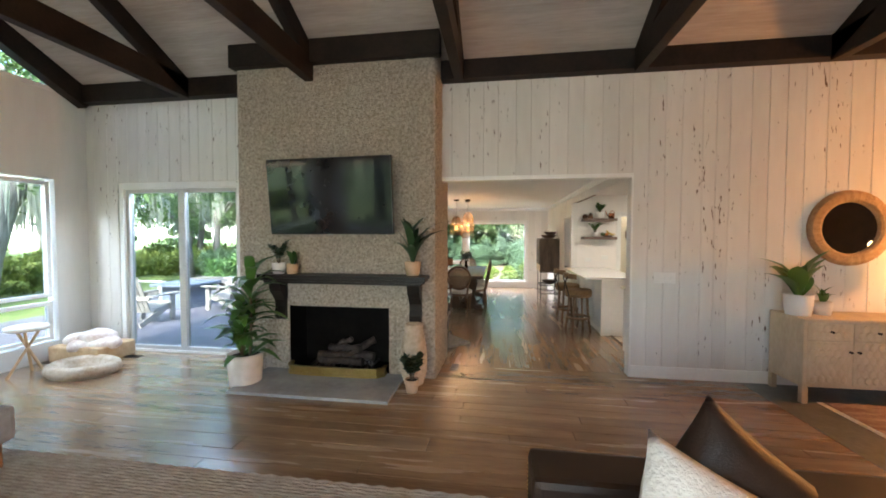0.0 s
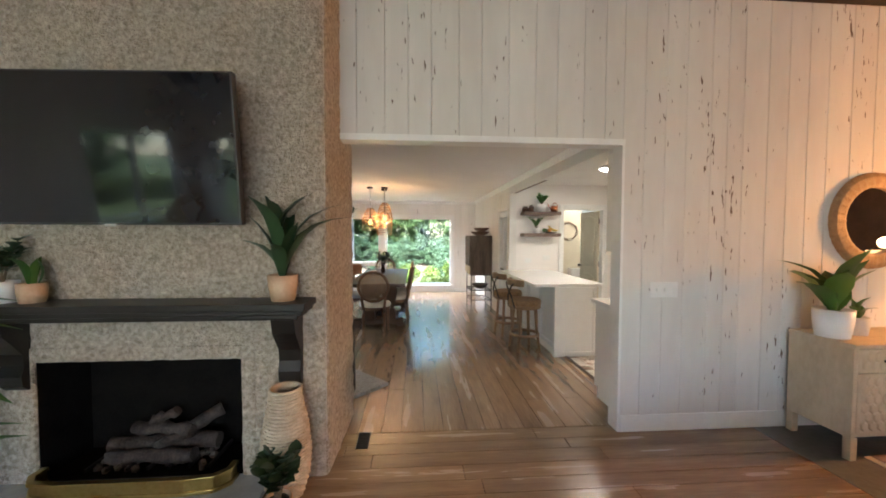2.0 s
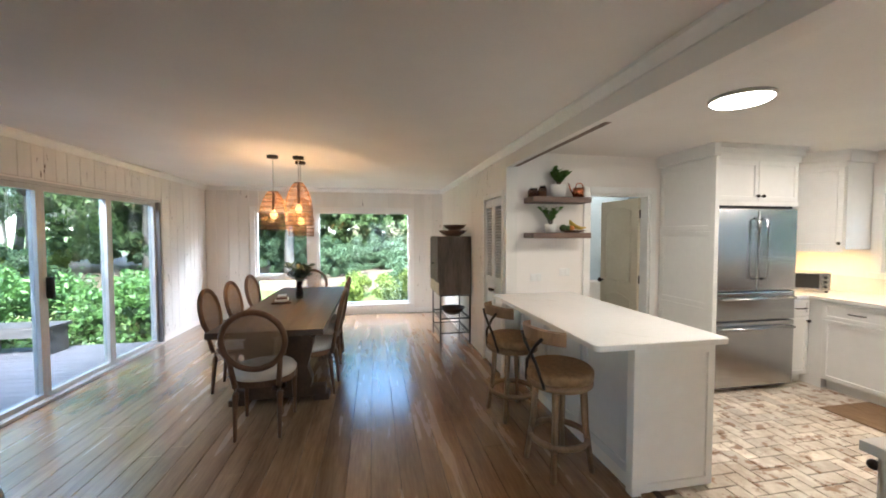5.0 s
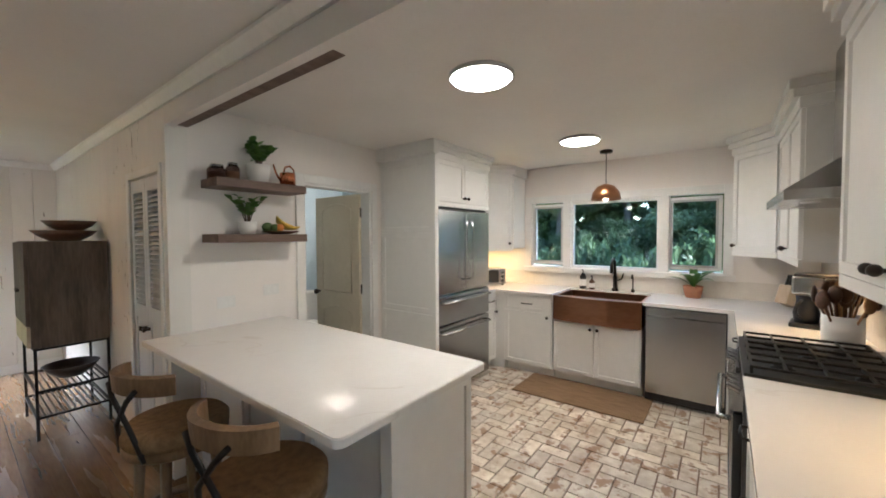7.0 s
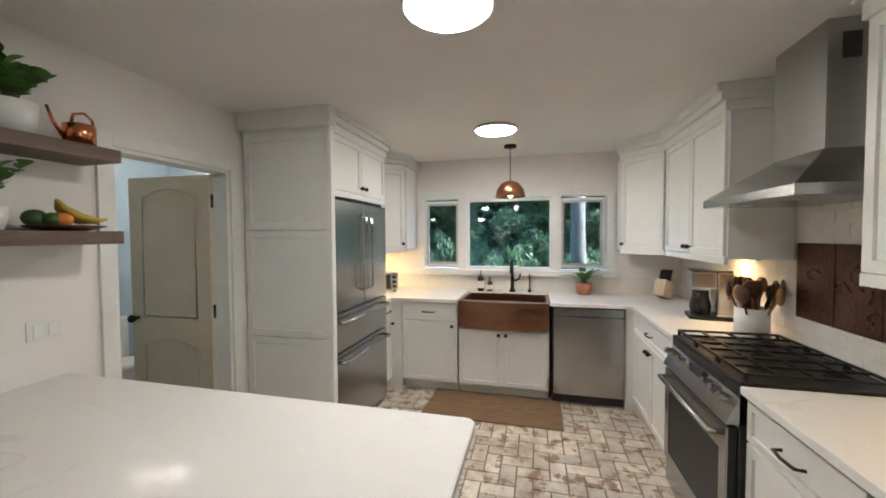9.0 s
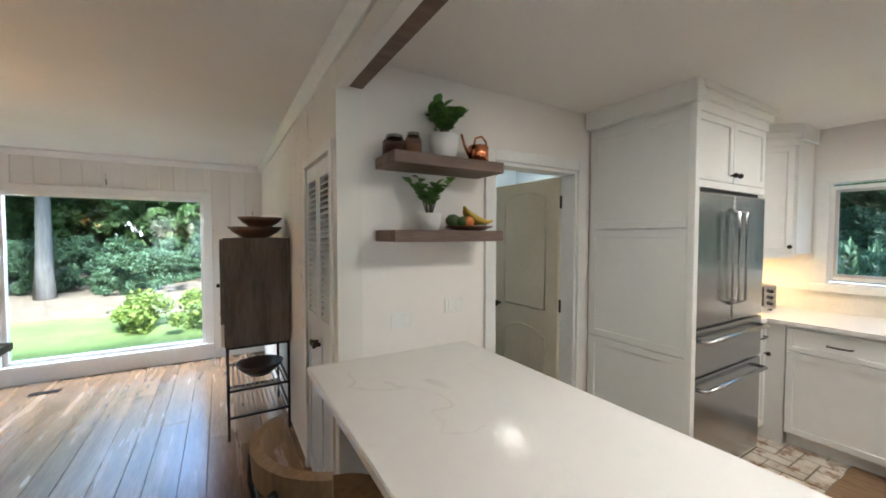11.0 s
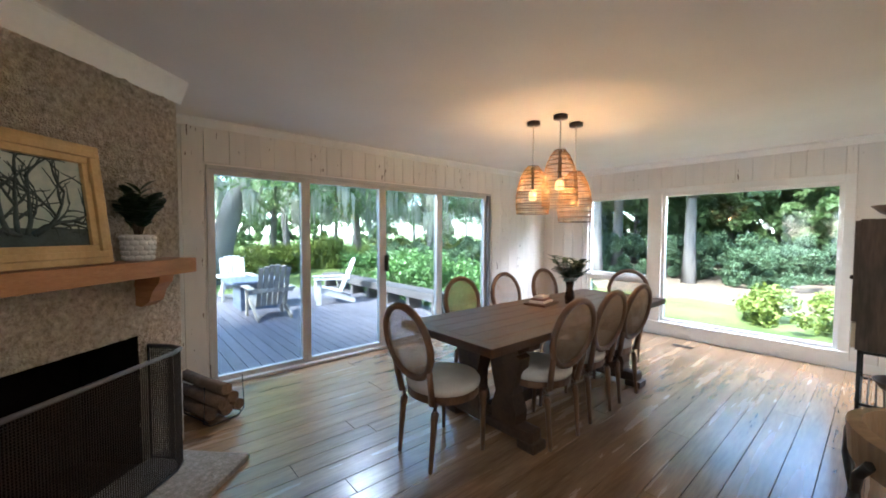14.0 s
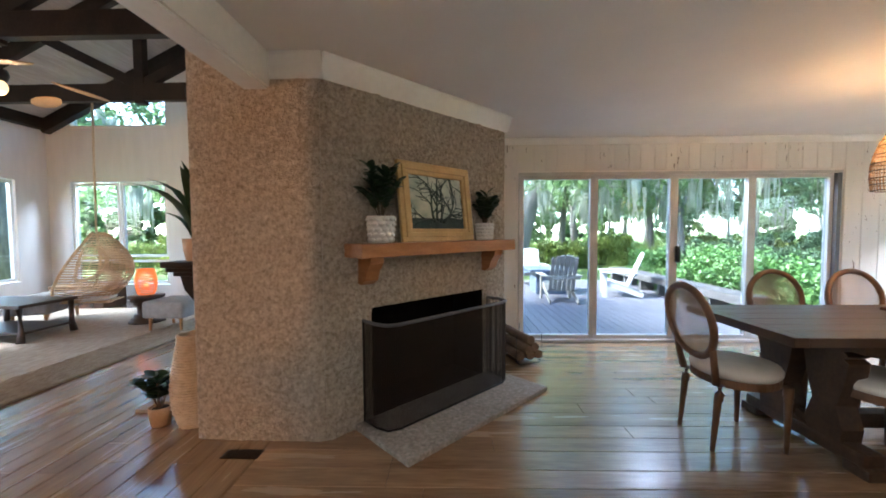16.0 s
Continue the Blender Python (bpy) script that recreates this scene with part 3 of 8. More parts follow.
setting("trim_opening", bm, M["white_trim"], "white painted timber lining of the wide opening")
bm = bmesh.new()
for x0, x1 in ((OPX1 + 0.02, 6.98), (-3.20, -2.94), (XL, -5.02)):
    box(bm, x0, x1, 4.325, WY, 0.0, 0.13, 0.004)
setting("baseboard_living", bm, M["white_trim"], "white painted wooden baseboard under the board wall")

# gable wall x = XL with windows and raking triangular lights
bm = bmesh.new()
holed(bm, "x", XL - 0.15, XL, YN, WY, -0.02, EAVE + 0.05, [(2.05, 3.96, 0.22, 2.25), (-1.80, 0.10, 0.32, 2.32)])
for s, e in ((YN - 0.1, -1.75), (0.12, 2.02), (3.99, WY + 0.1)):
    a, b2 = s, e
    ps = [(a, EAVE + 0.05), (b2, EAVE + 0.05), (b2, roof_z(b2) + 0.02)] + ([(RIDGE, roof_z(RIDGE) + 0.02)] if a < RIDGE < b2 else []) + [(a, max(roof_z(a), EAVE + 0.051) + 0.02)]
    lo = [bm.verts.new((XL - 0.15, y, z)) for y, z in ps]
    hi = [bm.verts.new((XL, y, z)) for y, z in ps]
    bm.faces.new(lo[::-1])
    bm.faces.new(hi)
    for i in range(len(ps)):
        bm.faces.new((lo[i], lo[(i + 1) % len(ps)], hi[(i + 1) % len(ps)], hi[i]))
wall_gable = setting("wall_gable", bm, M["gable_paint"], "white board gable wall with large windows")
# far eave wall and the end behind
bm = bmesh.new()
holed(bm, "y", YN - 0.15, YN, XL - 0.15, 7.0, -0.02, EAVE + 0.2, [(-4.95, -3.3, 0.45, 2.3), (-2.6, -0.6, 0.45, 2.3), (-0.2, 1.8, 0.45, 2.3)])
setting("wall_front", bm, M["gable_paint"], "white board wall with a window behind the seating")
# unseen end wall; its dark colour is chosen to darken the mirror's reflection
bm = bmesh.new()
box(bm, 7.0, 7.15, YN - 0.15, WK, -0.02, 5.2)
setting("wall_entry", bm, M["beam"], "unseen wall closing the entry end, made dark for the mirror")

# dining and kitchen walls
bm = bmesh.new()
holed(bm, "x", XW - 0.13, XW, WK, YE + 0.13, -0.02, CEIL + 0.02, [(6.38, 10.08, -0.02, 2.0)])
wall_deck = setting("wall_deck", bm, M["wall_paint"], "whitewashed board wall with a wide sliding door")
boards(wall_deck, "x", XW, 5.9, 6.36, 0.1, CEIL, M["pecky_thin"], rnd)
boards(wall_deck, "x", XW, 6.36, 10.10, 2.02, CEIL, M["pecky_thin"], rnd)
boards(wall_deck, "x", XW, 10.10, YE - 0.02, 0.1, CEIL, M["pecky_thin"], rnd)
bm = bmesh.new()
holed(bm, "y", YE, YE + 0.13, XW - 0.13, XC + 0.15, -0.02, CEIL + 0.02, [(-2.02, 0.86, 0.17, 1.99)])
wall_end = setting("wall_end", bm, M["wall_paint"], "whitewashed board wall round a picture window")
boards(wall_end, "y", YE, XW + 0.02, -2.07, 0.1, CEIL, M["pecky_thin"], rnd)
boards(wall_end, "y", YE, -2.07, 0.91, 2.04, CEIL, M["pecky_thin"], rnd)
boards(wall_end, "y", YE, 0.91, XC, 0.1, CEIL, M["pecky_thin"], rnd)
bm = bmesh.new()
box(bm, -2.07, 0.91, YE - 0.018, YE, 0.0, 0.165)
box(bm, XW + 0.02, -2.07, YE - 0.022, YE, 0.0, 0.1)
box(bm, 0.91, XC, YE - 0.022, YE, 0.0, 0.1)
setting("baseboard_dining", bm, M["white_trim"], "white painted board under the picture window")
bm = bmesh.new()
holed(bm, "x", XC, XC + 0.12, YS, YE + 0.13, -0.02, CEIL + 0.02, [(7.97, 8.60, -0.02, 1.95)])
setting("wall_closet", bm, M["pecky_thin"], "white wall with the louvred closet doors")
bm = bmesh.new()
holed(bm, "y", YS, YS + 0.12, XC + 0.12, XK + 0.15, -0.02, CEIL + 0.02, [(2.40, 3.13, -0.02, 1.965)])
setting("wall_shelves", bm, M["wall_paint"], "plain warm white wall behind the floating shelves")
bm = bmesh.new()
holed(bm, "x", XK, XK + 0.15, WK - 0.1, YS + 0.12, -0.02, CEIL + 0.02, [(5.12, 7.10, 1.15, 1.95)])
setting("wall_sink", bm, M["wall_paint"], "plain white kitchen wall round the sink window")

# closet and wash room shell
bm = bmesh.new()
box(bm, XC + 0.12, 2.0, 9.0, 9.12, 0, CEIL)
box(bm, 2.0, 2.1, YS + 0.12, 9.9, 0, CEIL)
box(bm, 4.4, 4.5, YS + 0.12, 9.9, 0, CEIL)
box(bm, 2.0, 4.5, 9.9, 10.02, 0, CEIL)
setting("wall_washroom", bm, M["blue_wall"], "pale blue wall of the small wash room")

bm = bmesh.new()
box(bm, 2.1, 3.62, 9.875, 9.9, 0.0, CEIL)
setting("wall_washroom_end", bm, M["door_cream"], "warm cream painted end wall of the wash room")

# ceilings
bm = bmesh.new()
box(bm, XW - 0.13, XK + 0.15, WK, YE + 0.13, CEIL, CEIL + 0.1)
ceiling = setting("ceiling_dining", bm, M["ceiling_paint"], "flat white painted ceiling over dining room and kitchen")
bm = bmesh.new()
box(bm, XC + 0.24, XK + 0.02, WK, YS + 0.01, KCEIL, CEIL + 0.02)
setting("ceiling_kitchen", bm, M["ceiling_paint"], "flat white painted kitchen ceiling a little lower than the dining room")
kbeam = thing("beam_kitchen", "painted ceiling beam between dining room and kitchen", "beam", kind="structure")
for b in ((XC, XC + 0.13, WK + 0.03, 6.28, 2.21), (XC, XC + 0.05, 6.28, YS, 2.21), (XC + 0.13, XC + 0.33, WK + 0.03, 6.28, 2.28), (XC + 0.05, XC + 0.23, 6.28, YS, 2.35)):
    B("beam_length", M["ceiling_paint"], kbeam, *b, CEIL)
# dark strip drawn in place of the shadow groove under the beam
B("track", M["shelf_wood"], kbeam, XC + 0.052, XC + 0.125, 6.285, YS - 0.003, 2.222, 2.24, label="dark brown strip standing in for the shaded groove of the beam")
bm = bmesh.new()
def crown(bm, p, q, h=0.07, d=0.05):
    (x0, y0), (x1, y1) = p, q
    L = math.hypot(x1 - x0, y1 - y0)
    a = math.atan2(y1 - y0, x1 - x0)
    m = Matrix.Translation((x0, y0, 0)) @ Matrix.Rotation(a, 4, "Z")
    sec = [(0, CEIL - 0.001), (-d, CEIL - 0.001), (-d, CEIL - 0.02), (-0.015, CEIL - h), (0, CEIL - h)]
    A = [bm.verts.new(m @ Vector((0, y, z))) for y, z in sec]
    C = [bm.verts.new(m @ Vector((L, y, z))) for y, z in sec]
    for i in range(len(sec)):
        bm.faces.new((A[i], A[(i + 1) % 5], C[(i + 1) % 5], C[i]))
    bm.faces.new(A)
    bm.faces.new(C)
crown(bm, (XW + 0.02, 6.1), (XW + 0.02, YE))
crown(bm, (XW, YE - 0.02), (XC, YE - 0.02))
crown(bm, (XC - 0.002, YE), (XC - 0.002, WK))
setting("trim_crown", bm, M["white_trim"], "narrow white crown moulding along the dining room")

# vaulted living room roof: boards on rafters
bm = bmesh.new()
for s in (-1, 1):
    ye = YN - 0.3 if s < 0 else 4.63
    y0, y1 = sorted((ye, RIDGE))
    for k in range(24):
        f0, f1 = k / 24, (k + 1) / 24 - 0.004 / 3.5
        ya, yb = ye + (RIDGE - ye) * f0, ye + (RIDGE - ye) * f1
        za, zb = roof_z(ya), roof_z(yb)
        vs = [bm.verts.new(v) for v in ((XL - 0.2, ya, za), (7.1, ya, za), (7.1, yb, zb), (XL - 0.2, yb, zb))]
        up = [bm.verts.new(v.co + Vector((0, 0, 0.03))) for v in vs]
        bm.faces.new(vs)
        bm.faces.new(up[::-1])
        for i in range(4):
            bm.faces.new((vs[i], vs[(i + 1) % 4], up[(i + 1) % 4], up[i]))
    za, zb = roof_z(ye) + 0.06, roof_z(RIDGE) + 0.06
    vs = [bm.verts.new(v) for v in ((XL - 0.2, ye, za), (7.1, ye, za), (7.1, RIDGE, zb), (XL - 0.2, RIDGE, zb))]
    up = [bm.verts.new(v.co + Vector((0, 0, 0.1))) for v in vs]
    bm.faces.new(vs)
    bm.faces.new(up[::-1])
    for i in range(4):
        bm.faces.new((vs[i], vs[(i + 1) % 4], up[(i + 1) % 4], up[i]))
setting("ceiling_vault", bm, M["roof_board"], "pickled grey board ceiling of the vaulted living room")

# dark timber frame
eave_beam = thing("eave_beam", "dark stained timber beam on top of the board wall", "beam", kind="structure")
B("beam_length", M["beam"], eave_beam, XL, -2.92, 4.20, 4.334, EAVE - 0.04, EAVE + 0.28, bevel=0.006)
B("beam_length", M["beam"], eave_beam, -0.64, 7.0, 4.20, 4.334, EAVE - 0.02, EAVE + 0.28, bevel=0.006)
B("beam_length", M["beam"], eave_beam, -3.0, -0.60, 3.86, 3.97, 3.43, 3.75, bevel=0.006)
front_beam = thing("eave_beam", "dark stained timber beam along the window wall", "beam", kind="structure")
B("beam_length", M["beam"], front_beam, XL, 7.0, YN, YN + 0.14, EAVE - 0.02, EAVE + 0.26, bevel=0.006)
gable_beam = thing("rake_beam", "dark stained raking beam along the gable", "beam", kind="structure")

def slanted(bm, x, w, p, q, d):
    (y0, z0), (y1, z1) = p, q
    L = math.hypot(y1 - y0, z1 - z0)
    a = math.atan2(z1 - z0, y1 - y0)
    m = Matrix.Translation((x, (y0 + y1) / 2, (z0 + z1) / 2)) @ Matrix.Rotation(a, 4, "X")
    box(bm, -w / 2, w / 2, -L / 2, L / 2, -d / 2, d / 2, 0.006, m)

def truss(x, yend):
    t = thing("roof_truss", "dark stained open timber roof truss with king post", "truss", group="roof trusses", kind="structure")
    B("bottom_chord", M["beam"], t, x - 0.05, x + 0.05, YN + 0.14, yend, 3.26, 3.51, bevel=0.006)
    zr = roof_z(RIDGE)
    for y0, nm in ((4.25, "rafter"), (YN + 0.1, "rafter")):
        bm = bmesh.new()
        slanted(bm, x, 0.1, (y0, roof_z(y0) - 0.12), (RIDGE, zr - 0.12), 0.2)
        part(nm, bm, M["beam"], t)
    B("king_post", M["beam"], t, x - 0.051, x + 0.051, RIDGE - 0.07, RIDGE + 0.07, 3.22, zr - 0.1, bevel=0.006)
    for s in (-1, 1):
        bm = bmesh.new()
        yb = RIDGE + s * 1.45
        slanted(bm, x, 0.09, (RIDGE + s * 0.05, 3.5), (yb, roof_z(yb) - 0.16), 0.14)
        part("strut", bm, M["beam"], t)
    return t
for x, ye in ((-3.86, 4.21), (-2.08, 3.955), (-0.43, 4.21), (1.45, 4.21), (3.25, 4.21), (5.1, 4.21)):
    truss(x, ye)
bm = bmesh.new()
slanted(bm, XL + 0.08, 0.14, (4.3, roof_z(4.3) - 0.13), (RIDGE, roof_z(RIDGE) - 0.13), 0.24)
part("rake", bm, M["beam"], gable_beam)
bm = bmesh.new()
slanted(bm, XL + 0.08, 0.14, (YN + 0.05, roof_z(YN + 0.05) - 0.13), (RIDGE, roof_z(RIDGE) - 0.13), 0.24)
part("rake", bm, M["beam"], gable_beam)

# chimney: square towards the living room, splayed towards the dining room
CH = [(-2.96, 3.96), (-0.665, 3.96), (-0.645, 4.79), (-1.94, 6.09), (-2.66, 6.09), (-2.96, 5.8)]
def relief_wall(bm, p, q, z0, z1, holes=(), step=0.03, amp=0.009):
    """A rough cast face from p to q (plan), with real unevenness."""
    (x0, y0), (x1, y1) = p, q
    L = math.hypot(x1 - x0, y1 - y0)
    nx, ny = (y1 - y0) / L, -(x1 - x0) / L
    us = sorted({round(i * L / max(1, round(L / step)), 4) for i in range(max(1, round(L / step)) + 1)} | {h for o in holes for h in o[:2]})
    zs = sorted({round(z0 + i * (z1 - z0) / max(1, round((z1 - z0) / step)), 4) for i in range(max(1, round((z1 - z0) / step)) + 1)} | {h for o in holes for h in o[2:]})
    g = {}
    def vert(i, j):
        if (i, j) not in g:
            u, z = us[i], zs[j]
            x, y = x0 + (x1 - x0) * u / L, y0 + (y1 - y0) * u / L
            d = amp * (noise.noise(Vector((x * 14, y * 14, z * 14))) + 0.8 * noise.noise(Vector((x * 31, y * 31, z * 31)))) + 1.5 * amp
            if i in (0, len(us) - 1):
                d = 0.002
            g[i, j] = bm.verts.new((x + nx * d, y + ny * d, z))
        return g[i, j]
    for i in range(len(us) - 1):
        for j in range(len(zs) - 1):
            u, z = (us[i] + us[i + 1]) / 2, (zs[j] + zs[j + 1]) / 2
            if not any(o[0] < u < o[1] and o[2] < z < o[3] for o in holes):
                f = bm.faces.new((vert(i, j), vert(i + 1, j), vert(i + 1, j + 1), vert(i, j + 1)))
                f.smooth = True
bm = bmesh.new()
FB1 = (0.62, 1.79, 0.03, 0.755)
FB2 = (0.34, 1.50, 0.03, 0.80)
relief_wall(bm, CH[0], CH[1], 0, 3.75, [FB1])
relief_wall(bm, CH[1], CH[2], 0, 3.75)
relief_wall(bm, CH[2], CH[3], 0, CEIL, [FB2])
relief_wall(bm, CH[3], CH[4], 0, CEIL, step=0.2)
relief_wall(bm, CH[5], CH[0], 0, 3.75, step=0.2)
chimney = setting("chimney", bm, M["tabby"], "rough oyster shell tabby chimney with two fireplaces")

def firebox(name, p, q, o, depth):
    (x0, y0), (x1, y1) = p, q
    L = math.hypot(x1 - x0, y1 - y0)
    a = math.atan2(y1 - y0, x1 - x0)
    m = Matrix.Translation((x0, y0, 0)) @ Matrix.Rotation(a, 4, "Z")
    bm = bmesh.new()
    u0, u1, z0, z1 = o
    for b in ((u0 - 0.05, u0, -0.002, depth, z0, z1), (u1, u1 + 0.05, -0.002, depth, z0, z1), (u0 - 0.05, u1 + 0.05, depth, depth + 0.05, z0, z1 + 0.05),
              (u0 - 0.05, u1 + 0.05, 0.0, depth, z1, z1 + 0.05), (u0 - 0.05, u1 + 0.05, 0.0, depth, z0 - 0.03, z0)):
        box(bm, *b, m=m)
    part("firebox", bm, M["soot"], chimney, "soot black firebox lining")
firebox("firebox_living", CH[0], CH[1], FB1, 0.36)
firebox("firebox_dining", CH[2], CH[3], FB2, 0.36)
# crown boards where the chimney meets the dining ceiling
bm = bmesh.new()
crown(bm, CH[2], (CH[3][0] - 0.02, CH[3][1] + 0.02), 0.145, 0.07)
crown(bm, (CH[2][0], WK), (CH[2][0], CH[2][1] + 0.03), 0.145, 0.06)
crown(bm, (XC + 0.0, WK + 0.024), (OPX0, WK + 0.024), 0.19, 0.03)
setting("trim_chimney", bm, M["white_trim"], "deep white painted moulding round the chimney head")

# floors
bm = bmesh.new()
box(bm, XL, 7.0, YN, 4.40, -0.12, -0.022)
box(bm, XW, XC + 0.3, 4.40, YE, -0.12, -0.022)
floor_base = setting("floor_base", bm, M["gap"], "dark subfloor seen in the plank gaps")
bm = bmesh.new()
box(bm, XC + 0.3, XK, 4.40, YS, -0.12, -0.010)
floor_kitchen = setting("floor_kitchen", bm, M["grout"], "whitewashed brick tile kitchen floor in herringbone")
bm = bmesh.new()
box(bm, XC + 0.12, 4.5, YS, 9.9, -0.12, 0.0)
setting("floor_washroom", bm, M["slate"], "grey floor of the small wash room")

PL = {}
def plank(parent, L, w, material, x, y, along):
    L = round(L, 2)
    key = (L, round(w, 3), along)
    if key not in PL:
        bm = bmesh.new()
        c = 0.0018
        g = 0.0011
        sx, sy = (L, w) if along == "x" else (w, L)
        lo = [bm.verts.new(v) for v in ((g, g, -c), (sx - g, g, -c), (sx - g, sy - g, -c), (g, sy - g, -c))]
        hi = [bm.verts.new(v) for v in ((g + c, g + c, 0), (sx - g - c, g + c, 0), (sx - g - c, sy - g - c, 0), (g + c, sy - g - c, 0))]
        dn = [bm.verts.new(v.co + Vector((0, 0, -0.017))) for v in lo]
        bm.faces.new(hi)
        for i in range(4):
            bm.faces.new((lo[i], lo[(i + 1) % 4], hi[(i + 1) % 4], hi[i]))
            bm.faces.new((dn[i], dn[(i + 1) % 4], lo[(i + 1) % 4], lo[i]))
        bmesh.ops.recalc_face_normals(bm, faces=bm.faces)
        me = bpy.data.meshes.new("plank")
        bm.to_mesh(me)
        bm.free()
        me.materials.append(material)
        PL[key] = me
    ob = new("plank", PL[key])
    ob.parent = parent
    ob.matrix_basis = pose(x, y, 0)
    return ob
def lay(parent, x0, x1, y0, y1, along, material, rnd, widths, lengths):
    a, b = (y0, y1) if along == "x" else (x0, x1)
    s, e = (x0, x1) if along == "x" else (y0, y1)
    while a < b - 0.01:
        w = min(rnd.choice(widths), b - a)
        p = s
        first = True
        while p < e - 0.01:
            L = rnd.choice(lengths) * (rnd.choice((0.3, 0.5, 0.8)) if first else 1)
            L = min(round(L, 1), e - p)
            if e - p - L < 0.25:
                L = e - p
            plank(parent, L, w, material, *((p, a) if along == "x" else (a, p)), along)
            p += L
            first = False
        a += w
floor_living = new("floor_living")
tagged(floor_living, "wide brown oak plank floor of the living room", "floor", kind="structure")
floor_dining = new("floor_dining")
tagged(floor_dining, "wide brown oak plank floor of the dining room", "floor", kind="structure")

# windows and sliders
def window(name, axis, f, rects, mat, label, depth=0.07, fw=0.045, outer=None, side=-1):
    w = thing(name, label, "window", kind="structure")
    for (a0, a1, z0, z1) in rects:
        for b in ((a0, a0 + fw, z0, z1), (a1 - fw, a1, z0, z1), (a0 + fw, a1 - fw, z0, z0 + fw), (a0 + fw, a1 - fw, z1 - fw, z1)):
            bb = (b[0], b[1], f - depth / 2, f + depth / 2) if axis == "y" else (f - depth / 2, f + depth / 2, b[0], b[1])
            B("window_frame", mat, w, *bb, b[2], b[3], bevel=0.004)
        bb = (a0 + fw, a1 - fw, f - 0.003, f + 0.003) if axis == "y" else (f - 0.003, f + 0.003, a0 + fw, a1 - fw)
        p = B("pane", M["glass"], w, *bb, z0 + fw, z1 - fw)
        p.visible_shadow = False
    return w
slider = window("door_slider", "x", XW - 0.06, [(6.40, 7.27, 0.03, 1.97), (7.27, 8.20, 0.03, 1.97), (8.20, 9.095, 0.03, 1.97), (9.095, 10.02, 0.03, 1.97)], M["alu"], "four panel aluminium sliding glass door to the deck")
B("jamb", M["alu_dark"], slider, XW - 0.12, XW + 0.02, 10.02, 10.07, 0.0, 2.0, bevel=0.004, label="dark metal jamb")
B("jamb", M["alu"], slider, XW - 0.12, XW + 0.02, 6.375, 6.40, 0.0, 2.0, bevel=0.004)
B("head_track", M["alu"], slider, XW - 0.12, XW + 0.024, 6.38, 10.07, 1.97, 2.0, bevel=0.004)
B("floor_track", M["alu"], slider, XW - 0.12, XW + 0.03, 6.38, 10.07, 0.0, 0.03, bevel=0.004)
B("handle", M["black_metal"], slider, XW - 0.02, XW + 0.035, 8.215, 8.25, 0.94, 1.14, bevel=0.01, label="black pull handle")
lslider = window("door_living_slider", "y", 4.40, [(-4.93, -4.10, 0.03, 2.16), (-4.10, -3.27, 0.03, 2.16)], M["alu"], "aluminium sliding glass door beside the chimney")
for b in ((-4.99, -4.93, 4.325, 4.46, 0, 2.22), (-3.27, -3.21, 4.325, 4.46, 0, 2.22), (-4.93, -3.27, 4.325, 4.46, 2.16, 2.24), (-4.93, -3.27, 4.34, 4.46, 0, 0.03)):
    B("casing", M["white_trim"], lslider, *b, bevel=0.004)
window("window_picture", "y", YE + 0.05, [(-1.98, -1.05, 0.77, 1.96), (-1.98, -1.05, 0.19, 0.73), (-0.90, 0.83, 0.19, 1.96)], M["white_trim"], "white framed picture window on the woods", fw=0.04)
bm = bmesh.new()
for b in ((-2.06, -1.98, 0.13, 2.03), (-1.05, -0.90, 0.16, 1.99), (0.83, 0.91, 0.13, 2.03)):
    box(bm, b[0], b[1], YE - 0.022, YE + 0.1, b[2], b[3], 0.004)
box(bm, -1.98, 0.83, YE - 0.022, YE + 0.1, 1.96, 2.03, 0.004)
box(bm, -2.06, 0.91, YE - 0.045, YE + 0.1, 0.155, 0.19, 0.004)
box(bm, -1.98, -1.05, YE - 0.022, YE + 0.1, 0.73, 0.77, 0.004)
setting("trim_picture_window", bm, M["white_trim"], "white painted casing of the picture window")
window("window_gable", "x", XL - 0.06, [(2.05, 3.92, 0.78, 2.22), (2.05, 3.92, 0.24, 0.72)], M["white_trim"], "white framed gable window with a low light below")
window("window_gable", "x", XL - 0.06, [(-1.78, -0.86, 0.86, 2.30), (-0.84, 0.08, 0.86, 2.30), (-1.78, 0.08, 0.34, 0.80)], M["white_trim"], "white framed gable window with low lights")
window("window_front", "y", YN - 0.06, [(-4.93, -3.32, 0.47, 2.28)], M["white_trim"], "white framed window in the front wall")
window("window_front", "y", YN - 0.06, [(-2.58, -0.62, 0.47, 2.28)], M["white_trim"], "white framed window in the front wall")
window("window_front", "y", YN - 0.06, [(-0.18, 1.78, 0.47, 2.28)], M["white_trim"], "white framed window in the front wall")
wsink = window("window_sink", "x", XK + 0.05, [(5.14, 5.60, 1.17, 1.91), (5.66, 6.60, 1.14, 1.93), (6.66, 7.08, 1.17, 1.91)], M["white_trim"], "white three part casement window over the sink", fw=0.035)
bm = bmesh.new()
for b in ((5.05, 5.13, 1.10, 2.01), (7.08, 7.16, 1.10, 2.01), (5.58, 5.67, 1.14, 1.93), (6.59, 6.68, 1.14, 1.93)):
    box(bm, XK - 0.025, XK + 0.08, b[0], b[1], b[2], b[3], 0.004)
box(bm, XK - 0.027, XK + 0.08, 5.13, 7.08, 1.93, 2.012, 0.004)
box(bm, XK - 0.05, XK + 0.08, 5.03, 7.18, 1.08, 1.14, 0.006)
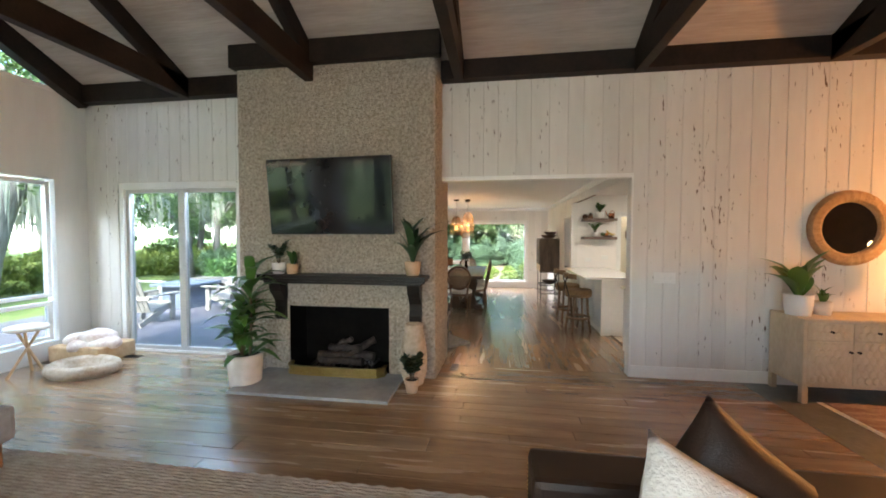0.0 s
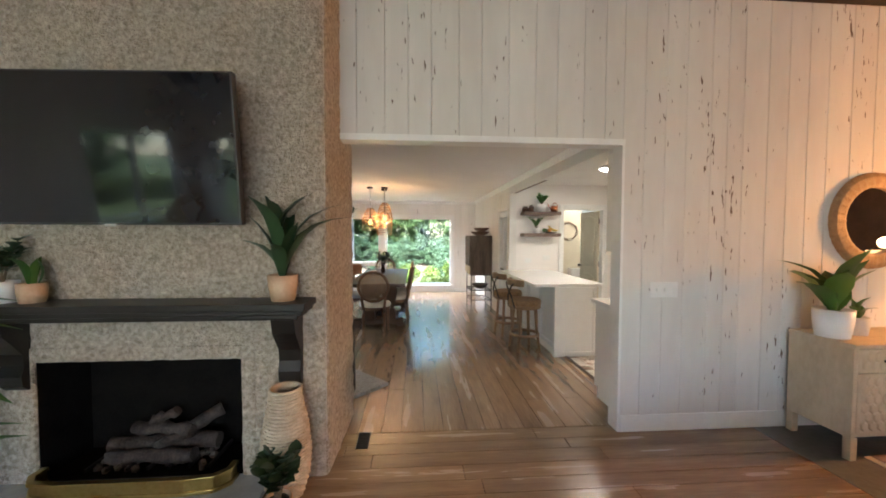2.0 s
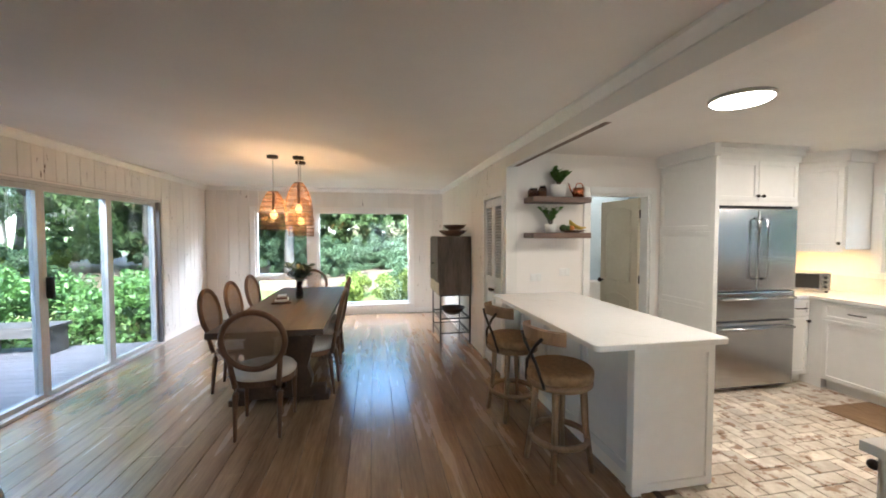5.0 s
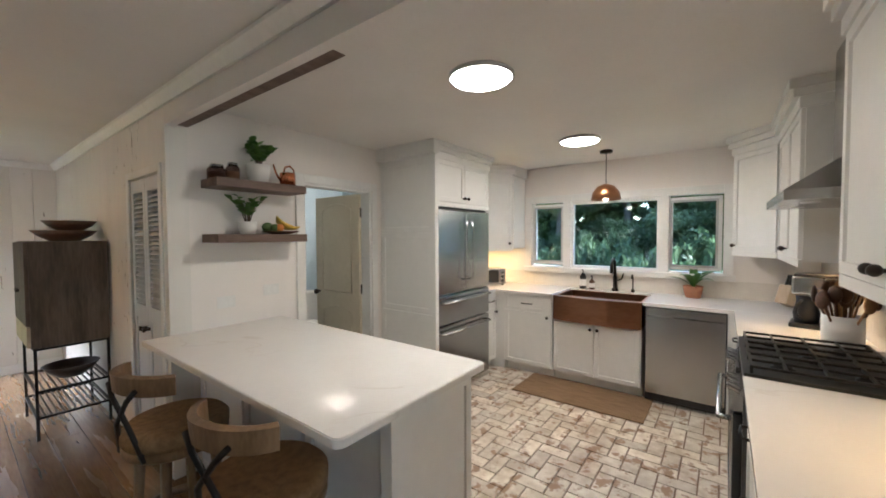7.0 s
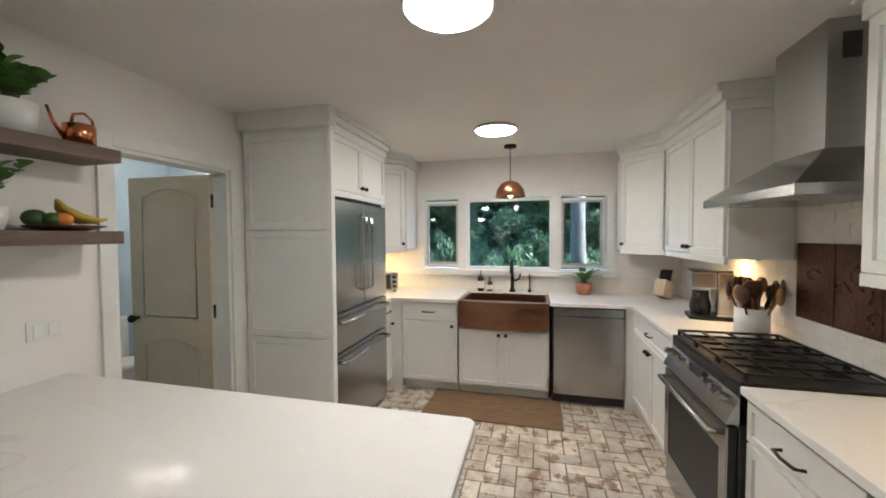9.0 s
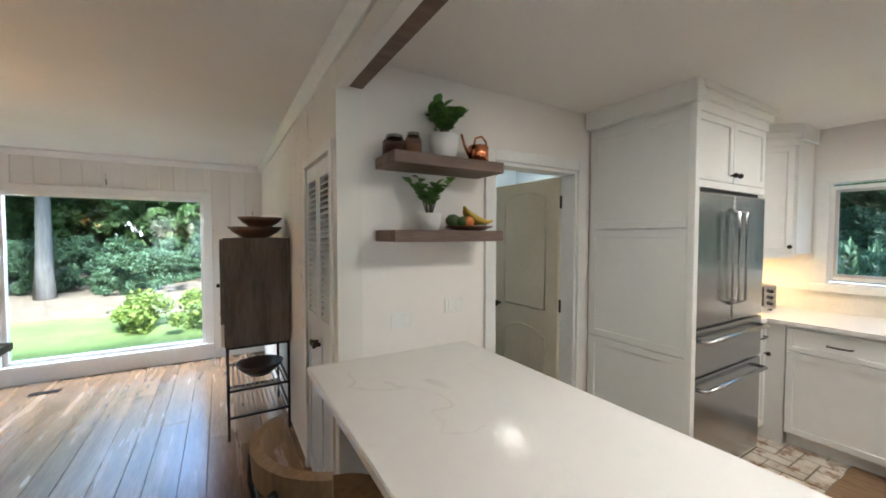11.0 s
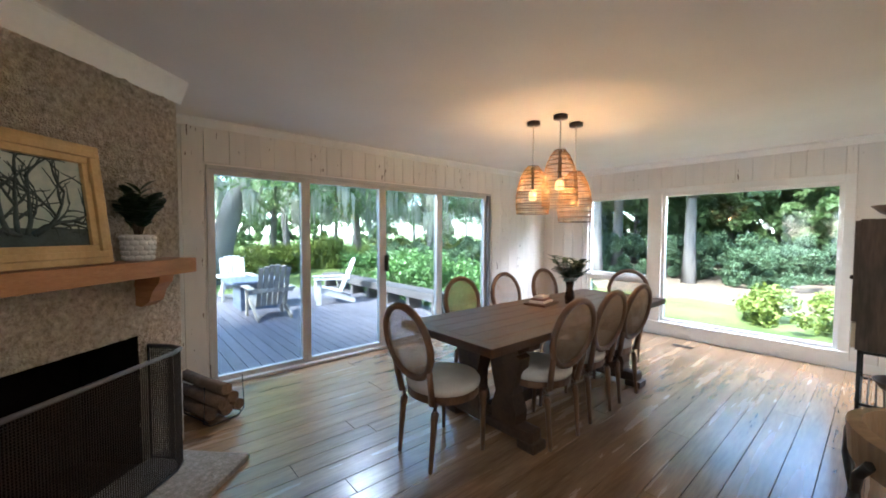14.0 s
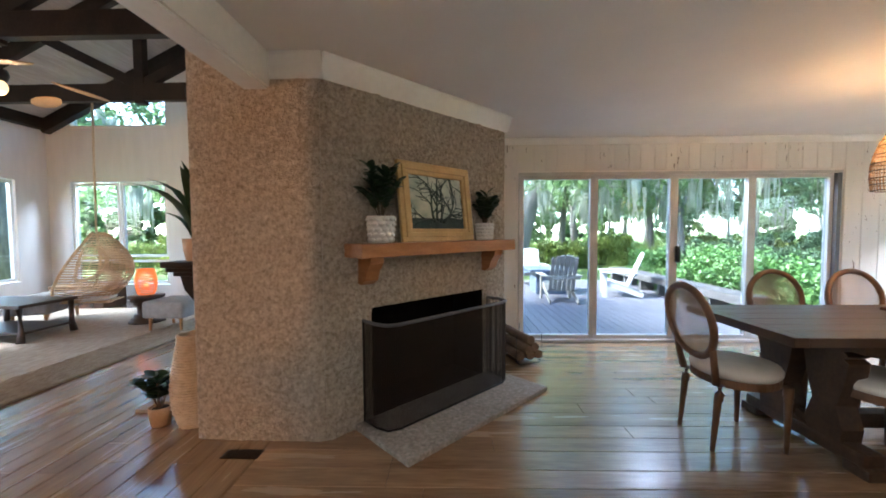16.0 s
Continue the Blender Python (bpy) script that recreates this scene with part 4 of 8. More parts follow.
setting("trim_sink_window", bm, M["white_trim"], "white painted casing and sill of the sink window")
bm = bmesh.new()
for y0, y1 in ((5.14, 5.6), (6.66, 7.08)):
    for q in ((y0 + 0.03, y0 + 0.05, 1.2, 1.88), (y1 - 0.05, y1 - 0.03, 1.2, 1.88), (y0 + 0.05, y1 - 0.05, 1.2, 1.22), (y0 + 0.05, y1 - 0.05, 1.86, 1.88)):
        box(bm, XK + 0.0, XK + 0.02, *q)
part("screen_frame", bm, M["alu"], wsink, "grey insect screen frames")
# raking triangular lights
tri = thing("window_rake", "triangular glass lights under the gable rake", "window", kind="structure")
for ys in ((-1.75, 0.12), (3.99, 2.02)):
    bm = bmesh.new()
    a, b2 = ys
    vs = [(a, EAVE + 0.05), (b2, EAVE + 0.05), (b2, roof_z(b2) - 0.05), (a, max(roof_z(a) - 0.2, EAVE + 0.06))]
    lo = [bm.verts.new((XL - 0.08, y, z)) for y, z in vs]
    hi = [bm.verts.new((XL - 0.074, y, z)) for y, z in vs]
    bm.faces.new(lo)
    bm.faces.new(hi[::-1])
    for i in range(4):
        bm.faces.new((lo[i], lo[(i + 1) % 4], hi[(i + 1) % 4], hi[i]))
    p = part("pane", bm, M["glass"], tri)
    p.visible_shadow = False
    B("window_frame", M["white_trim"], tri, XL - 0.1, XL + 0.01, min(ys), max(ys), EAVE + 0.02, EAVE + 0.07)

# ---- outdoors ----
bm = bmesh.new()
box(bm, -400, 400, -400, 400, -0.9, -0.45)
setting("ground", bm, M["grass"], "green mown lawn round the house")
bm = bmesh.new()
prism(bm, [(-9, 17.5), (-4, 18.3), (1, 17.6), (6, 16.2), (9.5, 13), (10.5, 8), (10, 2), (14, -6), (60, -6), (60, 70), (-30, 70), (-22, 34), (-14, 22)], -0.5, -0.43)
setting("ground_litter", bm, M["litter"], "brown leaf litter under the trees")
deck = thing("deck", "weathered grey board deck outside the sliding doors", "deck", kind="structure")
rnd = random.Random(5)
DK = {}
def deck_board(x0, x1, y):
    key = round(x1 - x0, 2)
    if key not in DK:
        bm = bmesh.new()
        box(bm, 0, key, 0.003, 0.137, -0.03, 0, 0.003)
        bmesh.ops.recalc_face_normals(bm, faces=bm.faces)
        me = bpy.data.meshes.new("board")
        bm.to_mesh(me)
        bm.free()
        me.materials.append(M["deck"])
        DK[key] = me
    ob = new("board", DK[key])
    ob.parent = deck
    ob.matrix_basis = pose(x0, y, -0.12)
y = 4.47
while y < 10.6:
    cut = rnd.choice((-6.2, -5.4, -7.1))
    deck_board(-9.4, cut, y)
    deck_board(cut, -2.94, y)
    y += 0.14
y = -2.5
while y < 4.4:
    deck_board(-9.4, -5.68, y)
    y += 0.14
B("joists", M["dark_wood"], deck, -9.3, -3.0, 4.5, 10.3, -0.45, -0.16)
B("joists", M["dark_wood"], deck, -9.3, -5.75, -2.5, 4.4, -0.45, -0.16)

def deck_bench(where, L, rz):
    b = thing("deck_bench", "long grey weathered timber bench along the deck edge", "bench", where, rz, group="deck benches")
    for k in range(3):
        B("seat_board", M["bench_wood"], b, 0, L, 0.02 + k * 0.14, 0.15 + k * 0.14, 0.36, 0.40, bevel=0.004)
    B("apron", M["bench_wood"], b, 0, L, 0.0, 0.02, 0.26, 0.38, bevel=0.003)
    n = int(L / 0.8)
    for k in range(n + 1):
        B("leg", M["bench_wood"], b, k * (L - 0.12) / n, k * (L - 0.12) / n + 0.1, 0.06, 0.38, 0, 0.36, bevel=0.004)
deck_bench((-9.2, 10.09, -0.12), 5.0, 0)
deck_bench((-9.0, 3.9, -0.12), 5.0, -90)

def slat_chair(where, rz, paint="white_poly", label="white slatted wooden adirondack chair on the deck"):
    c = thing("adirondack_chair", label, "chair", where, rz, group="deck chairs")
    for k in range(6):
        m = Matrix.Translation((-0.26 + k * 0.088, 0.22, 0.24)) @ Matrix.Rotation(radians(-22), 4, "X")
        bm = bmesh.new()
        h = 0.72 + 0.08 * math.sin(math.pi * (k + 0.5) / 6)
        box(bm, 0, 0.076, 0, 0.02, 0, h, 0.008, m)
        part("back_slat", bm, M[paint], c)
    for k in range(5):
        m = Matrix.Translation((-0.28, -0.28 + k * 0.1, 0.36 - k * 0.028)) @ Matrix.Rotation(radians(-15), 4, "X")
        bm = bmesh.new()
        box(bm, 0, 0.56, 0, 0.085, 0, 0.02, 0.005, m)
        part("seat_slat", bm, M[paint], c)
    for s in (-1, 1):
        B("front_leg", M[paint], c, s * 0.30 - 0.02, s * 0.30 + 0.02, -0.31, -0.21, 0, 0.53, bevel=0.005)
        B("armrest", M[paint], c, s * 0.33 - 0.065, s * 0.33 + 0.065, -0.36, 0.36, 0.53, 0.555, bevel=0.01)
        bm = bmesh.new()
        slanted(bm, s * 0.27, 0.03, (-0.3, 0.33), (0.50, 0.05), 0.1)
        part("side_rail", bm, M[paint], c)
    B("back_brace", M[paint], c, -0.34, 0.34, 0.34, 0.37, 0.48, 0.56, bevel=0.004)
slat_chair((-6.15, 7.80, -0.12), -92, "grey_poly", "weathered tan slatted adirondack chair on the deck")
slat_chair((-6.75, 9.25, -0.12), -18)
slat_chair((-8.45, 7.75, -0.12), 88)
slat_chair((-6.65, 6.25, -0.12), 187, "grey_poly", "weathered tan slatted adirondack chair on the deck")
ft = thing("fire_table", "slate blue square deck table with a thick top", "table", (-7.25, 7.85, -0.12))
B("top", M["blue_grey"], ft, -0.5, 0.5, -0.5, 0.5, 0.52, 0.58, bevel=0.01)
B("base", M["blue_grey"], ft, -0.34, 0.34, -0.34, 0.34, 0.0, 0.52, bevel=0.01)

# ---- plants outdoors ----
def leaf_cloud(rnd, blobs, per, size, flat=0.0, drop=0.0):
    """Many small folded leaves scattered in uneven clumps. blobs: (x, y, z, radius)."""
    V, F = [], []
    for (bx_, by_, bz_, br) in blobs:
        for _ in range(per):
            d = Vector((rnd.gauss(0, 1), rnd.gauss(0, 1), rnd.gauss(0, 0.75))).normalized() * br * rnd.uniform(0.45, 1.08)
            c = Vector((bx_, by_, bz_)) + d
            if drop:
                c.z -= rnd.random() ** 2 * drop
            s = size * rnd.uniform(0.6, 1.4)
            e = Euler((rnd.uniform(-1.2, 1.2), rnd.uniform(-1.2, 1.2), rnd.uniform(0, 6.28))).to_matrix()
            i = len(V)
            for q in ((-0.5, 0, 0), (0, -0.28, 0.07), (0.5, 0, 0), (0, 0.28, 0.07)):
                V.append(c + e @ (Vector(q) * s))
            F.append((i, i + 1, i + 2, i + 3))
    me = bpy.data.meshes.new("leaves")
    me.from_pydata(V, [], F)
    return me

def tree(name, label, seed, h, r, lean=0.0, crown_mat="crown", leaves=130, blobs=34, size=0.3, low=0.35, spread=1.0, moss=0):
    rnd = random.Random(seed)
    t = thing(name, label, "tree", group=name + "s")
    bm = bmesh.new()
    trunk = [Vector((lean * (k / 6) ** 1.3 * h + rnd.uniform(-0.1, 0.1) * r * 2, rnd.uniform(-0.1, 0.1) * r * 2, h * 0.8 * k / 6)) for k in range(7)]
    tube(bm, trunk, [r * (1.35 - 0.25 * min(k, 1) - 0.13 * k) for k in range(7)], 9)
    tips = []
    for k in range(7):
        b = trunk[rnd.randint(2, 5)]
        a = rnd.uniform(0, 6.28)
        L = h * rnd.uniform(0.2, 0.42) * spread
        p = [b + Vector((math.cos(a) * L * f, math.sin(a) * L * f, L * (0.55 * f + 0.15 * math.sin(f * 5)))) for f in (0, 0.35, 0.7, 1.0)]
        tube(bm, p, [r * 0.5, r * 0.36, r * 0.22, r * 0.08], 6)
        tips += p[1:]
    part("trunk", bm, M["bark"], t, "grey ridged bark")
    bl = []
    for k in range(blobs):
        c = rnd.choice(tips) if k % 2 else Vector((lean * h * 0.7 + rnd.gauss(0, 0.22) * h * spread, rnd.gauss(0, 0.22) * h * spread, h * rnd.uniform(low, 1.0)))
        bl.append((c.x + rnd.gauss(0, 0.4), c.y + rnd.gauss(0, 0.4), max(c.z, h * low) + rnd.gauss(0, 0.3), rnd.uniform(0.35, 1.0) * h * 0.10))
    me = leaf_cloud(rnd, bl, leaves, size)
    me.materials.append(M[crown_mat])
    cr = new("crown", me)
    cr.parent = t
    if moss:
        ms = [(rnd.choice(tips).x + rnd.gauss(0, 0.6), rnd.choice(tips).y + rnd.gauss(0, 0.6), rnd.uniform(h * 0.3, h * 0.6), 0.28) for _ in range(moss)]
        V, F = [], []
        for (x, y, z, w) in ms:
            for _ in range(26):
                px, py = x + rnd.gauss(0, w * 0.6), y + rnd.gauss(0, w * 0.6)
                top, L, ww = z + rnd.uniform(-0.2, 0.4), rnd.uniform(0.5, 1.6), rnd.uniform(0.03, 0.08)
                i = len(V)
                V += [(px - ww, py, top), (px + ww, py + ww, top), (px + ww * 0.4, py, top - L * 0.6), (px, py + 0.02, top - L)]
                F.append((i, i + 1, i + 2, i + 3))
        mm = bpy.data.meshes.new("moss")
        mm.from_pydata(V, [], F)
        mm.materials.append(M["moss"])
        mo = new("moss", mm)
        mo.parent = t
        tagged(mo, "grey hanging spanish moss", kind="stuff")
    return t

oak = tree("live_oak", "old leaning live oak hung with grey moss", 4, 11, 0.42, 0.28, leaves=260, blobs=64, size=0.18, low=0.28, spread=1.35, moss=12)
oak.matrix_basis = pose(-14.5, 8.3, -0.5, 0, 0, 60)
young_oak = tree("live_oak", "slim live oak hung with grey moss", 14, 11, 0.19, 0.10, leaves=200, blobs=46, size=0.17, low=0.30, spread=1.35, moss=14)
young_oak.matrix_basis = pose(-19, 21.5, -0.5, 0, 0, 45)
rnd = random.Random(21)
for x, y, rz, s in ((-16, 19.5, 130, 1.0), (-24, 14, 250, 1.15), (-15, 0, 10, 1.0), (-26, 4, 200, 1.2), (-22, 24, 80, 1.1), (-17, -8, 300, 1.0), (-21, 31, 20, 1.15), (-7, -13, 140, 1.0), (-19, 11.5, 33, 0.95), (-20, 17, 190, 1.0), (-13.5, 14.8, 280, 0.8), (-20, 5, 100, 1.05), (-18, 26, 310, 1.0), (-13, 3.5, 220, 0.9)):
    copy_thing(young_oak, pose(x, y, -0.5, 0, 0, rz) @ Matrix.Scale(s, 4))
pine = tree("woodland_tree", "slim straight woodland tree with dark leaves", 9, 12, 0.20, 0.02, "crown_dark", leaves=110, blobs=40, size=0.24, low=0.30, spread=0.85)
pine.matrix_basis = pose(-3.6, 22, -0.5)
spots = []
for k in range(46):
    a = rnd.random()
    if k < 18:
        p = (rnd.uniform(-13, 12), 23.5 + rnd.random() ** 1.2 * 20)
    elif k < 38:
        p = (20 + rnd.random() ** 1.3 * 12, rnd.uniform(-5, 19))
    else:
        p = (rnd.uniform(-14, -6), rnd.uniform(20, 32))
    spots.append(p)
for x, y in spots:
    copy_thing(pine, pose(x, y, -0.5, 0, 0, rnd.uniform(0, 360)) @ Matrix.Scale(rnd.uniform(0.75, 1.25), 4))
for k in range(46):
    a = radians(rnd.uniform(60, 300))
    d = rnd.uniform(34, 60)
    copy_thing(young_oak if k % 3 == 0 else pine, pose(math.cos(a) * d - 3, math.sin(a) * d + 5, -0.5, 0, 0, rnd.uniform(0, 360)) @ Matrix.Scale(rnd.uniform(0.8, 1.2), 4))

def shrub(name, label, seed, w, d, h, mat, leaves, size, blobs=40, category="bush"):
    rnd = random.Random(seed)
    bl = [(rnd.uniform(-w, w), rnd.uniform(-d, d), rnd.uniform(0.1, 1) * h * 0.85, rnd.uniform(0.18, 0.34) * min(1, h)) for _ in range(blobs)]
    me = leaf_cloud(rnd, bl, leaves, size)
    me.materials.append(M[mat])
    ob = new(name, me)
    return tagged(ob, label, category)
hedge = shrub("hedge", "dense clipped green hedge behind the deck bench", 2, 3.1, 0.6, 1.45, "hedge", 190, 0.085, 110, "hedge")
hedge.matrix_basis = pose(-6.3, 11.4, -0.45)
hedge2 = shrub("hedge", "dense clipped green hedge beside the dining room", 3, 0.9, 1.1, 1.25, "hedge", 190, 0.085, 70, "hedge")
hedge2.matrix_basis = pose(-3.9, 12.6, -0.45)
by = shrub("flower_bush", "low yellow green flowering bush on the lawn", 6, 1.5, 0.7, 0.75, "bush_yellow", 140, 0.09, 46)
by.matrix_basis = pose(0.9, 15.8, -0.45) @ Matrix.Diagonal((1.1, 1.1, 1.0, 1))
copy_thing(by, pose(2.4, 15.0, -0.45, 0, 0, 40) @ Matrix.Diagonal((1.0, 1.0, 1.3, 1)))
copy_thing(by, pose(3.4, 16.6, -0.45, 0, 0, 100) @ Matrix.Diagonal((1.1, 1.1, 1.6, 1)))
under = shrub("undergrowth", "pale green woodland undergrowth", 7, 1.8, 1.6, 2.2, "frond", 300, 0.115, 44)
under.matrix_basis = pose(2.4, 18.6, -0.45)
for k in range(44):
    if k < 13:
        x, y, s = rnd.uniform(-10, 8), rnd.uniform(22, 29), rnd.uniform(0.5, 1.1)
    elif k < 40:
        x, y, s = rnd.uniform(19, 25), rnd.uniform(-5, 18), rnd.uniform(0.8, 1.7)
    else:
        x, y, s = rnd.uniform(-13, -9), rnd.uniform(13, 20), rnd.uniform(0.6, 1.0)
    copy_thing(under, pose(x, y, -0.45, 0, 0, rnd.uniform(0, 360)) @ Matrix.Scale(s, 4))
# taller thickets that close the wood behind the lawn
thicket = shrub("thicket", "tall mixed green thicket at the edge of the wood", 17, 2.6, 1.6, 6.2, "crown", 75, 0.32, 120)
thicket.matrix_basis = pose(-1.0, 30.5, -0.45)
for k in range(30):
    if k < 13:
        x, y, s = -16 + k * 2.6, rnd.uniform(27, 33), rnd.uniform(0.8, 1.3)
    else:
        a = radians(100 + (k - 13) * 11)
        x, y, s = -3 + math.cos(a) * rnd.uniform(31, 36), 5 + math.sin(a) * rnd.uniform(31, 36), rnd.uniform(0.75, 1.15)
    copy_thing(thicket, pose(x, y, -0.45, 0, 0, rnd.uniform(0, 360)) @ Matrix.Scale(s, 4))
for k in range(16):
    copy_thing(thicket, pose(25 + (k % 3) * 3.2, -12 + k * 2.4, -0.45, 0, 0, k * 67) @ Matrix.Scale(1.1 + 0.12 * (k % 4), 4))
fern = shrub("fern_bed", "low bright green fern bed under the trees", 8, 2.6, 2.6, 0.5, "frond", 130, 0.14, 60)
fern.matrix_basis = pose(9.2, 6.5, -0.45)
copy_thing(fern, pose(10.5, 9.5, -0.45, 0, 0, 60) @ Matrix.Diagonal((1.1, 1.1, 2.6, 1)))
copy_thing(fern, pose(10.0, 3.0, -0.45, 0, 0, 150) @ Matrix.Diagonal((1.1, 1.1, 2.2, 1)))
copy_thing(fern, pose(13.0, 6.5, -0.45, 0, 0, 20) @ Matrix.Diagonal((1.4, 1.4, 3.2, 1)))
copy_thing(pine, pose(11.3, 4.75, -0.5, 0, 0, 70))
for x, y, rz, h in ((14.0, 3.5, 70, 2.2), (15.5, 9.0, 200, 2.4), (16.5, 5.5, 310, 2.8), (13.5, 11.5, 120, 2.2), (17.5, 1.0, 20, 2.4)):
    copy_thing(fern, pose(x, y, -0.45, 0, 0, rz) @ Matrix.Diagonal((1.2, 1.2, h, 1)))
# tall marsh grass beyond the lawn
V, F = [], []
for k in range(26000):
    u = rnd.random()
    x = -17.5 - rnd.random() * 9
    y = -16 + u * 46
    h = rnd.uniform(0.5, 1.25)
    a = rnd.uniform(0, 6.28)
    w = rnd.uniform(0.03, 0.06)
    i = len(V)
    V += [(x - w * math.cos(a), y - w * math.sin(a), -0.45), (x + w * math.cos(a), y + w * math.sin(a), -0.45), (x + rnd.gauss(0, 0.2), y + rnd.gauss(0, 0.2), h - 0.45)]
    F.append((i, i + 1, i + 2))
me = bpy.data.meshes.new("marsh_grass")
me.from_pydata(V, [], F)
me.materials.append(M["reed"])
tagged(new("marsh_grass", me), "tall yellow green marsh grass beyond the lawn", "grass", kind="stuff")

for k in range(17):
    copy_thing(by, pose(-16.2 - 1.6 * (k % 3), -13 + k * 2.5, -0.45, 0, 0, 90 + 23 * k) @ Matrix.Diagonal((1.5, 1.3, 1.5 + 0.3 * (k % 3), 1)))
# unseen trees, added in front of the house to keep the sun off it
for x, y in ((-11, -10), (-7, -9.5), (-3, -11), (0.5, -9.5), (4, -10.5)):
    copy_thing(pine, pose(x, y, -0.5, 0, 0, rnd.uniform(0, 360)) @ Matrix.Scale(1.35, 4))

# ---- lights of the place ----
for x, y in ((2.357, 6.155), (4.005, 6.149)):
    cl = thing("ceiling_light", "round flush white led ceiling light, lit", "ceiling light", (x, y, KCEIL), group="kitchen ceiling lights")
    bm = bmesh.new()
    lathe(bm, [(0, 0), (0.166, 0), (0.172, -0.006), (0.172, -0.020), (0.166, -0.026), (0.160, -0.022)], n=40)
    part("rim", bm, M["alu"], cl, "thin satin metal rim")
    bm = bmesh.new()
    lathe(bm, [(0.161, -0.020), (0.15, -0.030), (0.10, -0.035), (0, -0.036)], n=40)
    part("diffuser", bm, M["disc"], cl, "glowing white diffuser")
    lamp("kitchen_lamp", "AREA", (x, y, KCEIL - 0.042), 0.95, SOFTW, 0.29, shape="DISK")

def pendant(x, y, ztop, zbot):
    p = thing("pendant_lamp", "woven rattan dome pendant lamp with a lit bulb", "pendant lamp", (x, y, 0), group="dining pendants")
    bm = bmesh.new()
    lathe(bm, [(0, CEIL), (0.06, CEIL), (0.058, CEIL - 0.03), (0.02, CEIL - 0.035), (0, CEIL - 0.035)])
    part("canopy", bm, M["bronze"], p)
    bm = bmesh.new()
    rod(bm, (0, 0, ztop - 0.02), (0, 0, CEIL - 0.03), 0.006, n=8)
    part("cord", bm, M["alu"], p)
    H = ztop - zbot
    prof = [(0.045, ztop), (0.075, ztop - 0.08 * H), (0.105, ztop - 0.22 * H), (0.132, ztop - 0.42 * H), (0.146, ztop - 0.62 * H), (0.147, ztop - 0.8 * H), (0.138, zbot)]
    def rad(z):
        for (r0, z0), (r1, z1) in zip(prof, prof[1:]):
            if z1 <= z <= z0:
                return r0 + (r1 - r0) * (z0 - z) / (z0 - z1)
        return prof[-1][0]
    bm = bmesh.new()
    n = 44
    for k in range(n):
        a = 2 * math.pi * k / n
        tube(bm, [(r * math.cos(a), r * math.sin(a), z) for r, z in prof], 0.0022, 3)
    part("ribs", bm, M["shade_rattan"], p, "thin upright rattan canes")
    for f in (0.0, 0.10, 0.19, 0.28, 0.42, 0.56, 0.68, 0.80, 0.90, 1.0):
        z = ztop - f * H
        bm = bmesh.new()
        r = rad(z)
        tube(bm, [((r + 0.002) * math.cos(2 * math.pi * k / 28), (r + 0.002) * math.sin(2 * math.pi * k / 28), z) for k in range(28)], 0.0035, 4, closed=True)
        part("band", bm, M["dark_band"], p)
    bm = bmesh.new()
    zb = zbot + 0.40 * H
    lathe(bm, [(0.0, zb + 0.05), (0.018, zb + 0.045), (0.034, zb + 0.01), (0.038, zb - 0.015), (0.026, zb - 0.045), (0, zb - 0.052)], n=16)
    part("bulb", bm, M["bulb"], p, "glowing warm bulb").visible_shadow = False
    bm = bmesh.new()
    rod(bm, (0, 0, zb + 0.045), (0, 0, ztop), 0.014, n=10)
    part("socket", bm, M["bronze"], p)
    lamp("pendant_bulb", "POINT", (x, y, zb - 0.01), 0.9, (1.0, 0.55, 0.22), 0.012)
pendant(-0.944, 8.60, 2.00, 1.58)
pendant(-0.68, 8.61, 2.10, 1.63)
pendant(-0.713, 8.91, 1.96, 1.51)

# ---- kitchen ----
def shaker(parent, x0, x1, z0, z1, mat, m=None, name="door", rail=0.055, t=0.02, y=0.0, handle=None):
    bm = bmesh.new()
    box(bm, x0, x1, y - t, y, z0, z1)
    bm.normal_update()
    bmesh.ops.bevel(bm, geom=[e for e in bm.edges if all(v.co.y < y - t * 0.9 for v in e.verts)], offset=0.002, segments=1, affect="EDGES")
    bm.normal_update()
    front = [max(bm.faces, key=lambda f: f.calc_area() * (1 if f.normal.y < -0.9 else 0))]
    bmesh.ops.inset_region(bm, faces=front, thickness=rail, depth=0.0)
    bmesh.ops.inset_region(bm, faces=front, thickness=0.004, depth=-t * 0.5)
    d = part(name, bm, mat, parent, m=m)
    if handle == "pull":
        bm = bmesh.new()
        xm, zm = (x0 + x1) / 2, (z0 + z1) / 2
        tube(bm, [(xm - 0.06, y - t, zm), (xm - 0.055, y - t - 0.028, zm), (xm, y - t - 0.034, zm), (xm + 0.055, y - t - 0.028, zm), (xm + 0.06, y - t, zm)], 0.006, 8)
        part("handle", bm, M["bronze"], d, "dark bronze bow pull")
    elif handle:
        hx, hz = handle
        bm = bmesh.new()
        rod(bm, (hx, y - t, hz), (hx, y - t - 0.018, hz), 0.006, n=8)
        bmesh.ops.create_uvsphere(bm, u_segments=12, v_segments=8, radius=0.016, matrix=Matrix.Translation((hx, y - t - 0.026, hz)))
        part("knob", bm, M["bronze"], d, "dark bronze round knob", smooth=True)
    return d

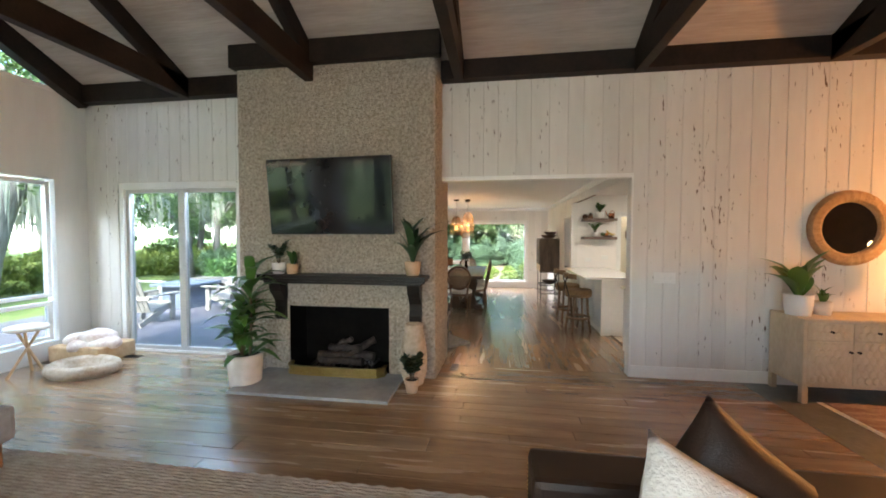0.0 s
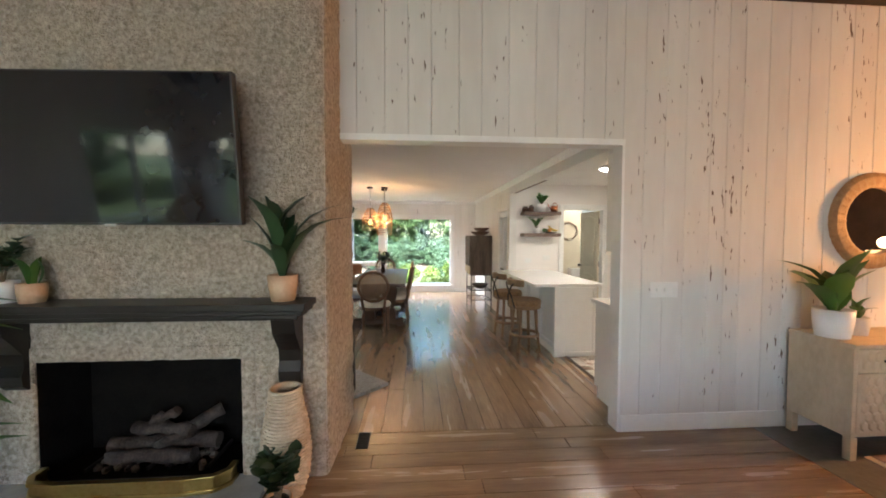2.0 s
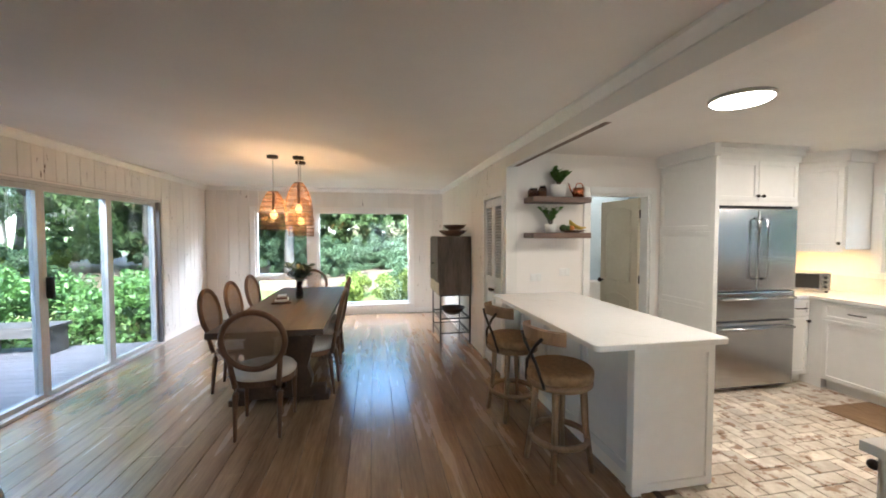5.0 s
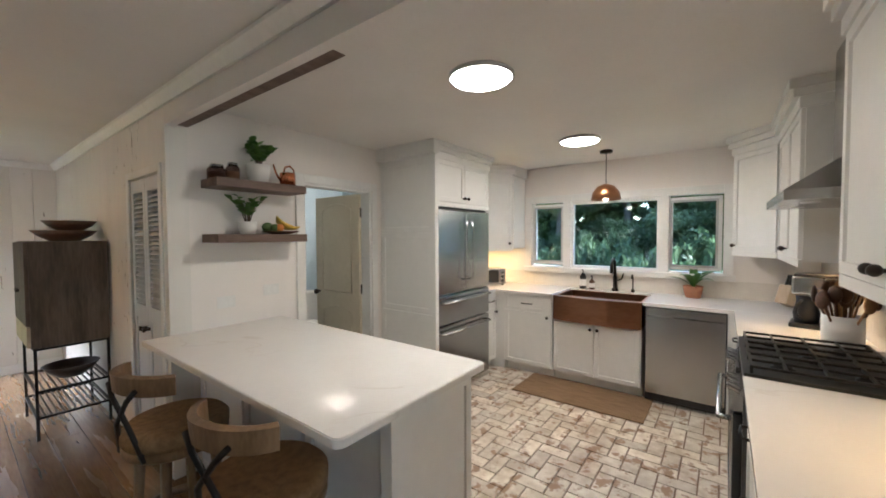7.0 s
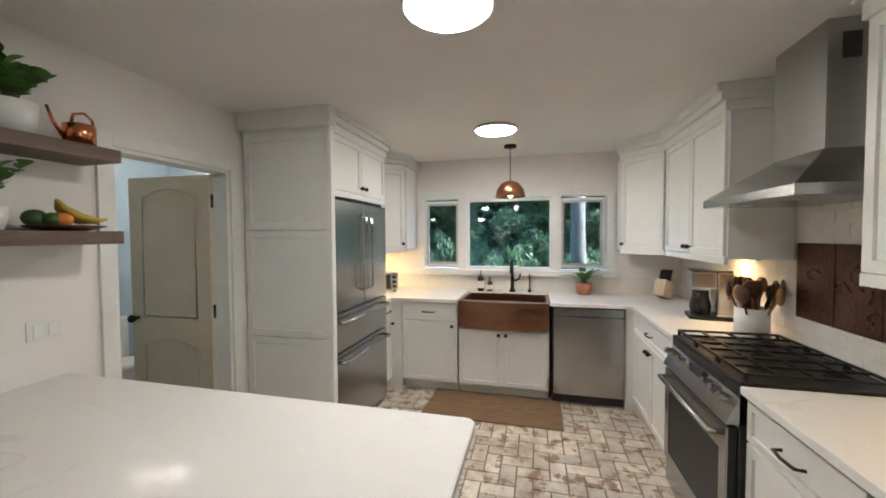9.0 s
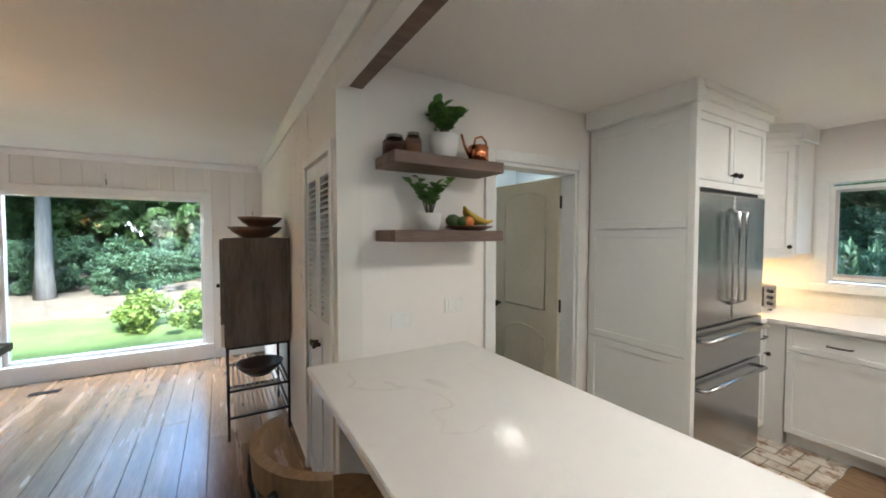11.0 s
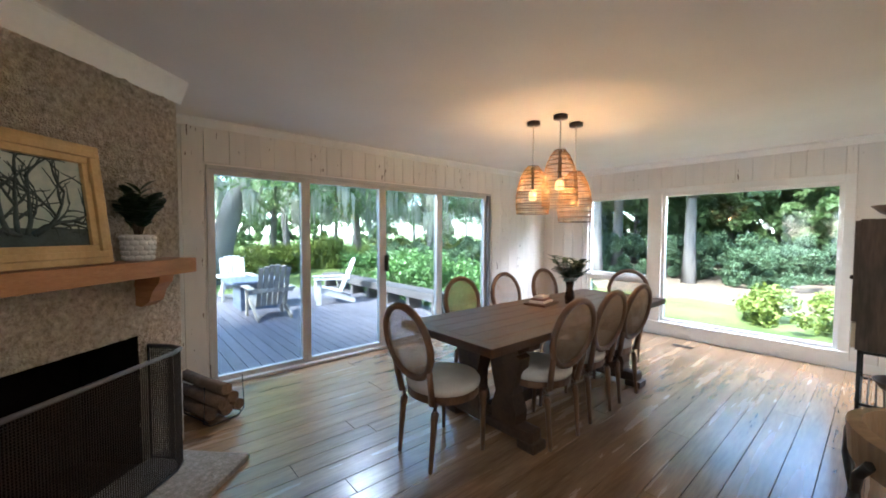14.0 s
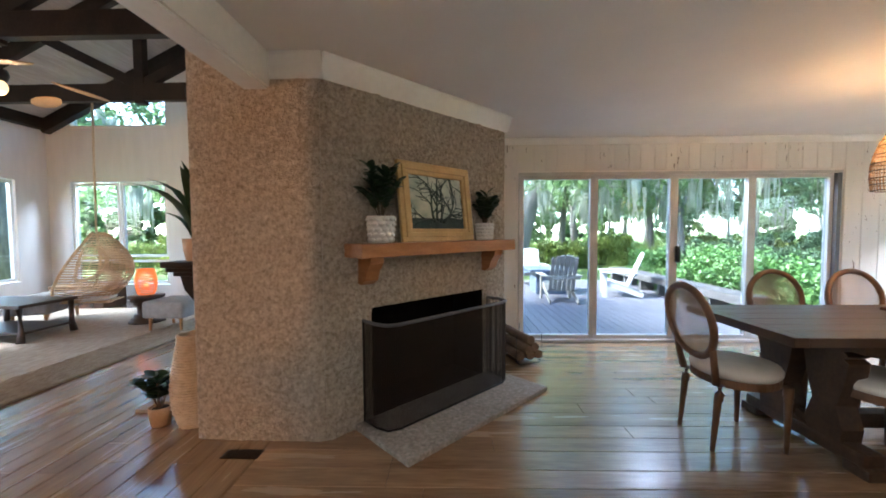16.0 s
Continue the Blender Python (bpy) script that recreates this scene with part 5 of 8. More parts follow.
def base_unit(where, rz, w, label, doors, drawer=True, d=0.58, height=0.882):
    c = thing("base_cabinet", label, "cabinet", where, rz, group="kitchen base cabinets")
    B("body", M["cab"], c, 0, w, 0.0, d, 0.10, height)
    B("toe_kick", M["cab"], c, 0, w, 0.06, d, 0.0, 0.10)
    top = height - 0.017
    if drawer:
        shaker(c, 0.006, w - 0.006, 0.705, top, M["cab"], name="drawer", rail=0.04, handle="pull")
        top = 0.695
    n = doors
    for k in range(n):
        a, b = 0.006 + k * (w - 0.012) / n, (k + 1) * (w - 0.012) / n
        hx = (b - 0.03 if k % 2 == 0 else a + 0.03)
        shaker(c, a, b, 0.11, top, M["cab"], handle=(hx, top - 0.04))
    return c

base_unit((4.49, 6.55, 0), -90, 0.83, "white shaker sink cabinet under the copper sink", 2, drawer=False, height=0.652)
base_unit((4.49, 7.12, 0), -90, 0.55, "white shaker base cabinet with drawer beside the sink", 1)
base_unit((4.23, 7.25, 0), 0, 0.25, "narrow white base cabinet beside the fridge", 1)
base_unit((4.46, 5.01, 0), 180, 0.975, "white shaker base cabinet between range and corner", 2)
base_unit((2.70, 5.01, 0), 180, 0.56, "white shaker base cabinet with drawer beside the range", 1)
base_unit((2.13, 5.01, 0), 180, 0.54, "white shaker base cabinet at the end of the counter", 1, drawer=False)
B_corner = thing("corner_cabinet", "plain white corner base cabinet", "cabinet", (0, 0, 0))
B("body", M["cab"], B_corner, 4.47, 5.13, 4.46, 5.087, 0.0, 0.882)
B("body", M["cab"], B_corner, 4.50, 5.13, 7.13, 7.84, 0.0, 0.882)

def uppers(where, rz, w, label, n, z0=1.375, z1=2.22, d=0.31, knobs=True):
    c = thing("wall_cabinet", label, "cabinet", where, rz, group="kitchen wall cabinets")
    B("body", M["cab"], c, 0, w, 0.0, d, z0, z1)
    B("light_rail", M["cab"], c, 0, w, -0.018, 0.0, z0 - 0.03, z0 + 0.012)
    for k in range(n):
        a, b = 0.006 + k * (w - 0.012) / n, (k + 1) * (w - 0.012) / n
        hx = (b - 0.03 if (k % 2 == 0 and n > 1) or (n == 1 and knobs == "r") else a + 0.03)
        shaker(c, a, b, z0 + 0.015, z1 - 0.01, M["cab"], handle=(hx, z0 + 0.06))
    bm = bmesh.new()
    for k, (o, h0, h1) in enumerate(((-0.03, z1 - 0.01, z1 + 0.05), (-0.055, z1 + 0.05, z1 + 0.095), (-0.075, z1 + 0.095, KCEIL + 0.004))):
        box(bm, o * 0.3, w - o * 0.3, o, d, h0, h1, 0.004)
    part("cornice", bm, M["cab"], c)
    return c
uppers((4.45, 4.78, 0), 180, 1.0, "tall white shaker wall cabinet beside the hood", 2, d=0.32)
uppers((2.53, 4.78, 0), 180, 0.97, "tall white shaker wall cabinet at the counter end", 2, d=0.32)
diag = uppers((4.815, 5.055, 0), 180 + 37, 0.445, "white diagonal corner wall cabinet between window and range", 1, d=0.16, knobs=True)
B("side", M["cab"], diag, 0.0, 0.012, 0.0, 0.18, 1.375, 2.22)
sidec = thing("corner_filler", "white side panel of the corner wall cabinet", "panel", (0, 0, 0))
B("panel", M["cab"], sidec, 4.80, 5.148, 5.0, 5.03, 1.375, 2.25)
diag2 = uppers((4.50, 7.53, 0), -45, 0.46, "white diagonal corner wall cabinet beside the fridge", 1, d=0.16, knobs="r")
sidec2 = thing("corner_filler", "white side panel of the corner wall cabinet", "panel", (0, 0, 0))
B("panel", M["cab"], sidec2, 4.82, 5.148, 7.18, 7.21, 1.375, 2.25)
B("cornice", M["cab"], sidec2, 4.80, 5.148, 7.15, 7.21, 2.25, KCEIL + 0.004, bevel=0.004)
overf = uppers((3.28, 7.20, 0), 0, 0.94, "white two door cabinet over the fridge", 2, z0=1.83, z1=2.235, d=0.64)
pan = thing("pantry_panel", "tall white panelled cabinet side beside the fridge", "panel", (3.255, 7.85, 0), -90)
B("body", M["cab"], pan, 0.0, 0.70, 0.0, 0.022, 0.0, 2.25)
for z0, z1 in ((0.03, 0.815), (0.825, 1.555), (1.565, 2.22)):
    shaker(pan, 0.02, 0.66, z0, z1, M["cab"], name="panel", rail=0.06, t=0.012)
B("stile", M["cab"], pan, 0.66, 0.70, -0.02, 0.0, 0.0, 2.25, bevel=0.003)
B("cornice", M["cab"], pan, -0.0, 0.72, -0.06, 0.02, 2.25, KCEIL + 0.004, bevel=0.01)

# worktops
wt = thing("worktop", "white veined quartz worktop round the kitchen", "worktop")
def slab(*b):
    B("worktop_piece", M["quartz"], wt, *b, 0.883, 0.915, bevel=0.003)
slab(1.56, 2.705, 4.452, 5.05)
slab(3.475, 4.45, 4.452, 5.05)
slab(4.45, 5.148, 4.452, 5.71)
slab(4.45, 5.148, 6.56, 7.855)
slab(5.02, 5.148, 5.71, 6.56)
slab(4.225, 4.45, 7.22, 7.855)
bs = thing("backsplash", "glossy white tile backsplash behind the counter", "backsplash", kind="structure")
for x0, x1, z1 in ((1.56, 2.64, 1.375), (2.64, 3.45, 1.70), (3.45, 5.14, 1.375)):
    nz = int((z1 - 0.917) / 0.065)
    bm = bmesh.new()
    for j in range(nz):
        off = 0.09 if j % 2 else 0
        x = x0 - off
        while x < x1:
            a, b = max(x, x0), min(x + 0.178, x1)
            if b - a > 0.02:
                box(bm, a + 0.0004, b - 0.0004, 4.445, 4.456, 0.918 + j * 0.065, 0.918 + (j + 1) * 0.065 - 0.0008)
            x += 0.18
    tagged(part("tile", bm, M["backsplash"], bs), kind="stuff")
bm = bmesh.new()
box(bm, 5.146, 5.15, 4.46, 7.85, 0.915, 1.08)
part("tile", bm, M["backsplash"], bs)

isl = thing("kitchen_island", "white panelled island with a veined quartz top", "island")
B("body", M["cab"], isl, 1.63, 2.14, 6.10, 7.855, 0.0, 0.883)
# long side: bluish daylight tint in the colour, unlike the end panel
for k in range(3):
    shaker(isl, 0.05 + k * 0.58, 0.60 + k * 0.58, 0.10, 0.86, M["cab_daylit"], m=pose(1.63, 7.855, 0, 0, 0, -90), name="side_panel", rail=0.07)
shaker(isl, 0.02, 0.51, 0.02, 0.87, M["cab"], m=pose(1.63, 6.10, 0), name="end_panel", rail=0.06)
B("corner_post", M["cab"], isl, 1.60, 1.66, 6.08, 6.14, 0.0, 0.882, bevel=0.004)
bm = bmesh.new()
def rounded_end(x0, x1, y0, y1, rad):
    arc = [radians(90 * k / 6) for k in range(7)]
    return [(x0 + rad - rad * math.cos(a), y0 + rad - rad * math.sin(a)) for a in arc] + [(x1 - rad + rad * math.sin(a), y0 + rad - rad * math.cos(a)) for a in arc] + [(x1, y1), (x0, y1)]
prism(bm, rounded_end(1.329, 2.196, 6.034, 7.855, 0.032), 0.883, 0.887)
prism(bm, rounded_end(1.325, 2.20, 6.03, 7.855, 0.035), 0.887, 0.914)
prism(bm, rounded_end(1.329, 2.196, 6.034, 7.855, 0.032), 0.914, 0.917)
part("worktop", bm, M["quartz"], isl, "white quartz top with faint grey veins")

# apron sink
sk = thing("apron_sink", "hammered copper farmhouse sink with a bowed front", "sink", (0, 0, 0))
bm = bmesh.new()
n = 14
ys = [5.72 + (6.545 - 5.72) * k / n for k in range(n + 1)]
fr = [4.455 - 0.055 * math.sin(math.pi * k / n) for k in range(n + 1)]
for k in range(n):
    a = [bm.verts.new(v) for v in ((fr[k], ys[k], 0.655), (fr[k + 1], ys[k + 1], 0.655), (fr[k + 1], ys[k + 1], 0.905), (fr[k], ys[k], 0.905))]
    bm.faces.new(a)
    b = [bm.verts.new(v) for v in ((fr[k], ys[k], 0.905), (fr[k + 1], ys[k + 1], 0.905), (4.50, ys[k + 1], 0.905), (4.50, ys[k], 0.905))]
    bm.faces.new(b)
    c = [bm.verts.new(v) for v in ((fr[k], ys[k], 0.655), (fr[k + 1], ys[k + 1], 0.655), (4.50, ys[k + 1], 0.655), (4.50, ys[k], 0.655))]
    bm.faces.new(c)
bmesh.ops.remove_doubles(bm, verts=bm.verts, dist=0.0005)
part("apron", bm, M["copper"], sk, "brushed copper front", smooth=False)
bm = bmesh.new()
for b in ((4.50, 4.53, 5.72, 6.545, 0.69, 0.905), (4.995, 5.02, 5.72, 6.545, 0.69, 0.90), (4.53, 4.995, 5.72, 5.745, 0.69, 0.90), (4.53, 4.995, 6.52, 6.545, 0.69, 0.90), (4.50, 5.02, 5.72, 6.545, 0.66, 0.69)):
    box(bm, *b)
part("basin", bm, M["copper"], sk)
fa = thing("faucet", "dark bronze gooseneck kitchen faucet", "faucet", (5.07, 6.08, 0.915))
fa.scale = (1.15, 1.15, 1.15)
bm = bmesh.new()
lathe(bm, [(0.0, 0), (0.03, 0), (0.028, 0.02), (0.018, 0.03), (0.017, 0.14), (0, 0.14)], n=14)
tube(bm, [(0, 0, 0.1), (0, 0, 0.24), (-0.03, 0, 0.30), (-0.09, 0, 0.31), (-0.13, 0, 0.27), (-0.14, 0, 0.18)], [0.014, 0.013, 0.013, 0.013, 0.015, 0.017], 10)
part("spout", bm, M["bronze"], fa)
bm = bmesh.new()
tube(bm, [(0.0, -0.02, 0.10), (0, -0.06, 0.12), (0, -0.075, 0.17)], 0.008, 8)
part("lever", bm, M["bronze"], fa)
fa2 = thing("filter_tap", "slim dark bronze filter tap", "faucet", (5.07, 5.90, 0.915))
bm = bmesh.new()
tube(bm, [(0, 0, 0), (0, 0, 0.15), (-0.02, 0, 0.19), (-0.06, 0, 0.19), (-0.075, 0, 0.15)], 0.007, 8)
lathe(bm, [(0, 0), (0.02, 0), (0.018, 0.03), (0, 0.035)], n=12)
part("spout", bm, M["bronze"], fa2)
for y, h, r, mat, lb in ((6.42, 0.18, 0.036, "black_plastic", "black soap bottle with a pale label"), (6.32, 0.115, 0.03, "bowl_wood", "small amber soap bottle with a pump")):
    bt = thing("soap_bottle", lb, "bottle", (5.06, y, 0.915))
    bm = bmesh.new()
    lathe(bm, [(0, 0), (r, 0), (r, h * 0.8), (r * 0.5, h * 0.95), (r * 0.35, h), (0, h)], n=16)
    part("body", bm, M[mat], bt)
    bm = bmesh.new()
    rod(bm, (0, 0, h), (0, 0, h + 0.035), 0.006, n=8)
    box(bm, -0.03, 0.008, -0.007, 0.007, h + 0.03, h + 0.042, 0.003)
    part("pump", bm, M["black_plastic"], bt)
    if h > 0.1:
        bm = bmesh.new()
        lathe(bm, [(r + 0.0006, h * 0.2), (r + 0.0006, h * 0.62)], n=16)
        part("label", bm, M["white_pot"], bt)

# dishwasher
dw = thing("dishwasher", "stainless steel dishwasher with a bar handle", "dishwasher", (4.47, 5.69, 0), -90)
B("body", M["black_plastic"], dw, 0, 0.60, 0.02, 0.56, 0.02, 0.88)
B("door", M["steel"], dw, 0.01, 0.59, -0.02, 0.02, 0.10, 0.80, bevel=0.004)
B("control_strip", M["steel"], dw, 0.01, 0.59, -0.022, 0.02, 0.805, 0.872, bevel=0.004)
bm = bmesh.new()
box(bm, 0.22, 0.38, -0.028, -0.018, 0.795, 0.812, 0.004)
part("latch", bm, M["steel_dark"], dw)

# fridge
fg = thing("fridge", "stainless steel french door fridge with two drawers", "fridge", (3.295, 7.235, 0))
B("body", M["steel_dark"], fg, 0.0, 0.91, 0.0, 0.61, 0.02, 1.76, bevel=0.004)
for a, b in ((0.0, 0.452), (0.458, 0.91)):
    d = B("door", M["steel"], fg, a, b, -0.065, -0.002, 0.985, 1.775, bevel=0.012)
    hx = b - 0.045 if a == 0 else a + 0.045
    bm = bmesh.new()
    tube(bm, [(hx, -0.065, 1.10), (hx, -0.115, 1.12), (hx, -0.115, 1.66), (hx, -0.065, 1.68)], 0.012, 8)
    part("handle", bm, M["steel"], d, "long steel bar handle")
for z0, z1 in ((0.70, 0.975), (0.06, 0.69)):
    d = B("drawer", M["steel"], fg, 0.0, 0.91, -0.065, -0.002, z0, z1, bevel=0.012)
    bm = bmesh.new()
    tube(bm, [(0.05, -0.065, z1 - 0.06), (0.06, -0.115, z1 - 0.06), (0.85, -0.115, z1 - 0.06), (0.86, -0.065, z1 - 0.06)], 0.012, 8)
    part("handle", bm, M["steel"], d, "long steel bar handle")
B("hinge_cover", M["black_plastic"], fg, 0.02, 0.89, -0.03, 0.2, 1.776, 1.80, bevel=0.004)

# range
rg = thing("gas_range", "stainless slide in gas range with black grates", "range", (3.47, 5.045, 0), 180)
B("body", M["steel_dark"], rg, 0.0, 0.755, 0.0, 0.54, 0.03, 0.90)
B("oven_door", M["black_plastic"], rg, 0.01, 0.745, -0.035, 0.0, 0.20, 0.735, bevel=0.006)
B("drawer", M["steel"], rg, 0.01, 0.745, -0.03, 0.0, 0.05, 0.19, bevel=0.004)
bm = bmesh.new()
for b in ((0.01, 0.07, 0.205, 0.73), (0.685, 0.745, 0.205, 0.73), (0.07, 0.685, 0.62, 0.73), (0.07, 0.685, 0.205, 0.25)):
    box(bm, b[0], b[1], -0.042, -0.034, b[2], b[3], 0.002)
part("door_trim", bm, M["steel"], rg)
bm = bmesh.new()
tube(bm, [(0.06, -0.035, 0.69), (0.06, -0.085, 0.69), (0.695, -0.085, 0.69), (0.695, -0.035, 0.69)], 0.013, 8)
part("handle", bm, M["steel"], rg)
bm = bmesh.new()
vs = [bm.verts.new(v) for v in ((0.0, -0.05, 0.75), (0.755, -0.05, 0.75), (0.755, 0.02, 0.905), (0.0, 0.02, 0.905), (0.0, 0.03, 0.75), (0.755, 0.03, 0.75))]
bm.faces.new((vs[0], vs[1], vs[2], vs[3]))
bm.faces.new((vs[4], vs[5], vs[1], vs[0]))
bm.faces.new((vs[0], vs[3], vs[4]))
bm.faces.new((vs[1], vs[5], vs[2]))
bm.faces.new((vs[3], vs[2], vs[5], vs[4]))
part("control_panel", bm, M["steel"], rg)
for x in (0.06, 0.14, 0.22, 0.535, 0.615, 0.695):
    bm = bmesh.new()
    rod(bm, (x, -0.012, 0.83), (x, -0.055, 0.848), 0.022, 0.018, 14)
    part("knob", bm, M["steel"], rg)
B("display", M["black_plastic"], rg, 0.30, 0.455, -0.02, -0.008, 0.80, 0.86, m=None)
B("cooktop", M["black_plastic"], rg, 0.0, 0.755, 0.0, 0.54, 0.90, 0.925, bevel=0.004)
B("rim", M["steel"], rg, 0.0, 0.755, 0.54, 0.585, 0.90, 0.93)
for x, y, r in ((0.15, 0.14, 0.045), (0.15, 0.40, 0.04), (0.38, 0.27, 0.055), (0.61, 0.14, 0.045), (0.61, 0.40, 0.04)):
    bm = bmesh.new()
    lathe(bm, [(0, 0.945), (r * 0.7, 0.945), (r * 0.75, 0.938), (r, 0.936), (r, 0.925)], x, y, 18)
    part("burner", bm, M["black_metal"], rg)
for k in range(3):
    bm = bmesh.new()
    x0 = 0.012 + k * 0.245
    for b in ((x0, x0 + 0.012, 0.02, 0.52), (x0 + 0.228, x0 + 0.24, 0.02, 0.52), (x0, x0 + 0.24, 0.02, 0.032), (x0, x0 + 0.24, 0.508, 0.52), (x0, x0 + 0.24, 0.264, 0.276), (x0 + 0.114, x0 + 0.126, 0.02, 0.52),
              (x0 + 0.012, x0 + 0.228, 0.135, 0.146), (x0 + 0.012, x0 + 0.228, 0.394, 0.405)):
        box(bm, b[0], b[1], b[2], b[3], 0.948, 0.960, 0.002)
    for x in (x0 + 0.006, x0 + 0.234):
        for y in (0.026, 0.514):
            box(bm, x - 0.006, x + 0.006, y - 0.006, y + 0.006, 0.925, 0.955)
    part("grate", bm, M["black_metal"], rg, "black cast iron grate")

# hood
hd = thing("range_hood", "stainless steel chimney range hood on the wall", "hood", (3.365, 4.94, 0), 180)
bm = bmesh.new()
A = [(0, 0.0, 1.66), (0.755, 0.0, 1.66), (0.755, 0.485, 1.66), (0, 0.485, 1.66)]
C = [(0, 0.0, 1.70), (0.755, 0.0, 1.70), (0.755, 0.485, 1.70), (0, 0.485, 1.70)]
D = [(0.20, 0.22, 1.86), (0.535, 0.22, 1.86), (0.535, 0.485, 1.86), (0.20, 0.485, 1.86)]
L = [[bm.verts.new(v) for v in q] for q in (A, C, D)]
bm.faces.new(L[0])
for p, q in zip(L, L[1:]):
    for i in range(4):
        bm.faces.new((p[i], p[(i + 1) % 4], q[(i + 1) % 4], q[i]))
bm.faces.new(L[2])
part("canopy", bm, M["steel"], hd)
ch_ = B("flue", M["steel"], hd, 0.20, 0.535, 0.22, 0.485, 1.86, KCEIL + 0.004, bevel=0.002)
for k in range(2):
    B("vent_slot", M["black_plastic"], hd, 0.532, 0.538, 0.27 + k * 0.08, 0.33 + k * 0.08, 2.21, 2.31)
for x in (0.2, 0.56):
    bm = bmesh.new()
    rod(bm, (x, 0.1, 1.661), (x, 0.1, 1.655), 0.03, n=14)
    part("downlight", bm, M["white_pot"], hd)
cp = thing("copper_relief", "dark embossed copper relief above the range", "wall art", (0, 0, 0))
B("sheet", M["copper_old"], cp, 2.63, 3.43, 4.456, 4.462, 1.07, 1.47, bevel=0.002)
rnd = random.Random(8)
for k in range(18):
    a, z = rnd.uniform(2.68, 3.38), rnd.uniform(1.11, 1.43)
    bm = bmesh.new()
    pts = [(a + 0.05 * math.cos(q * 1.1 + k) * q / 4, 4.463, z + 0.045 * math.sin(q * 1.1 + k) * q / 4) for q in range(6)]
    tube(bm, pts, 0.004, 5)
    part("embossing", bm, M["copper_old"], cp)
for x in (2.90, 3.16):
    B("seam", M["bronze"], cp, x, x + 0.004, 4.461, 4.464, 1.07, 1.47)

# sink pendant
kp = thing("pendant_lamp", "small copper dome pendant lamp over the sink", "pendant lamp", (4.62, 6.075, 0))
bm = bmesh.new()
lathe(bm, [(0, KCEIL), (0.06, KCEIL), (0.058, KCEIL - 0.025), (0, KCEIL - 0.03)])
part("canopy", bm, M["bronze"], kp)
bm = bmesh.new()
rod(bm, (0, 0, 2.03), (0, 0, KCEIL - 0.02), 0.004, n=6)
part("cord", bm, M["black_metal"], kp)
bm = bmesh.new()
lathe(bm, [(0.0, 2.04), (0.03, 2.035), (0.085, 2.01), (0.125, 1.955), (0.14, 1.88), (0.137, 1.88), (0.12, 1.95), (0.08, 2.004), (0.0, 2.03)], n=28)
part("shade", bm, M["copper_dome"], kp, "burnished copper dome shade")
bm = bmesh.new()
bmesh.ops.create_uvsphere(bm, u_segments=12, v_segments=8, radius=0.03, matrix=Matrix.Translation((0, 0, 1.91)))
part("bulb", bm, M["disc"], kp, "lit bulb", smooth=True)
lamp("sink_bulb", "POINT", (4.62, 6.075, 1.865), 0.15, SOFTW, 0.03)
for x, y, sx, e in ((3.95, 4.58, 0.8, 0.22), (2.1, 4.58, 0.9, 0.13)):
    u = thing("under_cabinet_light", "slim warm strip light under the wall cabinet", "strip light", (x, y, 1.37), group="strip lights")
    B("strip", M["alu"], u, -sx / 2, sx / 2, -0.015, 0.015, -0.006, 0.004)
    lamp("strip_lamp", "AREA", (x, y, 1.36), e, (1.0, 0.60, 0.24), 0.09, shape="DISK")
u = thing("under_cabinet_light", "slim warm strip light under the corner cabinet", "strip light", (4.75, 7.55, 1.37), group="strip lights")
B("strip", M["alu"], u, -0.15, 0.15, -0.015, 0.015, -0.006, 0.004)
lamp("strip_lamp", "AREA", (4.75, 7.55, 1.36), 0.6, (1.0, 0.62, 0.24), 0.25)

# wash room door, casing, toilet
cs = thing("door_casing", "white painted casing of the wash room door", "casing", kind="structure")
for b in ((2.33, 2.40, 0, 2.035), (3.13, 3.20, 0, 2.035)):
    B("casing", M["white_trim"], cs, b[0], b[1], YS - 0.02, YS, b[2], b[3], bevel=0.005)
B("casing", M["white_trim"], cs, 2.40, 3.13, YS - 0.02, YS, 1.965, 2.035, bevel=0.005)
for b in ((2.40, 2.42, 0, 1.965), (3.11, 3.13, 0, 1.965)):
    B("jamb", M["white_trim"], cs, b[0], b[1], YS, YS + 0.125, b[2], b[3])
B("jamb", M["white_trim"], cs, 2.42, 3.11, YS, YS + 0.125, 1.945, 1.965)
dr = thing("door_washroom", "cream two panel arched door standing open", "door", (3.10, YS + 0.12, 0.01), 90, kind="structure")
B("leaf", M["door_cream"], dr, 0, 0.70, -0.018, 0.018, 0, 1.93, bevel=0.003)
for z0, z1 in ((0.15, 0.80), (0.95, 1.85)):
    for s in (-1, 1):
        bm = bmesh.new()
        pts = [(0.12, s * 0.018, z0), (0.58, s * 0.018, z0), (0.58, s * 0.018, z1 - 0.06), (0.46, s * 0.018, z1 - 0.015), (0.35, s * 0.018, z1), (0.24, s * 0.018, z1 - 0.015), (0.12, s * 0.018, z1 - 0.06)]
        tube(bm, pts, 0.008, 6, closed=True)
        part("moulding", bm, M["door_cream"], dr)
for z in (0.25, 1.0, 1.75):
    bm = bmesh.new()
    rod(bm, (-0.008, 0, z - 0.045), (-0.008, 0, z + 0.045), 0.008, n=8)
    box(bm, -0.03, 0.03, -0.024, -0.018, z - 0.045, z + 0.045)
    part("hinge", bm, M["bronze"], dr)
bm = bmesh.new()
for s in (-1, 1):
    rod(bm, (0.64, 0, 0.93), (0.64, s * 0.05, 0.93), 0.012, n=10)
    bmesh.ops.create_uvsphere(bm, u_segments=12, v_segments=8, radius=0.028, matrix=Matrix.Translation((0.64, s * 0.065, 0.93)))
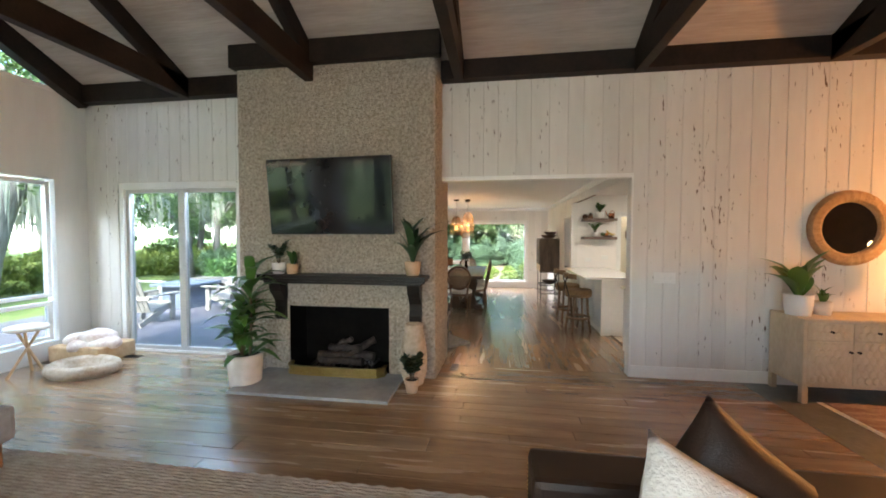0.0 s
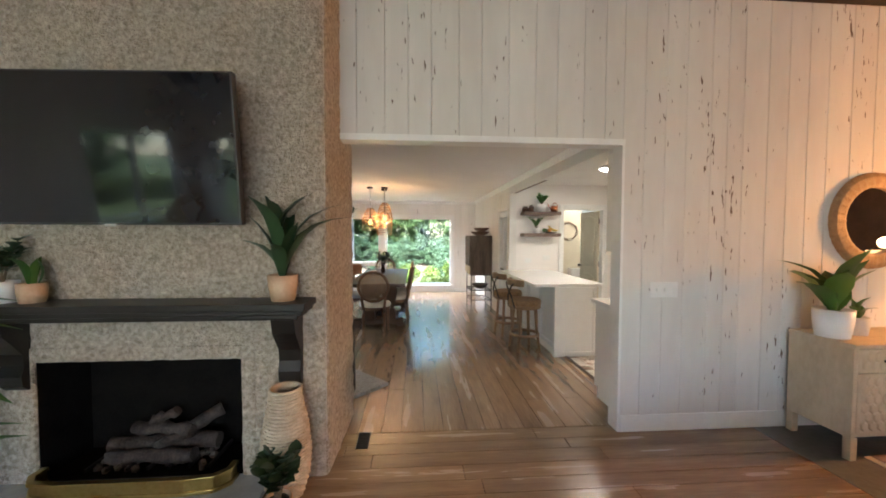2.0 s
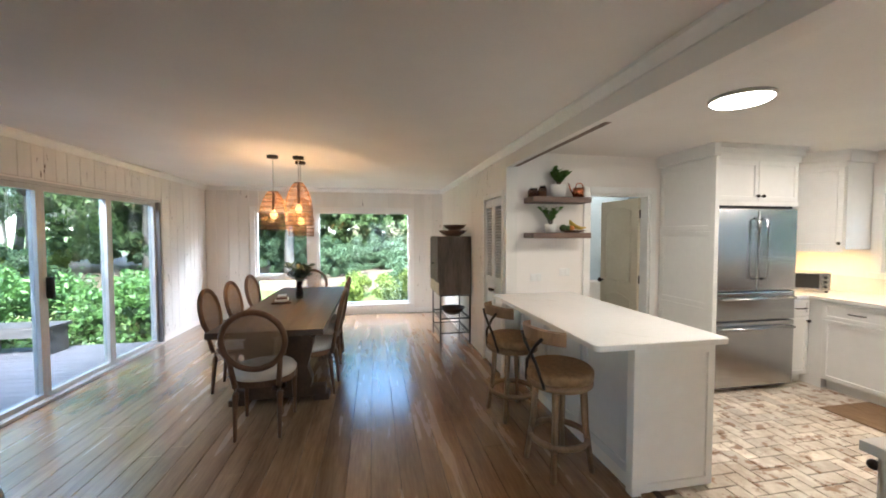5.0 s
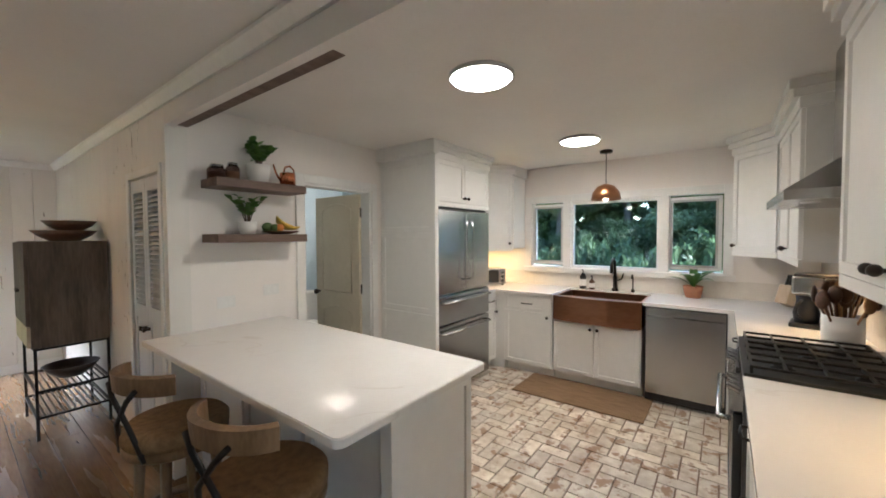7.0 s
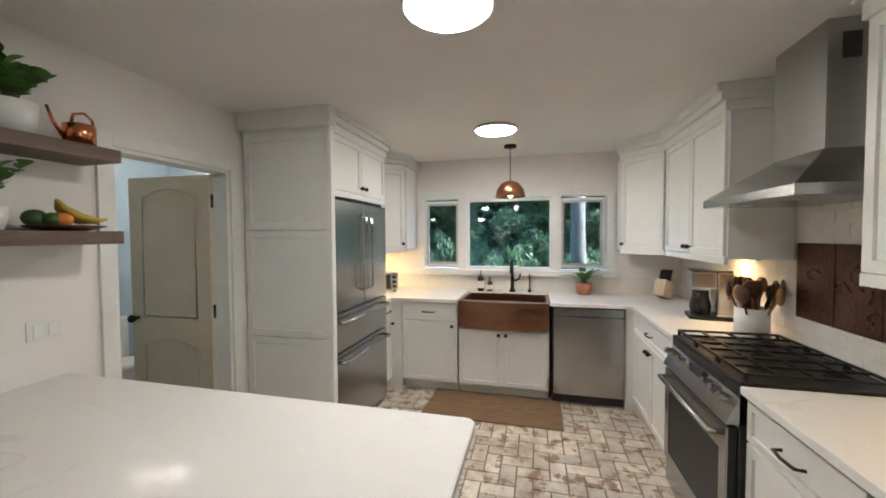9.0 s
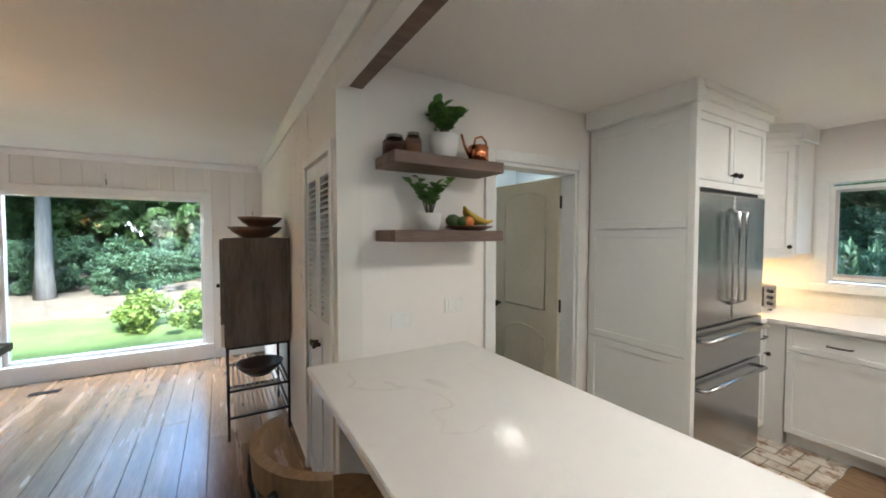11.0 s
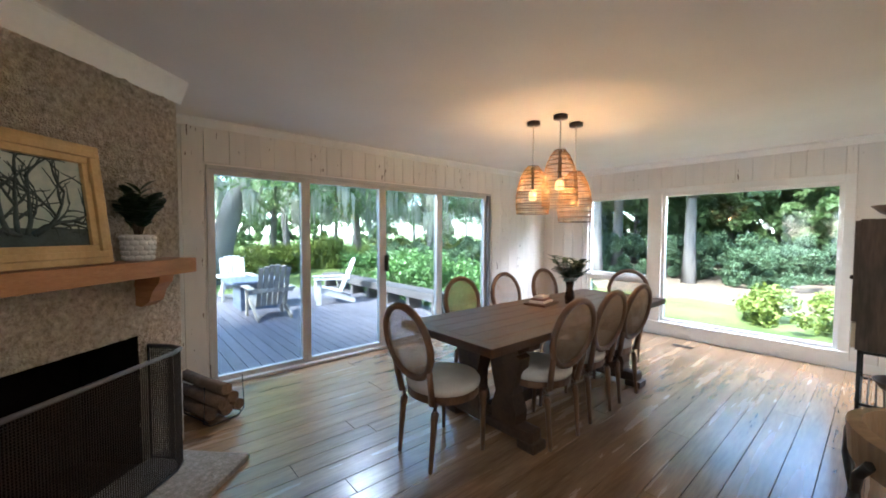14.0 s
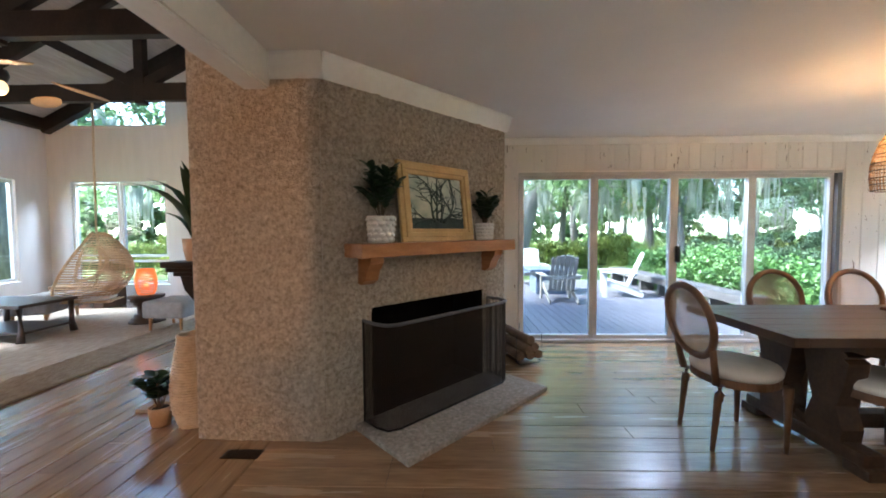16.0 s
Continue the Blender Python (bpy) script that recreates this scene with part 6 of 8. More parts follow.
part("knob", bm, M["bronze"], dr, smooth=True)
to = thing("toilet", "white ceramic toilet in the wash room", "toilet", (3.52, 9.45, 0))
bm = bmesh.new()
lathe(bm, [(0, 0), (0.12, 0), (0.10, 0.2), (0.17, 0.36), (0.19, 0.40), (0.15, 0.41), (0, 0.40)], n=20)
part("bowl", bm, M["white_pot"], to)
B("tank", M["white_pot"], to, -0.22, 0.22, 0.17, 0.36, 0.38, 0.78, bevel=0.02)
wr = thing("wreath", "dried twig wreath on the wash room wall", "wreath", (3.33, 9.87, 1.60))
bm = bmesh.new()
rnd = random.Random(4)
for k in range(7):
    tube(bm, [((0.19 + rnd.uniform(-0.03, 0.03)) * math.cos(q * math.pi / 10), -0.025 + rnd.uniform(-0.012, 0.012), (0.19 + rnd.uniform(-0.03, 0.03)) * math.sin(q * math.pi / 10)) for q in range(20)], 0.006, 4, closed=True)
part("twigs", bm, M["log"], wr)
# fill lamp without a fixture, added to brighten the wash room
lamp("washroom_ceiling_bulb", "POINT", (3.6, 9.0, 2.2), 1.9, SOFTW, 0.06)

# louvred closet doors
for y0 in (7.975, 8.29):
    d = thing("door_louvre", "white louvred bifold closet door", "door", (XC + 0.02, y0 + 0.31, 0.02), -90, group="louvred doors", kind="structure")
    # white doors, their blue daylight cast is in the colour
    for b in ((0, 0.05, 0, 1.91), (0.26, 0.31, 0, 1.91), (0.05, 0.26, 0, 0.10), (0.05, 0.26, 0.93, 1.03), (0.05, 0.26, 1.82, 1.91)):
        B("stile", M["cab_daylit"], d, b[0], b[1], -0.015, 0.015, b[2], b[3], bevel=0.003)
    B("lower_panel", M["cab_daylit"], d, 0.05, 0.26, -0.006, 0.006, 0.10, 0.93)
    z = 1.05
    while z < 1.81:
        bm = bmesh.new()
        box(bm, 0.05, 0.26, -0.016, 0.016, -0.003, 0.003, 0, Matrix.Translation((0, 0, z)) @ Matrix.Rotation(radians(40), 4, "X"))
        part("slat", bm, M["cab_daylit"], d)
        z += 0.032
    bm = bmesh.new()
    rod(bm, (0.03 if y0 < 8.1 else 0.28, -0.015, 0.88), (0.03 if y0 < 8.1 else 0.28, -0.05, 0.88), 0.012, n=8)
    box(bm, (0.03 if y0 < 8.1 else 0.28) - 0.016, (0.03 if y0 < 8.1 else 0.28) + 0.016, -0.06, -0.045, 0.864, 0.896, 0.004)
    part("knob", bm, M["bronze"], d)
lc = thing("closet_casing", "plain white frame of the closet doors", "casing", kind="structure")
for b in ((7.925, 7.975), (8.60, 8.65)):
    B("casing", M["white_trim"], lc, XC - 0.012, XC + 0.06, b[0], b[1], 0, 1.99, bevel=0.003)
B("casing", M["white_trim"], lc, XC - 0.012, XC + 0.06, 7.975, 8.60, 1.94, 1.99, bevel=0.003)

# floating shelves
for z in (1.49, 1.845):
    s = thing("floating_shelf", "thick grey brown wooden floating shelf", "shelf", (0, 0, 0), group="floating shelves")
    B("board", M["shelf_wood"], s, 1.66, 2.28, 7.62, YS, z, z + 0.055, bevel=0.004)
for x, z in ((1.80, 1.08), (2.12, 1.13)):
    o = thing("outlet", "white double wall outlet plate", "outlet", (x, YS, z), group="outlets")
    B("plate", M["white_trim"], o, -0.06, 0.06, -0.006, 0, -0.04, 0.04, bevel=0.003)
    for q in (-0.025, 0.025):
        B("socket", M["cab"], o, q - 0.014, q + 0.014, -0.009, -0.005, -0.025, 0.025, bevel=0.002)

# ---- house plants ----
def blade(bm, base, tip, width, curl=0.15, fold=0.25, n=5, up=(0, 0, 1)):
    """One leaf: a folded blade from base to tip that droops."""
    base, tip = Vector(base), Vector(tip)
    d = tip - base
    side = d.cross(Vector(up))
    side = side.normalized() if side.length > 1e-4 else Vector((1, 0, 0))
    nor = side.cross(d).normalized()
    L = []
    for k in range(n + 1):
        f = k / n
        w = width * math.sin(math.pi * min(1, 0.08 + f * 0.95)) ** 0.8 * 0.5 + 0.001
        c = base + d * f + nor * (math.sin(f * math.pi) * curl * d.length * 0.6)
        L.append((bm.verts.new(c + side * w + nor * w * fold), bm.verts.new(c), bm.verts.new(c - side * w + nor * w * fold)))
    for a, b in zip(L, L[1:]):
        for i in (0, 1):
            f = bm.faces.new((a[i], a[i + 1], b[i + 1], b[i]))
            f.smooth = True

def pot_mesh(bm, r0, r1, h, rim=0.01, ribs=0):
    prof = [(0, 0), (r0, 0)]
    if ribs:
        for k in range(ribs * 2):
            f = k / (ribs * 2)
            prof.append((r0 + (r1 - r0) * f + (0.004 if k % 2 else 0), h * f))
    else:
        prof.append(((r0 + r1) / 2 + 0.004, h * 0.5))
    prof += [(r1, h), (r1 - rim, h), (r1 - rim - 0.004, h * 0.86), (0, h * 0.85)]
    lathe(bm, prof, n=28)

def potted(name, label, where, pot, pot_mat, pot_label, leaves, leaf_mat, seed, stems=0, kind="rosette", rz=0, ribs=0):
    """pot: r0, r1, h. leaves: count, length, width, rise."""
    rnd = random.Random(seed)
    t = thing(name, label, "plant", where, rz)
    bm = bmesh.new()
    pot_mesh(bm, *pot, ribs=ribs)
    part("pot", bm, M[pot_mat], t, pot_label)
    bm = bmesh.new()
    lathe(bm, [(0, pot[2] * 0.9), (pot[1] - 0.012, pot[2] * 0.88)], n=20)
    part("soil", bm, M["soil"], t)
    n, L, w, rise = leaves
    z0 = pot[2] * 0.88
    if stems:
        sb = bmesh.new()
    bm = bmesh.new()
    if kind == "rosette":
        for k in range(n):
            a = k * 2.4 + rnd.uniform(-0.3, 0.3)
            f = rnd.uniform(0.45, 1.0)
            tilt = rise * rnd.uniform(0.55, 1.25)
            l = L * f
            b = Vector((0.02 * math.cos(a), 0.02 * math.sin(a), z0 + rnd.uniform(0, 0.3) * L * (0.4 if rise > 0.9 else 0.25)))
            blade(bm, b, b + Vector((math.cos(a) * l * math.cos(tilt), math.sin(a) * l * math.cos(tilt), l * math.sin(tilt))), w * rnd.uniform(0.8, 1.1), rnd.uniform(0.15, 0.4))
    elif kind == "cane":
        for s in range(stems):
            a = s * 2.1 + 0.4
            top = Vector((0.06 * math.cos(a), 0.06 * math.sin(a), rise * (1 - 0.18 * s)))
            base = Vector((0.045 * math.cos(a), 0.045 * math.sin(a), z0))
            tube(sb, [base, (base + top) / 2 + Vector((0.01, 0, 0)), top], [0.016, 0.014, 0.011], 7)
            for c, m in ((top, n), ((base * 0.4 + top * 0.6), n // 2), ((base * 0.85 + top * 0.15), n // 3)):
                for k in range(m):
                    q = k * 2.4 + rnd.uniform(-0.3, 0.3)
                    tl = rnd.uniform(-0.3, 0.8)
                    l = L * rnd.uniform(0.6, 1.0)
                    b = c + Vector((0, 0, rnd.uniform(-0.16, 0.05)))
                    blade(bm, b, b + Vector((math.cos(q) * l * math.cos(tl), math.sin(q) * l * math.cos(tl), l * math.sin(tl))), w, rnd.uniform(0.2, 0.5))
    elif kind == "sprig":
        for s in range(stems):
            a = s * 2.39 + rnd.uniform(-0.4, 0.4)
            h = rise * rnd.uniform(0.55, 1.0)
            out = rise * (rnd.uniform(0.12, 0.6) if name in ("potted_basil", "trailing_herb") else rnd.uniform(0.12, 0.5))
            p = [Vector((0.01 * math.cos(a), 0.01 * math.sin(a), z0)), Vector((out * 0.4 * math.cos(a), out * 0.4 * math.sin(a), z0 + h * 0.6)), Vector((out * math.cos(a), out * math.sin(a), z0 + h))]
            tube(sb, p, [0.004, 0.003, 0.002], 5)
            for k in range(n):
                f = 0.25 + 0.75 * (k + 1) / n
                c = p[0].lerp(p[1], f * 2) if f < 0.5 else p[1].lerp(p[2], f * 2 - 1)
                q = a + (1 if k % 2 else -1) * rnd.uniform(0.7, 1.6)
                l = L * rnd.uniform(0.7, 1.1)
                blade(bm, c, c + Vector((math.cos(q) * l * 0.8, math.sin(q) * l * 0.8, l * rnd.uniform(0.1, 0.7))), w, 0.1)
    if stems:
        part("stems", sb, M["stem"], t, smooth=True)
    part("foliage", bm, M[leaf_mat], t)
    return t

# ---- living room: chimney side ----
ms = thing("mantel_shelf", "black stained wooden mantel on carved corbels", "mantel")
B("shelf", M["mantel_dark"], ms, -2.58, -0.72, 3.70, 3.955, 1.09, 1.13, bevel=0.006)
B("bed_mould", M["mantel_dark"], ms, -2.53, -0.77, 3.745, 3.955, 1.03, 1.09, bevel=0.012)
B("cornice", M["mantel_dark"], ms, -2.56, -0.74, 3.72, 3.955, 1.06, 1.09, bevel=0.008)
for x in (-2.49, -0.93):
    bm = bmesh.new()
    prof = [(3.955, 0.62), (3.93, 0.60), (3.895, 0.63), (3.885, 0.69), (3.905, 0.75), (3.895, 0.82), (3.85, 0.88), (3.80, 0.94), (3.775, 1.03), (3.955, 1.03)]
    a = [bm.verts.new((x, y, z)) for y, z in prof]
    b = [bm.verts.new((x + 0.13, y, z)) for y, z in prof]
    bm.faces.new(a)
    bm.faces.new(b[::-1])
    for i in range(len(prof)):
        bm.faces.new((a[i], a[(i + 1) % len(prof)], b[(i + 1) % len(prof)], b[i]))
    part("corbel", bm, M["mantel_dark"], ms, "scroll carved black corbel")
hs = thing("hearth_slab", "smooth grey concrete hearth slab on the floor", "hearth")
B("slab", M["slab"], hs, -2.62, -0.985, 3.26, 3.962, 0.0, 0.03, bevel=0.006)
sur = thing("fireplace_surround", "pale cast surround of the living room firebox", "surround", kind="structure")
for b in ((-2.42, -2.345, 0.03, 0.84), (-1.165, -1.09, 0.03, 0.84), (-2.345, -1.165, 0.76, 0.84)):
    B("surround_block", M["tabby"], sur, b[0], b[1], 3.935, 3.965, b[2], b[3], bevel=0.008)
fd = thing("fireplace_fender", "low bowed brass fireplace fender", "fender", (0, 0, 0.03))
bm = bmesh.new()
pts = [(-2.30, 3.94), (-2.30, 3.86), (-2.25, 3.80), (-2.1, 3.78), (-1.42, 3.78), (-1.27, 3.80), (-1.21, 3.86), (-1.21, 3.94)]
for z0, z1, o in ((0.0, 0.022, 0.010), (0.022, 0.078, 0.0), (0.078, 0.098, 0.010)):
    for (x0, y0), (x1, y1) in zip(pts, pts[1:]):
        L = math.hypot(x1 - x0, y1 - y0)
        a = math.atan2(y1 - y0, x1 - x0)
        box(bm, -0.004, L + 0.004, -0.008 - o, 0.008 + o, z0, z1, 0.003, Matrix.Translation((x0, y0, 0)) @ Matrix.Rotation(a, 4, "Z"))
part("band", bm, M["brass"], fd)
gl = thing("gas_logs", "charred ceramic gas logs with pale ash", "logs", (-1.76, 4.16, 0.03))
rnd = random.Random(12)
for x0, y0, z0, x1, y1, z1, r in ((-0.34, 0, 0.10, 0.34, 0.02, 0.11, 0.055), (-0.28, -0.09, 0.07, 0.25, -0.11, 0.08, 0.05), (-0.22, 0.05, 0.19, 0.2, -0.03, 0.2, 0.045), (0.0, -0.08, 0.12, 0.33, 0.08, 0.30, 0.04), (-0.1, 0.03, 0.24, 0.06, 0.05, 0.30, 0.03)):
    bm = bmesh.new()
    p = [Vector((x0, y0, z0)).lerp(Vector((x1, y1, z1)), k / 6) + Vector((0, rnd.uniform(-0.012, 0.012), rnd.uniform(-0.012, 0.012))) for k in range(7)]
    tube(bm, p, [r * rnd.uniform(0.8, 1.1) for _ in p], 9)
    part("log", bm, M["char"], gl)
bm = bmesh.new()
for k in range(46):
    bmesh.ops.create_icosphere(bm, subdivisions=1, radius=rnd.uniform(0.012, 0.03), matrix=Matrix.Translation((rnd.uniform(-0.36, 0.36), rnd.uniform(-0.17, 0.05), rnd.uniform(0.01, 0.05))))
tagged(part("embers", bm, M["ash"], gl, "pale ash and ember stones"), kind="stuff")
bm = bmesh.new()
for k in range(7):
    box(bm, -0.36 + k * 0.12, -0.345 + k * 0.12, -0.18, 0.12, 0.03, 0.05)
part("grate", bm, M["black_metal"], gl)

tv = thing("television", "large black flat television tilted on the chimney", "television", (-1.765, 3.80, 1.565), -3)
tm = Matrix.Rotation(radians(6), 4, "X")
B("body", M["black_plastic"], tv, -0.705, 0.705, -0.02, 0.03, 0.0, 0.805, bevel=0.006, m=tm)
B("screen", M["tv"], tv, -0.695, 0.695, -0.024, -0.019, 0.012, 0.795, m=tm)
B("mount", M["black_metal"], tv, -0.2, 0.2, 0.03, 0.16, 0.25, 0.55, m=None)
B("badge", M["alu"], tv, -0.03, 0.03, -0.027, -0.023, -0.008, 0.006, bevel=0.002, m=tm)

potted("corn_plant", "tall corn plant in a cream ribbed pot on the floor", (-2.60, 3.53, 0), (0.15, 0.175, 0.33), "cream_pot", "cream ribbed floor pot", (12, 0.46, 0.10, 1.02), "leaf", 3, stems=3, kind="cane", ribs=9)
vs_ = thing("woven_vase", "tall pale woven wicker floor vase", "vase", (-0.86, 3.80, 0))
bm = bmesh.new()
prof = [(0.09, 0.0), (0.125, 0.12), (0.135, 0.24), (0.125, 0.38), (0.10, 0.50), (0.085, 0.58), (0.085, 0.63)]
def vr(z):
    for (r0, z0), (r1, z1) in zip(prof, prof[1:]):
        if z0 <= z <= z1:
            return r0 + (r1 - r0) * (z - z0) / (z1 - z0)
    return prof[-1][0]
z = 0.006
k = 0
while z < 0.62:
    r = vr(z)
    tube(bm, [((r + 0.004 * (1 if (q + k) % 2 else -1)) * math.cos(2 * math.pi * q / 28), (r + 0.004 * (1 if (q + k) % 2 else -1)) * math.sin(2 * math.pi * q / 28), z) for q in range(28)], 0.0085, 5, closed=True)
    z += 0.0175
    k += 1
part("weave", bm, M["wicker"], vs_, "rows of twisted seagrass")
bm = bmesh.new()
lathe(bm, [(r - 0.008, zz) for r, zz in prof] + [(0.088, 0.632), (0.093, 0.625)])
part("inner_wall", bm, M["wicker"], vs_)
potted("small_ivy", "small dark leafed plant in a tan pot", (-0.83, 3.58, 0), (0.055, 0.07, 0.13), "tan_pot", "tan clay pot with a white foot", (9, 0.095, 0.07, 0.24), "leaf_dark", 8, stems=11, kind="sprig")
potted("mantel_plant", "dark strappy plant in a small tan pot on the mantel", (-0.88, 3.84, 1.13), (0.065, 0.085, 0.15), "tan_pot", "tan clay pot", (14, 0.56, 0.085, 1.1), "leaf_dark", 5, rz=40)
potted("mantel_plant", "small dark plant in a white pot on the mantel", (-2.40, 3.84, 1.13), (0.06, 0.075, 0.12), "white_pot", "white ceramic pot", (9, 0.09, 0.045, 0.26), "leaf_dark", 6, stems=7, kind="sprig")
potted("mantel_plant", "small snake plant in a tan pot on the mantel", (-2.24, 3.84, 1.13), (0.055, 0.065, 0.11), "tan_pot", "tan clay pot", (7, 0.24, 0.05, 1.3), "leaf", 7)

# ---- living room: board wall side ----
cr = thing("credenza", "bleached wood credenza with carved scallop doors", "credenza", (2.80, 3.86, 0))
B("top", M["cred_wood"], cr, 0, 1.55, -0.01, 0.445, 0.765, 0.79, bevel=0.004)
B("side", M["cred_wood"], cr, 0.0, 0.03, 0.0, 0.44, 0.155, 0.765, bevel=0.003)
B("side", M["cred_wood"], cr, 1.52, 1.55, 0.0, 0.44, 0.155, 0.765, bevel=0.003)
B("back", M["cred_wood"], cr, 0.03, 1.52, 0.42, 0.44, 0.155, 0.765)
B("bottom", M["cred_wood"], cr, 0.03, 1.52, 0.02, 0.42, 0.155, 0.185)
for x, y in ((0.0, 0.0), (1.50, 0.0), (0.0, 0.39), (1.50, 0.39)):
    B("leg", M["cred_wood"], cr, x, x + 0.05, y, y + 0.05, 0.0, 0.156, bevel=0.004)
def scallop(bm, x0, x1, z0, z1, y):
    s = 0.062
    row = 0
    z = z0 + s * 0.6
    while z < z1 - s * 0.3:
        x = x0 + s * (0.6 if row % 2 == 0 else 1.1)
        while x < x1 - s * 0.4:
            q = [bm.verts.new((x + 0.46 * s * math.cos(a), y, z + 0.62 * s * math.sin(a))) for a in [math.pi / 6 + k * math.pi / 3 for k in range(6)]]
            p = [bm.verts.new((x + 0.32 * s * math.cos(a), y - 0.008, z + 0.44 * s * math.sin(a))) for a in [math.pi / 6 + k * math.pi / 3 for k in range(6)]]
            bm.faces.new(p)
            for k in range(6):
                bm.faces.new((q[k], q[(k + 1) % 6], p[(k + 1) % 6], p[k]))
            x += s
        z += s * 0.98
        row += 1
for k in range(4):
    a, b = 0.035 + k * 0.372, 0.035 + (k + 1) * 0.372 - 0.006
    for z0, z1, nm in ((0.60, 0.758, "drawer"), (0.19, 0.592, "door")):
        bm = bmesh.new()
        box(bm, a, b, 0.0, 0.02, z0, z1, 0.002)
        scallop(bm, a + 0.015, b - 0.015, z0 + 0.012, z1 - 0.012, 0.0)
        d = part(nm, bm, M["cred_wood"], cr)
        hx = (a + b) / 2 if nm == "drawer" else (b - 0.03 if k % 2 == 0 else a + 0.03)
        hz = (z0 + z1) / 2 if nm == "drawer" else 0.5
        bm = bmesh.new()
        rod(bm, (hx, -0.006, hz), (hx, -0.03, hz), 0.009, 0.012, 10)
        part("knob", bm, M["bronze"], d, "dark bronze knob")
potted("dieffenbachia", "broad leafed green plant in a white pot on the credenza", (2.90, 4.08, 0.79), (0.095, 0.115, 0.20), "white_pot", "glossy white pot", (11, 0.54, 0.16, 1.08), "leaf", 14)
potted("small_snake_plant", "small green plant in a pale pot on the credenza", (3.14, 4.12, 0.79), (0.06, 0.07, 0.13), "cream_pot", "pale ceramic pot", (6, 0.22, 0.06, 1.05), "leaf", 15)
mi = thing("round_mirror", "round mirror in a broad carved wooden frame", "mirror", (3.51, 4.333, 1.635))
bm = bmesh.new()
prof = [(0.258, -0.004), (0.262, -0.03), (0.285, -0.04), (0.345, -0.034), (0.378, -0.018), (0.382, 0.0)]
N = 96
rings = [[bm.verts.new(((r + (0.0015 if k % 2 else -0.0015)) * math.cos(2 * math.pi * k / N), y - (0.003 if k % 3 == 0 else 0), (r) * math.sin(2 * math.pi * k / N))) for k in range(N)] for r, y in prof]
for a, b in zip(rings, rings[1:]):
    for k in range(N):
        bm.faces.new((a[k], a[(k + 1) % N], b[(k + 1) % N], b[k]))
part("frame", bm, M["mirror_wood"], mi, "carved brown wooden ring")
bm = bmesh.new()
rod(bm, (0, -0.001, 0), (0, -0.008, 0), 0.262, n=64)
part("glass", bm, M["mirror"], mi, "clear mirror glass")
tl = thing("table_lamp", "lit table lamp with a warm drum shade on the credenza", "lamp", (3.92, 4.11, 0.79))
bm = bmesh.new()
lathe(bm, [(0, 0), (0.075, 0), (0.075, 0.015), (0.02, 0.03), (0.045, 0.09), (0.06, 0.16), (0.045, 0.24), (0.012, 0.30), (0.012, 0.38), (0, 0.38)], n=24)
part("base", bm, M["cream_pot"], tl)
bm = bmesh.new()
lathe(bm, [(0.12, 0.37), (0.115, 0.60), (0.112, 0.60), (0.117, 0.37)], n=28)
part("shade", bm, M["lampshade"], tl, "glowing fabric shade")
lamp("table_lamp_bulb", "POINT", (3.92, 4.11, 1.46), 0.07, (1.0, 0.56, 0.20), 0.05)
lamp("table_lamp_up", "POINT", (3.92, 4.11, 1.12), 0.07, (1.0, 0.56, 0.20), 0.05)
fl_ = thing("floor_lamp", "lit floor lamp with a warm linen shade by the entry", "lamp", (5.70, 3.55, 0.012))
bm = bmesh.new()
lathe(bm, [(0, 0), (0.14, 0), (0.14, 0.02), (0.015, 0.03), (0.012, 1.5), (0, 1.5)], n=24)
part("stand", bm, M["bronze"], fl_)
bm = bmesh.new()
lathe(bm, [(0.20, 1.42), (0.15, 1.70), (0.147, 1.70), (0.197, 1.42)], n=28)
part("shade", bm, M["lampshade"], fl_, "warm glowing linen shade")
lamp("floor_lamp_bulb", "POINT", (5.70, 3.55, 1.88), 22.0, (1.0, 0.40, 0.10), 0.12)
sp = thing("switch_plate", "white triple light switch plate on the boards", "switch", (1.79, 4.335, 1.10))
B("plate", M["white_trim"], sp, -0.11, 0.11, -0.008, 0, -0.06, 0.06, bevel=0.004)
for k in range(3):
    B("toggle", M["cab"], sp, -0.065 + k * 0.06, -0.055 + k * 0.06, -0.02, -0.006, -0.012, 0.012, bevel=0.002)
rr = thing("entry_rug", "faded red patterned rug in front of the credenza", "rug", (3.0, 3.0, 0.003))
B("woven_field", M["rug_red"], rr, 0, 1.9, 0, 0.9, 0, 0.010, bevel=0.003)
bm = bmesh.new()
for k in range(90):
    box(bm, -0.05, 0.0, k * 0.01, k * 0.01 + 0.005, 0.0, 0.006)
tagged(part("fringe", bm, M["boucle"], rr), kind="stuff")

# sofa seen from behind the camera's way
sf = thing("leather_sofa", "dark brown leather sofa with nailhead trim", "sofa", (0.14, 1.62, 0))
B("backrest", M["leather"], sf, 0, 2.1, -0.24, 0.0, 0.12, 0.64, bevel=0.03)
B("seat_base", M["leather"], sf, 0.0, 2.1, -0.92, -0.24, 0.12, 0.30, bevel=0.02)
for k in range(2):
    B("seat_cushion", M["leather"], sf, 0.22 + k * 0.84, 1.04 + k * 0.84, -0.92, -0.24, 0.30, 0.44, bevel=0.04)
for x in (0.0, 1.89):
    B("arm", M["leather"], sf, x, x + 0.21, -0.93, -0.02, 0.30, 0.56, bevel=0.04)
for x in (0.04, 2.0):
    for y in (-0.88, -0.10):
        B("leg", M["dark_wood"], sf, x, x + 0.06, y, y + 0.06, 0, 0.12, bevel=0.006)
bm = bmesh.new()
